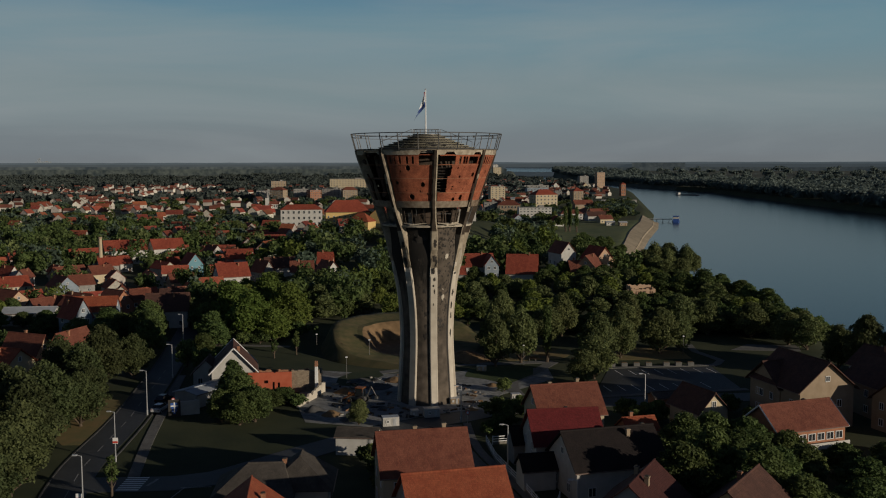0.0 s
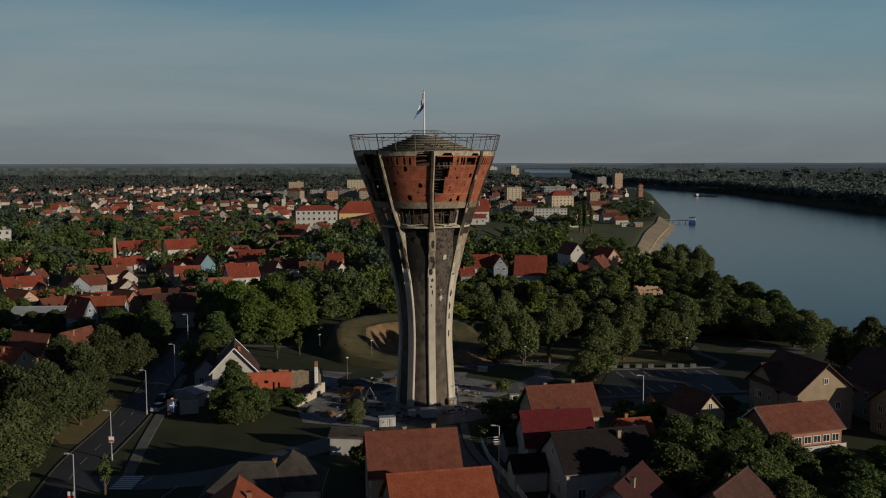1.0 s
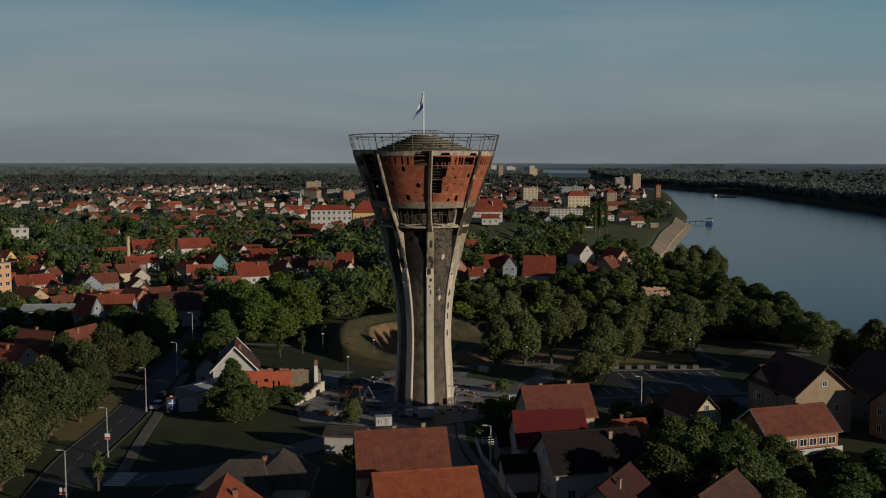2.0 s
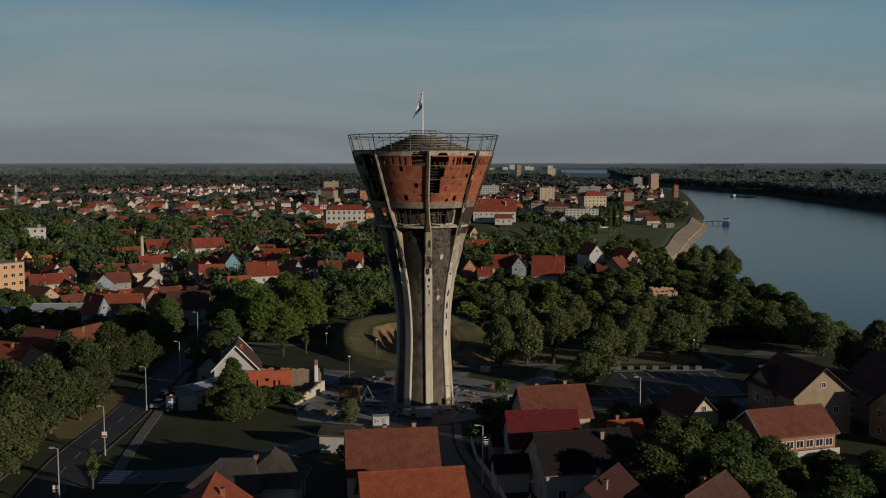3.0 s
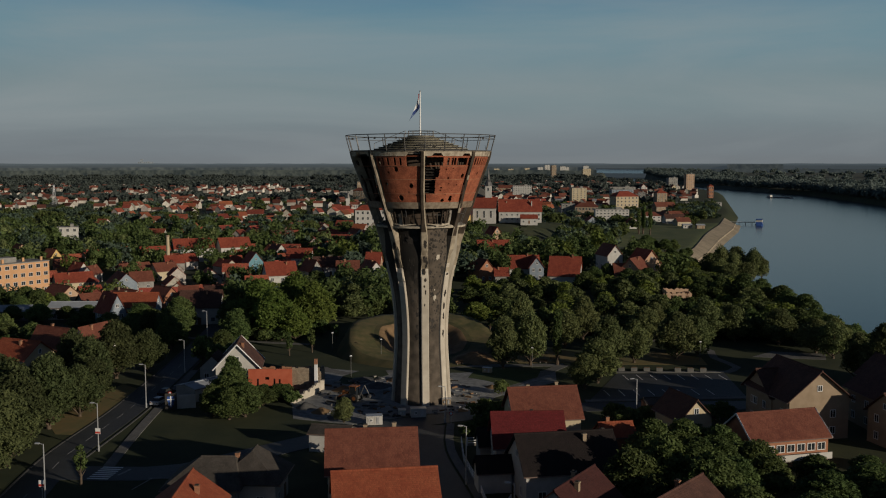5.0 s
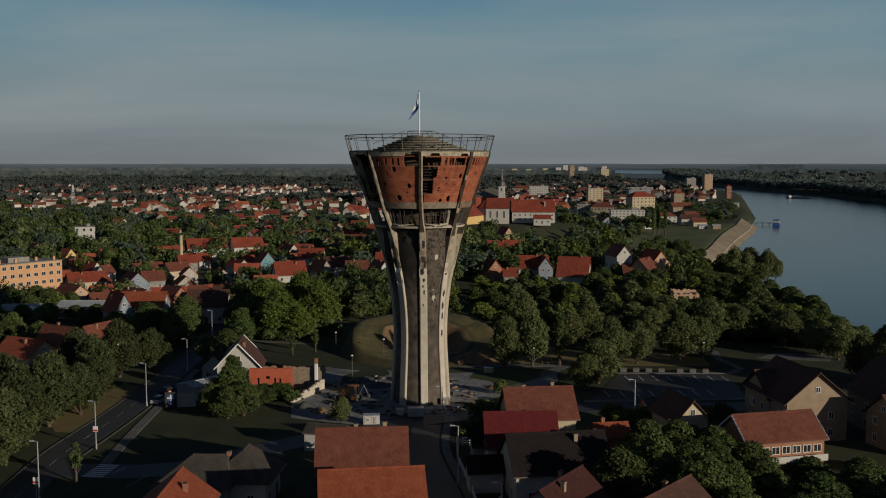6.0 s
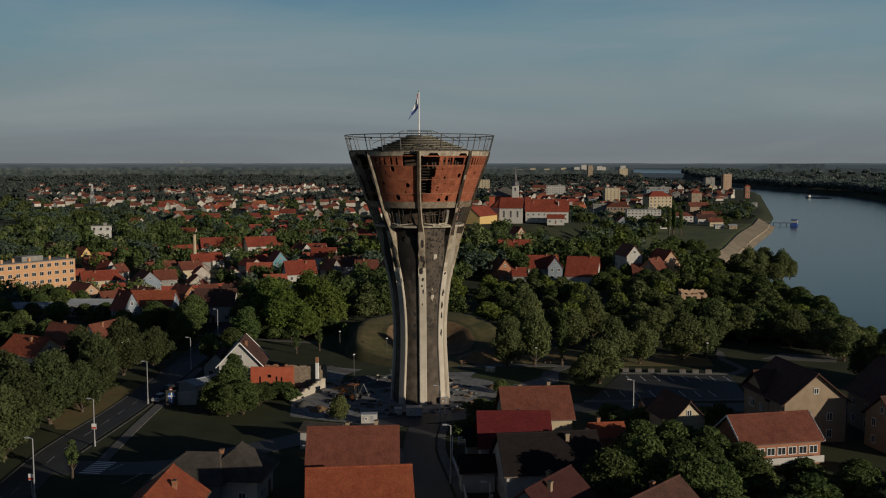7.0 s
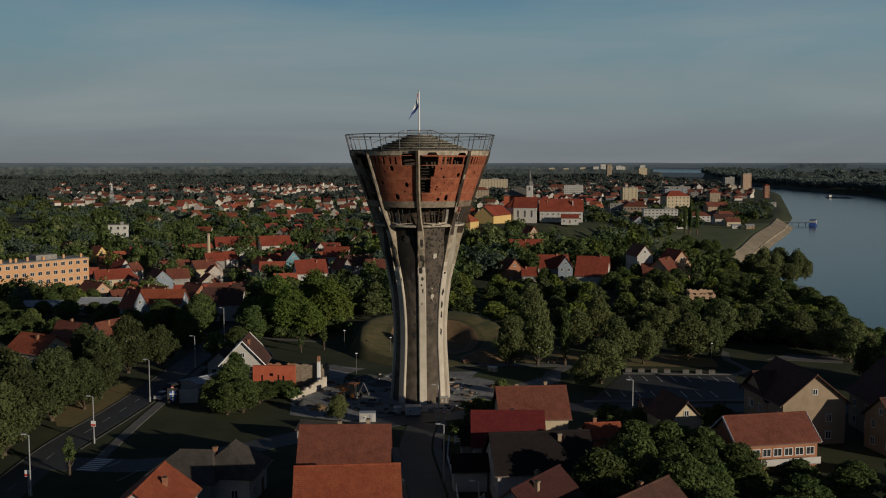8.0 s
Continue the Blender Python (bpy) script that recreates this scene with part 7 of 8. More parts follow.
def church(x, y, rz, L, W, h, spire, label):
    """A nave with a tower and a pointed spire."""
    ob = thing("church", pose(x, y, ground_z(x, y), 0, 0, rz), label, "church")
    part("nave", wall_body(L, W, h, h + W * 0.5), WALLS["white"], ob)
    part("roof", gable_roof(L, W, h, h + W * 0.5, 0.4), ROOFS["rust"], ob)
    box_part("bell_tower", (-L / 2 - 2.5, 0, spire * 0.3), (5, 5, spire * 0.6), WALLS["white"], ob, 0, 1, 0.1)
    bm = bmesh.new()
    put_rod(bm, (-L / 2 - 2.5, 0, spire * 0.6), (-L / 2 - 2.5, 0, spire), 3.4, 0.15, 8)
    part("spire", bm, M["steel"], ob)
    for s in (-1, 1):
        for i in range(4):
            window(ob, (i + 0.5) / 4 * L - L / 2, s * (W / 2 + 0.01), h * 0.55, 1.4, h * 0.5, 90 * s)
    return ob


church(-205, 1215, 10, 10, 6, 6, 23, "small white chapel with a pointed tower among roofs")


def convent():
    """A church with a polygonal apse, a long two-storey wing, a slated pavilion and a bell tower, on the hill above the river."""
    g = "buildings of the convent hill"
    wing = house(12.0, 642.0, 2, 28.0, 14.0, 6.6, 14.0, "white", "red", "long white convent wing under a steep red roof", None, 0.5, ((-9, -2.0), (6, -1.5)), 2, True, 7.0, "convent", g)
    for u, w, h in ((7.5, 0.7, 5.0), (13.6, 0.9, 3.4)):
        box_part("stepped_gable", (u, -3.4 if u < 10 else 0, 10.6 if u < 10 else 12.4), (w, 1.6, h), WALLS["white"], wing, 0, 0.8, 0.05)
    nave = house(-11.0, 641.0, -3, 15.0, 15.0, 10.4, 16.6, "white", "red", "white convent church with tall narrow windows and red roof", None, 0.4, (), 1, False, 5.3, "church", g)
    for u in (-4.5, 0.0, 4.5):
        window(nave, u, -7.51, 6.2, 1.3, 4.6, -90)
    bm = bmesh.new()
    put_rod(bm, (-8.0, 0, -1), (-8.0, 0, 10.4), 6.6, None, 8)
    part("apse", bm, WALLS["white"], nave)
    bm = bmesh.new()
    put_rod(bm, (-8.0, 0, 10.3), (-8.0, 0, 16.4), 7.2, 0.2, 8)
    part("apse_roof", bm, ROOFS["red"], nave)
    house(-17.5, 668.0, 0, 20.0, 19.0, 16.4, 22.2, "redwall", "slate", "square brick pavilion with a grey slated pyramid roof", (1, 1), 0.7, (), 1, True, 6.0, "pavilion", g)
    bell = thing("bell_tower", pose(-9.5, 653.0, 5.0), "white bell tower with a dark copper cupola and needle spire", "bell tower", g)
    box_part("shaft", (0, 0, 12.4), (4.2, 4.2, 24.8), WALLS["white"], bell, 0, 1, 0.1)
    for k in range(4):
        window(bell, 2.11 * math.cos(radians(90 * k)), 2.11 * math.sin(radians(90 * k)), 22.4, 1.3, 2.6, 90 * k)
    bm = bmesh.new()
    for z0, z1, r0, r1 in ((24.8, 25.3, 3.0, 3.0), (25.3, 27.4, 2.6, 2.0), (27.4, 28.8, 2.0, 1.0), (28.8, 30.4, 1.1, 1.2), (30.4, 36.8, 0.9, 0.06)):
        put_rod(bm, (0, 0, z0), (0, 0, z1), r0, r1, 10)
    part("spire", bm, M["steel"], bell, "dark copper spire")
    house(-31.5, 625.0, 69, 26.0, 13.6, 9.2, 14.8, "yellow", "red", "large yellow gabled house with a red roof on the hill", None, 0.3, ((6, 1.0),), 1, True, 2.0, "house", g, 0)
    house(-60.0, 646.0, 10, 29.0, 15.0, 10.0, 17.5, "yellow", "red", "long yellow school building with a hipped red roof", (1, 1), 0.5, ((-6, 0.5), (5, 0.5)), 3, True, 2.0, "school", g)
    house(-46.0, 592.0, -22, 14.0, 11.0, 6.2, 11.4, "yellow", "orange", "small sunlit yellow house with a hipped orange roof", (1, 1), 0.4, (), 1, True, 2.5, "house", g)
    house(18.0, 628.0, 2, 11.0, 6.0, 3.4, 5.6, "white", "red", "low white annex with a red roof before the convent wing", None, 0.3, (), 1, True, 6.0, "annex", g)


convent()
HOUSE_SPOTS.extend((-74 + 10 * i, y) for i in range(11) for y in (594, 606, 618, 632))

def mast(x, y, h, w, label):
    """A lattice mast with dishes."""
    ob = thing("lattice_mast", pose(x, y, ground_z(x, y)), label, "mast")
    for sx in (-1, 1):
        for sy in (-1, 1):
            rod_part("leg", (sx * w, sy * w, 0), (sx * w * 0.35, sy * w * 0.35, h), 0.2, M["galv"], ob, None, 5)
    for k in range(10):
        z0, z1 = h * k / 10, h * (k + 1) / 10
        a, b = w * (1 - 0.65 * k / 10), w * (1 - 0.65 * (k + 1) / 10)
        for s in (-1, 1):
            rod_part("brace", (-a, s * a, z0), (b, s * b, z1), 0.11, M["galv"], ob, None, 4)
            rod_part("brace", (s * a, -a, z0), (s * b, b, z1), 0.11, M["galv"], ob, None, 4)
    for k in range(4):
        rod_part("dish", (w * 0.4, -w * 0.5, h * (0.68 + 0.08 * k)), (w * 0.4, -w * 0.5 - 0.8, h * (0.68 + 0.08 * k)), 0.9, M["white"], ob, None, 12)
    return ob


mast(-652, 1310, 28, 2.2, "tall pale lattice radio mast above far roofs")
ob = thing("factory_chimney", pose(-172, 492, ground_z(-172, 492)), "slim cream factory chimney behind red roofs", "chimney")
rod_part("shaft", (0, 0, 0), (0, 0, 18), 1.1, WALLS["cream"], ob, 0.8, 14)
rod_part("crown", (0, 0, 17.4), (0, 0, 18.2), 1.0, WALLS["tan"], ob, None, 14)

# ---------------------------------------------------------------- far houses
def far_house(m, seed_):
    return copy_thing(FAR_HOUSES[seed_ % len(FAR_HOUSES)], m)


FAR_HOUSES = []
for i, (L, W, e, r) in enumerate(((12, 9, 4.2, 8.0), (15, 9, 4.8, 8.6), (10, 8.5, 5.6, 9.4), (18, 10, 4.4, 8.6), (9, 8, 3.6, 7.2))):
    FAR_HOUSES.append(house(-260 + 22 * i, 700 + 13 * i, 20 * i, L, W, e, r, "mixed", "mixed", "pale town house with a red tiled roof", None, 0.4, ((1.5, 0.8),), 1, True, None, "house", "far town houses", 0, "house", False, True))
rng = random.Random(77)
spots = [(-320, 692)]


def scatter(n, x0, x1, y0, y1, gap=17):
    tries = 0
    got = 0
    while got < n and tries < 6000:
        tries += 1
        y = y0 + (y1 - y0) * rng.random()
        k = (y - 0) / y1
        x = rng.uniform(x0, x1) * k
        if x > on_line(SHORE, y) - 45 or any((x - a) ** 2 + (y - b) ** 2 < gap * gap for a, b in spots):
            continue
        spots.append((x, y))
        far_house(pose(x, y, ground_z(x, y), 0, 0, rng.choice((0, 90)) + rng.uniform(-25, 45)) @ Matrix.Diagonal((0.95, 0.95, 1.0, 1)), rng.randrange(5))
        got += 1


scatter(80, -560, -60, 760, 1250, 18)
scatter(26, -60, 170, 1150, 1500, 24)
scatter(26, -230, -75, 560, 800, 20)
got = 0
while got < 55:
    x, y = rng.uniform(-235, -55), rng.uniform(300, 560)
    if x > -70 - 0.12 * (y - 300) or any((x - a) ** 2 + (y - b) ** 2 < 12.0 ** 2 for a, b in HOUSE_SPOTS):
        got += 0.02
        continue
    HOUSE_SPOTS.append((x, y))
    got += 1
    far_house(pose(x, y, ground_z(x, y), 0, 0, rng.choice((30, 120)) + rng.uniform(-20, 20)) @ Matrix.Diagonal((0.8, 0.85, 0.85, 1)), rng.randrange(5))


def far_roofs(name, n, x0, x1, y0, y1, gap, seed_, label):
    """Many far houses as one mesh, each with its walls and two roof slopes."""
    r = random.Random(seed_)
    verts, faces, which = [], [], []
    tries = 0
    while n > 0 and tries < 9000:
        tries += 1
        y = r.uniform(y0, y1)
        x = r.uniform(x0, x1) * y / y1
        if x > on_line(SHORE, y) - 60 or any((x - a) ** 2 + (y - b) ** 2 < gap * gap for a, b in spots):
            continue
        if noise.noise((x * 0.004, y * 0.004, 3)) < -0.12:
            continue
        spots.append((x, y))
        n -= 1
        L, W, e, t, a = r.uniform(4, 7), r.uniform(3.2, 4.6), r.uniform(3.2, 6), r.uniform(2.2, 3.8), radians(r.choice((0, 90)) + r.uniform(-30, 40))
        z, i = ground_z(x, y), len(verts)
        for px, py, pz in ((-L, -W, -1), (L, -W, -1), (L, W, -1), (-L, W, -1), (-L, -W, e), (L, -W, e), (L, W, e), (-L, W, e), (-L, 0, e + t), (L, 0, e + t), (-L - 0.4, -W - 0.5, e - 0.3), (L + 0.4, -W - 0.5, e - 0.3), (L + 0.4, W + 0.5, e - 0.3), (-L - 0.4, W + 0.5, e - 0.3), (-L - 0.4, 0, e + t + 0.15), (L + 0.4, 0, e + t + 0.15)):
            verts.append((x + px * math.cos(a) - py * math.sin(a), y + px * math.sin(a) + py * math.cos(a), z + pz))
        faces += [tuple(i + k for k in f) for f in ((0, 1, 5, 4), (1, 2, 6, 9, 5), (2, 3, 7, 6), (3, 0, 4, 8, 7), (10, 11, 15, 14), (12, 13, 14, 15))]
        which += [0, 0, 0, 0, 1, 1]
    me = bpy.data.meshes.new(name)
    me.from_pydata(verts, [], faces)
    me.materials.append(M["farwall"])
    me.materials.append(M["farroof"])
    me.polygons.foreach_set("material_index", which)
    me.update()
    return tagged(mesh_part(name, me, None), label, "houses", "", "stuff")


M["farwall"] = mat("far walls", (0.25, 0.23, 0.2), (0.6, 0.555, 0.48), 0.06, 0.9, 0, 0, None, 0, 0, 0.35)
M["farroof"] = mat("far roofs", (0.1, 0.036, 0.026), (0.22, 0.072, 0.044), 0.06, 0.9, 0, 0, None, 0, 0, 0.4)
far_roofs("far_houses", 380, -1350, 0, 1080, 2350, 22, 8, "pale far houses with red roofs at the edge of the plain")
far_roofs("far_houses", 260, -80, 560, 1300, 2900, 24, 9, "pale far houses with red roofs along the river")

# ---------------------------------------------------------------- trees by the road and in the park
for x, y, h, r in ((-67.5, 191, 12.5, 5.0), (-63.5, 198, 9.5, 4.0), (-73, 184, 11, 4.6), (-66.5, 177, 11, 4.6), (-62.5, 170, 8.5, 3.8), (-70, 168, 9.5, 4.4), (-62, 124, 12, 5.4), (-66, 133, 13, 5.6), (-61, 141, 12.5, 5.2), (-69, 149, 13.5, 5.6), (-62.5, 153, 12, 5.0), (-67, 160, 11, 4.8), (-59, 133.5, 11.5, 4.8), (-64.5, 145, 13, 5.2), (-57.8, 126, 10.5, 4.4), (-61, 161, 9, 4.0), (-57, 116, 11, 4.6), (-76, 160, 9, 4.2)):
    tree("big", x, y, h, r)
for x, y, h, r in ((-35.2, 166.5, 8.0, 4.6), (-31.8, 163.5, 6.4, 3.6), (-37.6, 163.5, 5.6, 3.0), (-34, 161.5, 5.6, 3.4), (-38.5, 177.5, 8.2, 2.7), (-31, 170, 4.2, 3.2), (-29, 176, 3.2, 2.8)):
    tree("broad", x, y, h, r)
for x, y, h, r in ((-56, 238, 8, 4.4), (-53.5, 229, 7, 3.8), (-67.5, 222, 8, 4.2), (-70.5, 231, 9, 4.6), (-73, 241, 8, 4.4), (-60.5, 249, 8.5, 4.4), (-78, 236, 8, 4.6), (-76, 251, 9, 4.6), (-63, 258, 8.5, 4.6), (-80, 226, 7, 4.0), (-84, 244, 8, 4.6), (-88, 234, 7, 4.2), (-54.5, 221, 5.5, 3.2), (-122, 264, 5, 3.4), (-115, 265, 4.6, 3.4), (-109, 266, 5, 3.4), (-104, 271, 4.6, 3.2), (-128, 259, 5, 3.6), (-136, 258, 5, 3.6), (42, 353, 6, 4.0), (47, 356, 6.5, 4.0), (53, 343, 6, 4.2), (60, 344, 6, 4.2), (38, 341, 6, 4.0), (24, 339, 5, 3.6), (14, 356, 6, 4.0)):
    tree("broad", x, y, h, r)
for x, y, h, r in ((-147, 285, 9, 4.8), (-140, 288.5, 9.6, 5.0), (-133.5, 284, 8.8, 4.6), (-128, 288, 7.6, 4.0), (-153, 290, 8, 4.6), (-137, 279, 7, 4.2), (-145, 277, 7, 4.2)):
    tree("broad", x, y, h, r)
for x, y, h, r in ((-47, 240, 12.5, 5.6), (-39, 250, 13.5, 5.6), (-54, 251, 14, 5.6), (-46, 260, 14.5, 6.0), (-41, 238, 8.5, 4.0)):
    tree("bright", x, y, h, r * 1.12)
for x, y, h, r in ((12.6, 208, 11.4, 3.9), (18.6, 212, 12.0, 4.2), (12.6, 224, 9, 3.6), (16.2, 243, 12.2, 3.8), (32.2, 196, 9.0, 5.0), (29.4, 190.5, 7.0, 3.6), (35.6, 210, 11.4, 4.7), (42, 217, 9.6, 3.8), (47, 242, 9, 4.9), (32, 245, 11, 4.4), (52, 222, 10.8, 5.4), (57.5, 226, 9.0, 4.2), (62, 244, 11, 4.8), (50, 246, 9.5, 4.2), (27, 233, 9.5, 4.6), (86, 232, 8, 5), (88, 226, 8.5, 4.6), (80, 242, 9, 5.0), (92, 238, 7.4, 4.6), (70, 246, 9, 4.4), (24.6, 213, 12.5, 1.15)):
    tree("grey" if r > 1.5 else "poplar", x, y, h, r)
tree("grey", -13.6, 161.4, 4.4, 2.2)
for x, y in ((-44, 126), (-37.5, 218), (-33, 222), (33.5, 222), (-30, 236), (28, 252), (44, 254), (8, 252), (-25.5, 262)):
    tree("young", x, y, rng.uniform(4, 6), rng.uniform(0.8, 1.15))
for x, y, h, r in ((31, 119, 12, 5.2), (36, 123, 12.5, 5.4), (40.5, 127.5, 11, 5.2), (35, 129.5, 10, 4.8), (41, 119, 12, 5.4), (45, 124, 9, 4.8), (50, 128, 8, 4.6), (45, 134, 8.5, 4.4), (39, 117, 9, 4.8), (56, 122, 8, 5), (63, 128, 7, 4.6), (70, 126, 7, 4.6), (36, 138, 10, 4.6), (41, 141, 9.6, 4.6), (46, 140, 9, 4.4), (50, 135, 8, 4.4), (38, 146, 7, 3.6), (44, 148, 6, 3.2), (58, 134, 6, 3.8), (44, 113, 9, 5), (52, 113, 8, 5), (66, 137, 5, 3.6), (74, 140, 5.5, 3.4)):
    tree("broad", x, y, h * 0.78, r * 0.86)
for x, y, h, r in ((35, 160, 4.2, 3.0), (38, 163, 3.8, 2.6), (33, 165.5, 3.6, 2.6), (10.5, 167, 3.4, 3.0), (13, 165, 3.6, 2.8), (15, 169.6, 3.2, 2.4), (11, 158, 3.4, 2.6), (8.6, 155, 2.6, 2.0), (48, 165, 3.6, 2.6), (52, 169, 3.4, 2.6), (54, 161, 3.2, 2.4), (-26, 174, 2.4, 2.2), (-33, 179.5, 2.2, 2.4), (-29, 181, 2.0, 2.0), (-50.5, 205, 5, 3), (-46, 203, 6, 3.4), (-55, 208.5, 6.5, 3.0), (-7.5, 128, 3.0, 2.4), (-8.6, 134, 3, 2.2), (-10, 139, 3.4, 2.6), (13, 185, 2.8, 1.8), (-3.5, 132.5, 2.6, 2), (-52, 238, 3.5, 3), (-48, 236, 3.2, 3), (-44, 236, 3.6, 3), (-40, 240, 3.8, 3.2), (-36, 246, 4, 3.4), (-55, 243, 4, 3.2), (-58, 249, 4.5, 3.4)):
    tree("shrub", x, y, h, r)
# a thick belt of trees behind the park, and the wooded river bank
for i in range(120):
    y = rng.uniform(260, 335)
    x = rng.uniform(-72, 74)
    if -34 < x < 20 and y < 268:
        continue
    if x > 8 and (y > 300 or (56 < x < 72 and y < 290)):
        continue
    tree(rng.choice(("belt", "belt", "hedge")), x, y, rng.uniform(5.5, 8.5) if x > 0 else rng.uniform(7, 10), rng.uniform(3.6, 5.0))
for i in range(46):
    tree(rng.choice(("hedge", "belt")), rng.uniform(4, 84), rng.uniform(300, 330), rng.uniform(6.5, 9.5), rng.uniform(3.2, 4.6))
for i in range(34):
    x = 22 + i * 2.6
    tree(rng.choice(("hedge", "belt")), x, rng.uniform(248, 259), rng.uniform(5.5, 8.5), rng.uniform(3.6, 4.8))
for i in range(58):
    y = rng.uniform(250, 300)
    x = rng.uniform(66, 90)
    if x < 76 and y > 270:
        continue
    tree(rng.choice(("belt", "belt", "hedge")), x, y, rng.uniform(5.5, 8.5), rng.uniform(3.6, 4.8))
# the edge of the wood above the river, tree by tree
for x, y, h, r in ((83, 297, 9.6, 5.0), (88.5, 297, 7.8, 4.6), (93, 291, 7.2, 4.6), (95, 274, 8.2, 4.4), (91.5, 279, 7.4, 4.4), (96, 266, 5.6, 4.0), (93, 258, 5.2, 4.0), (92.5, 242, 7.6, 4.6), (96.5, 243, 6.0, 3.6), (87, 246, 7.4, 4.6), (77, 299, 8.0, 4.8), (71, 301, 7.4, 4.6)):
    tree("broad", x, y, h, r)
for x, y, h, r in ((88.5, 195, 13.4, 4.6), (94, 192, 12.2, 4.6), (99, 197, 12.6, 4.8), (86, 203, 9.5, 4.0), (92, 205, 10.5, 4.4)):
    tree("big", x, y, h, r)
for x, y, h, r in ((57.5, 286, 4.8, 3.2), (61.5, 286.5, 4.3, 2.8), (65.5, 286, 4.2, 2.8), (69.5, 287, 4.6, 3.0), (60.5, 281, 4.2, 3.4), (65.5, 280, 4.0, 3.4), (71, 281, 4.6, 3.4)):
    tree("shrub", x, y, h, r)
# scrub down the bank to the water
for i in range(80):
    y = rng.uniform(308, 525)
    x = rng.uniform(72, 8 + 0.235 * y)
    tree("belt", x, y, rng.uniform(5.0, 8.0), rng.uniform(4.0, 5.4))
for x, y, h, r in ((119, 546, 13.0, 6.5), (127, 556, 15.4, 7.2), (135, 557, 15.8, 7.2), (143, 549, 14.6, 6.8), (122, 536, 11.0, 6.2), (131, 540, 13.4, 6.8), (141, 537, 12.6, 6.4), (146, 541, 11.4, 5.0), (126, 526, 9.5, 6.0), (135, 526, 10.0, 6.0)):
    tree("willow", x, y, h, r, -18.0)
for x, y, h, r in ((90, 566, 7, 4.4), (96, 560, 7.5, 4.6), (102, 568, 7, 4.2), (106, 560, 6.5, 4.4), (85, 556, 8, 5.0), (111, 572, 5.5, 3.6), (98, 549, 7.5, 5.0), (110, 549, 7.5, 5.0)):
    tree("broad", x, y, h, r)
for i in range(50):
    y = rng.uniform(212, 262)
    x = rng.uniform(-150, -66)
    if all((x - h.location.x) ** 2 + (y - h.location.y) ** 2 > 70 for h in scene.objects if h.type == "EMPTY" and h.name.startswith("house")) and abs(x - on_line([(q, p) for p, q in ROAD_A], y)) > 7:
        tree(rng.choice(("belt", "belt", "hedge")), x, y, rng.uniform(5, 8), rng.uniform(3.4, 4.6))
for x, y, h in ((108, 802, 21), (112, 806, 23), (117, 800, 20.5)):
    tree("poplar", x, y, h, h * 0.1)

groves()

# ---------------------------------------------------------------- woods
W1, W2, W3 = [], [], []
rng = random.Random(5)


def free(x, y):
    if abs(x + 0.463 * y) < 11 and 570 < y < 705:
        return False
    if 470 < y < 930 and x > on_line(SHORE, y) - 85 + 0.03 * (y - 470):
        return False
    if any(abs(x - a) < 7 and (-22 if a > 0 and b < 430 else -15) < y - b < 8 for a, b in HOUSE_SPOTS):
        return False
    if y > 1040 and any(-42 < y - b < 6 and abs(x - a - (y - b) * a / b) < 8 for a, b in spots):
        return False
    return x < on_line(SHORE, y) - 30 and all((x - a) ** 2 + (y - b) ** 2 > 150 for a, b in spots)


for _ in range(1050):
    y = rng.uniform(270, 640)
    x = rng.uniform(-0.62, 0.2) * y
    if x > -20 and y < 345 or x < -50 and y < 480 and rng.random() < 0.66:
        continue
    if free(x, y) and noise.noise((x * 0.016, y * 0.016, 2)) > -0.2:
        W1.append((x, y, rng.uniform(6, 14), rng.uniform(3.6, 6.5)))
for _ in range(1500):
    y = rng.uniform(620, 1500)
    x = rng.uniform(-0.68, 0.24) * y
    if free(x, y) and (noise.noise((x * 0.006, y * 0.006, 7)) > -0.05 or rng.random() < 0.3):
        W2.append((x, y, rng.uniform(6.5, 10.5) * (1 if y < 900 else 0.85), rng.uniform(5, 7.5)))
for _ in range(3000):
    y = 1400 + 2300 * rng.random() ** 1.2
    x = rng.uniform(-0.78, 0.16) * y
    if y < 2250 and (x < 0 and rng.random() < 0.3 or any(-60 < y - b < 10 and abs(x - a - (y - b) * a / b) < 11 for a, b in spots)):
        continue
    if x < on_line(SHORE, y) - 50 and noise.noise((x * 0.0025, y * 0.0025, 9)) > -0.2:
        W3.append((x, y, rng.uniform(7, 11), rng.uniform(9, 18)))
for _ in range(330):
    y = rng.uniform(480, 800)
    x = -0.2 * y - rng.uniform(0, 0.36) * y
    if free(x, y):
        W1.append((x, y, rng.uniform(6, 17), rng.uniform(4, 7.5)))
for i, (key, text) in enumerate((("leaf_a", "dense green garden trees between the houses"), ("leaf_c", "paler grey-green garden trees between the houses"), ("leaf_e", "dull dark green garden trees between the houses"), ("leaf_b", "fresh bright green garden trees between the houses"))):
    woods("town_trees", [w for k, w in enumerate(W1) if (0, 1, 2, 0, 0, 3 if w[1] < 480 else 2, 0, 0)[k % 8] == i], M[key], text, 350, 0.66, 1 + 7 * i)
W5 = []
for _ in range(110):
    y = rng.uniform(990, 1240)
    x = rng.uniform(166 + (y - 992) * 0.17, on_line(SHORE, y) - 34)
    W5.append((x, y, rng.uniform(8, 13), rng.uniform(4.5, 6.5)))
woods("town_trees", (W2 + W5)[::2], M["leaf_e"], "dull green trees among the far houses", 210, 0.92, 2)
woods("town_trees", (W2 + W5)[1::2], M["leaf_a"], "dark green trees among the far houses", 210, 0.92, 12)
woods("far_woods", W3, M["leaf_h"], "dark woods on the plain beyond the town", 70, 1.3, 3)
W4 = []
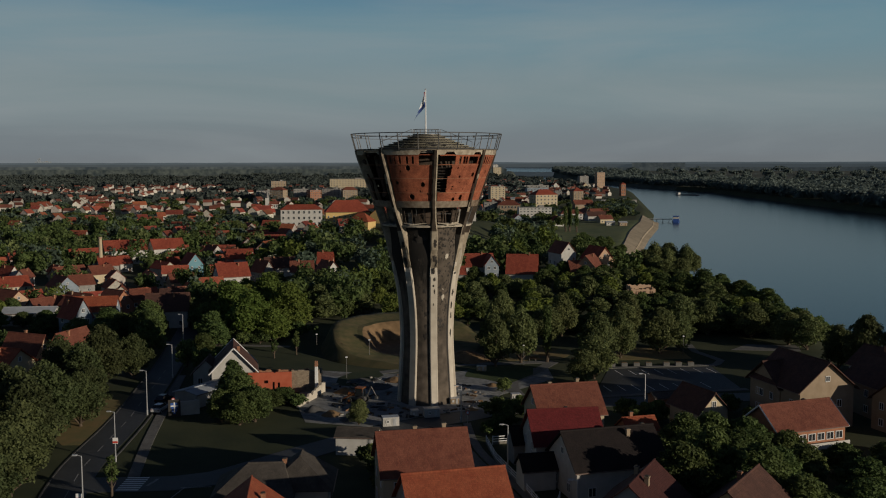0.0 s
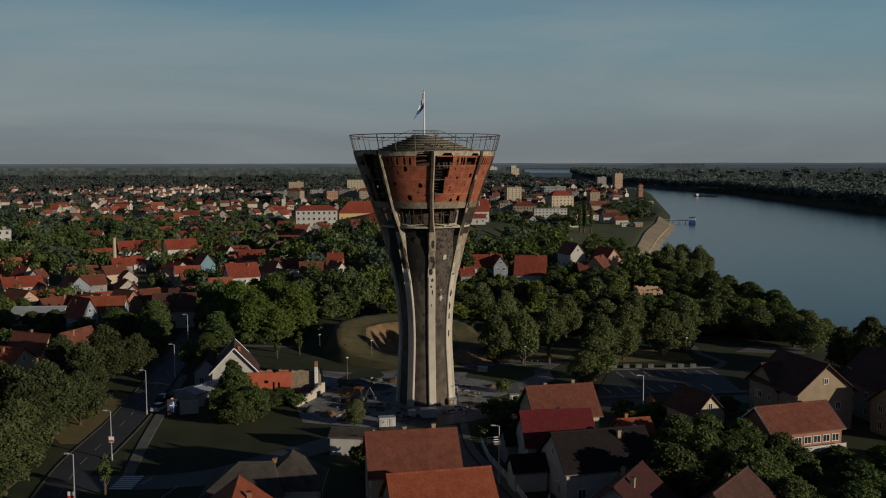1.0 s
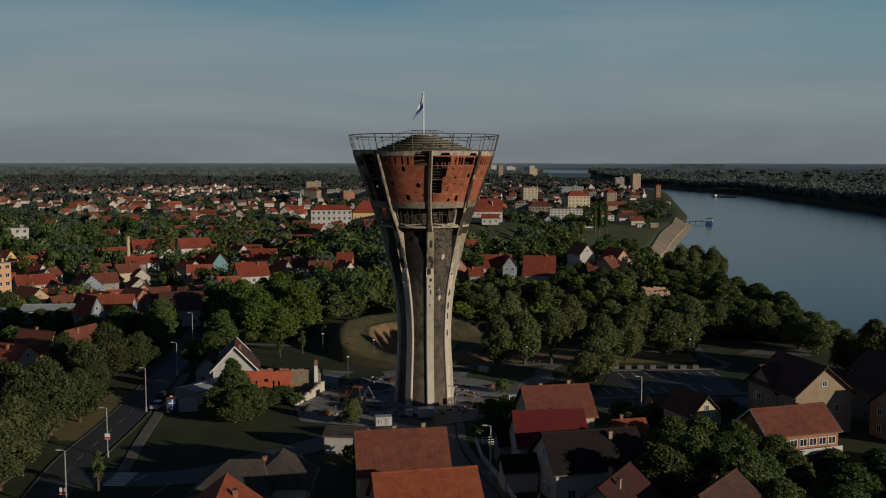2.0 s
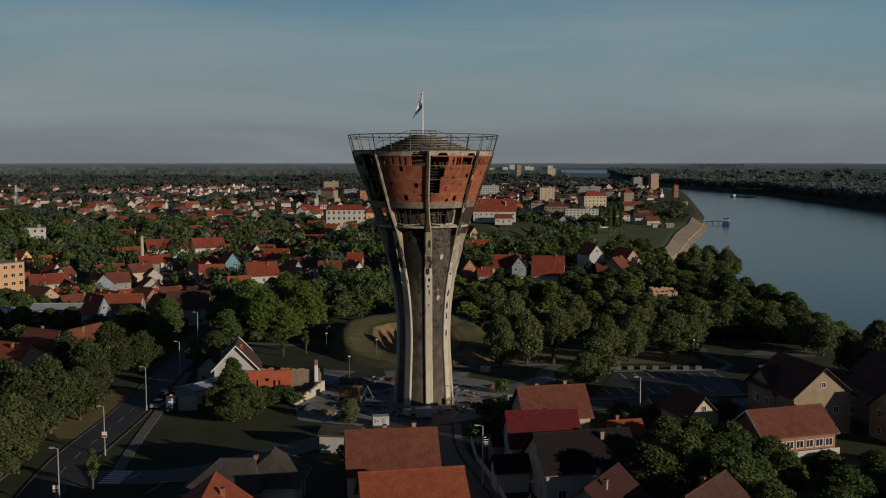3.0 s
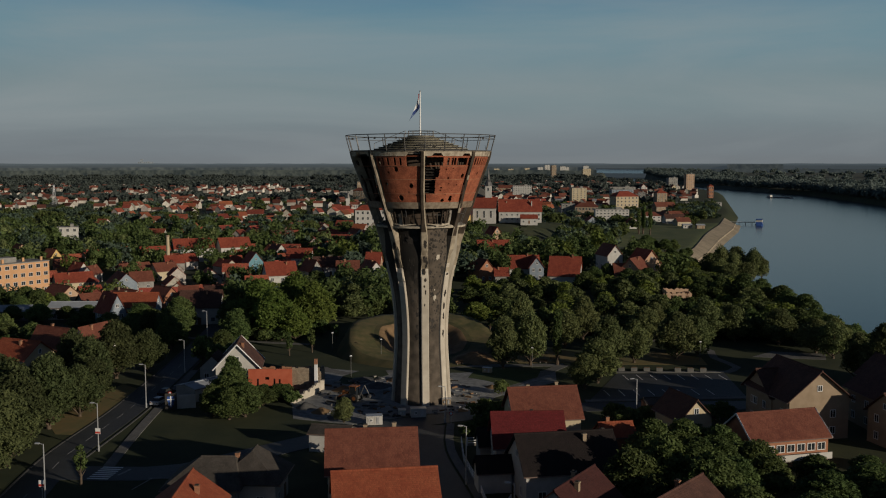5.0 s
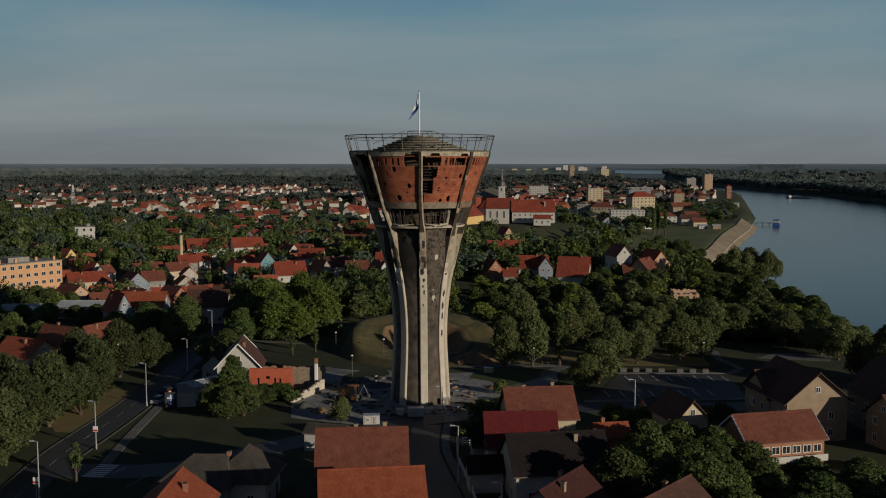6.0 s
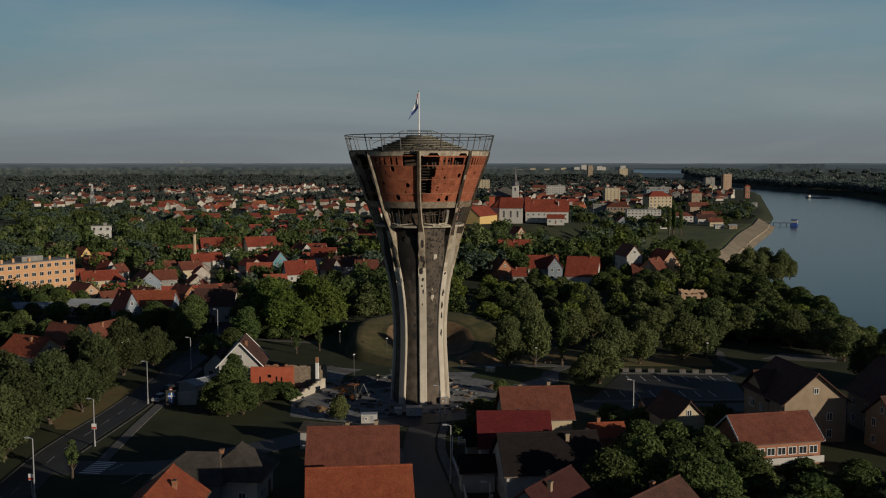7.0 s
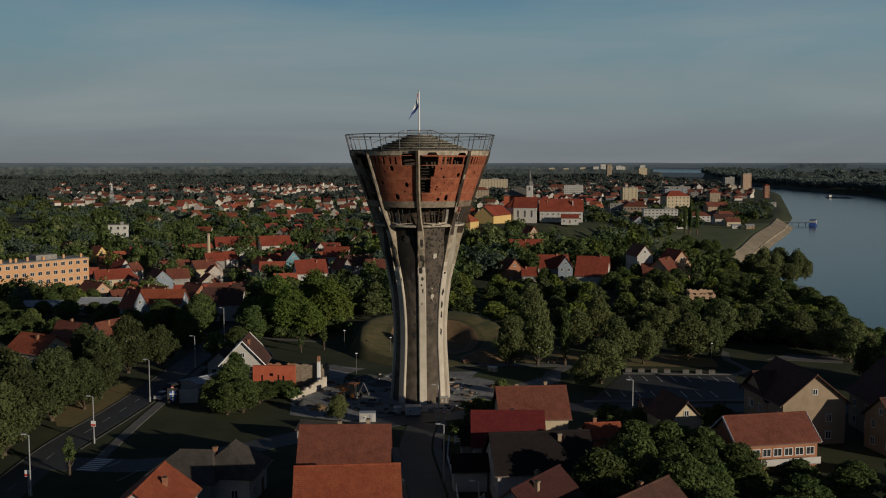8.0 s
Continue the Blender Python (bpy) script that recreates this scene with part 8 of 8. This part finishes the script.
for i in range(1100):
    y = rng.uniform(1150, 4300)
    f = on_line(FAR_SHORE, y)
    x = f + 14 + abs(rng.gauss(0, 1)) * 120 if i % 3 == 0 else f + rng.uniform(6, 50)
    W4.append((x, y, rng.uniform(17, 22), rng.uniform(10, 15)))
for i in range(500):
    y = rng.uniform(1000, 4300)
    W4.append((on_line(FAR_SHORE, y) + rng.uniform(100, 1800) * y / 3000, y, rng.uniform(12, 20), rng.uniform(12, 22)))
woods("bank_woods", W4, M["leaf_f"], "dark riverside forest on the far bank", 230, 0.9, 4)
# unseen trees and houses, added outside the view to keep low sun off gardens
for i in range(26):
    x = -10 + i * 8.4
    tree("belt", x, 37 + 2 * math.sin(i * 2.1), 29.0 + 1.2 * math.sin(i * 1.7), 9)
for i in range(14):
    tree("belt", 82 + i * 5.0 + 3 * math.sin(i * 2.7), 103 + i * 5.2, 13.0 + math.sin(i), 5.8)
for i, (x, y) in enumerate(((14, 84), (32, 86), (-6, 84), (-26, 82))):
    house(x, y, 12 + 15 * i, 12, 9, 5.4, 9.2, "cream", "rust", "unseen plastered house with a red roof, added for shade", None, 0.5, (), 1, True, None, "house", N_H)

# ---------------------------------------------------------------- boats on the river
def boat(x, y, rz, L, W, label, kind):
    ob = thing(kind, pose(x, y, WATER, 0, 0, rz), label, "boat", "boats on the river")
    bm = bmesh.new()
    n = 12
    rings = []
    for i in range(n + 1):
        u = i / n
        w = W / 2 * min(1, 3.2 * (1 - u) ** 0.8) * min(1, 0.75 + 2 * u)
        px = -L / 2 + L * u
        rings.append([bm.verts.new((px, s * w * k, zz)) for s, k, zz in ((-1, 0.8, -0.6), (-1, 1, 1.4), (1, 1, 1.4), (1, 0.8, -0.6))])
    for a, b in zip(rings, rings[1:]):
        for k in range(4):
            bm.faces.new((a[k], a[(k + 1) % 4], b[(k + 1) % 4], b[k]))
    bm.faces.new(rings[0])
    bmesh.ops.remove_doubles(bm, verts=bm.verts[:], dist=0.01)
    bmesh.ops.recalc_face_normals(bm, faces=bm.faces[:])
    part("hull", bm, M["boatblue"] if kind == "moored_boat" else M["galv"], ob)
    if kind == "moored_boat":
        for k, (lz, ll) in enumerate(((2.6, 0.8), (5.0, 0.66))):
            dk = box_part("deck_house", (-L * 0.04, 0, lz), (L * ll, W * 0.8, 2.3), WALLS["white"] if k else M["boatblue"], ob, 0, 0.97, 0.1)
            for i in range(8):
                window(ob, -L * ll / 2 + (i + 0.7) * L * ll / 9, -W * 0.4 - 0.02, lz + 0.2, 1.4, 1.0, -90)
        box_part("roof", (-L * 0.04, 0, 6.3), (L * 0.7, W * 0.86, 0.25), M["boatblue"], ob)
    else:
        box_part("cargo_hatch", (L * 0.08, 0, 1.9), (L * 0.68, W * 0.7, 1.0), M["steel"], ob, 0, 0.94, 0.1)
        box_part("wheelhouse", (-L * 0.4, 0, 3.2), (L * 0.1, W * 0.7, 4.0), WALLS["white"], ob, 0, 0.9, 0.1)
    return ob


boat(260, 1040, 75, 24, 8, "blue and white moored passenger boat at the landing stage", "moored_boat")
boat(490, 1870, -52, 58, 10, "long low cargo barge under way on the river", "cargo_barge")
jetty = thing("landing_stage", pose(244, 1046, WATER), "narrow steel gangway from the quay to the boat", "landing stage")
box_part("deck", (0, 0, 2.6), (26, 2.2, 0.4), M["steel"], jetty, -8)
for s in (-1, 1):
    box_part("rail", (0, s * 1.0, 3.5), (26, 0.1, 0.1), M["galv"], jetty, -8)
for i in range(4):
    rod_part("pile", (-10 + i * 6.5, 1.4 - i * 0.9, -2), (-10 + i * 6.5, 1.4 - i * 0.9, 2.6), 0.3, M["steel"], jetty)
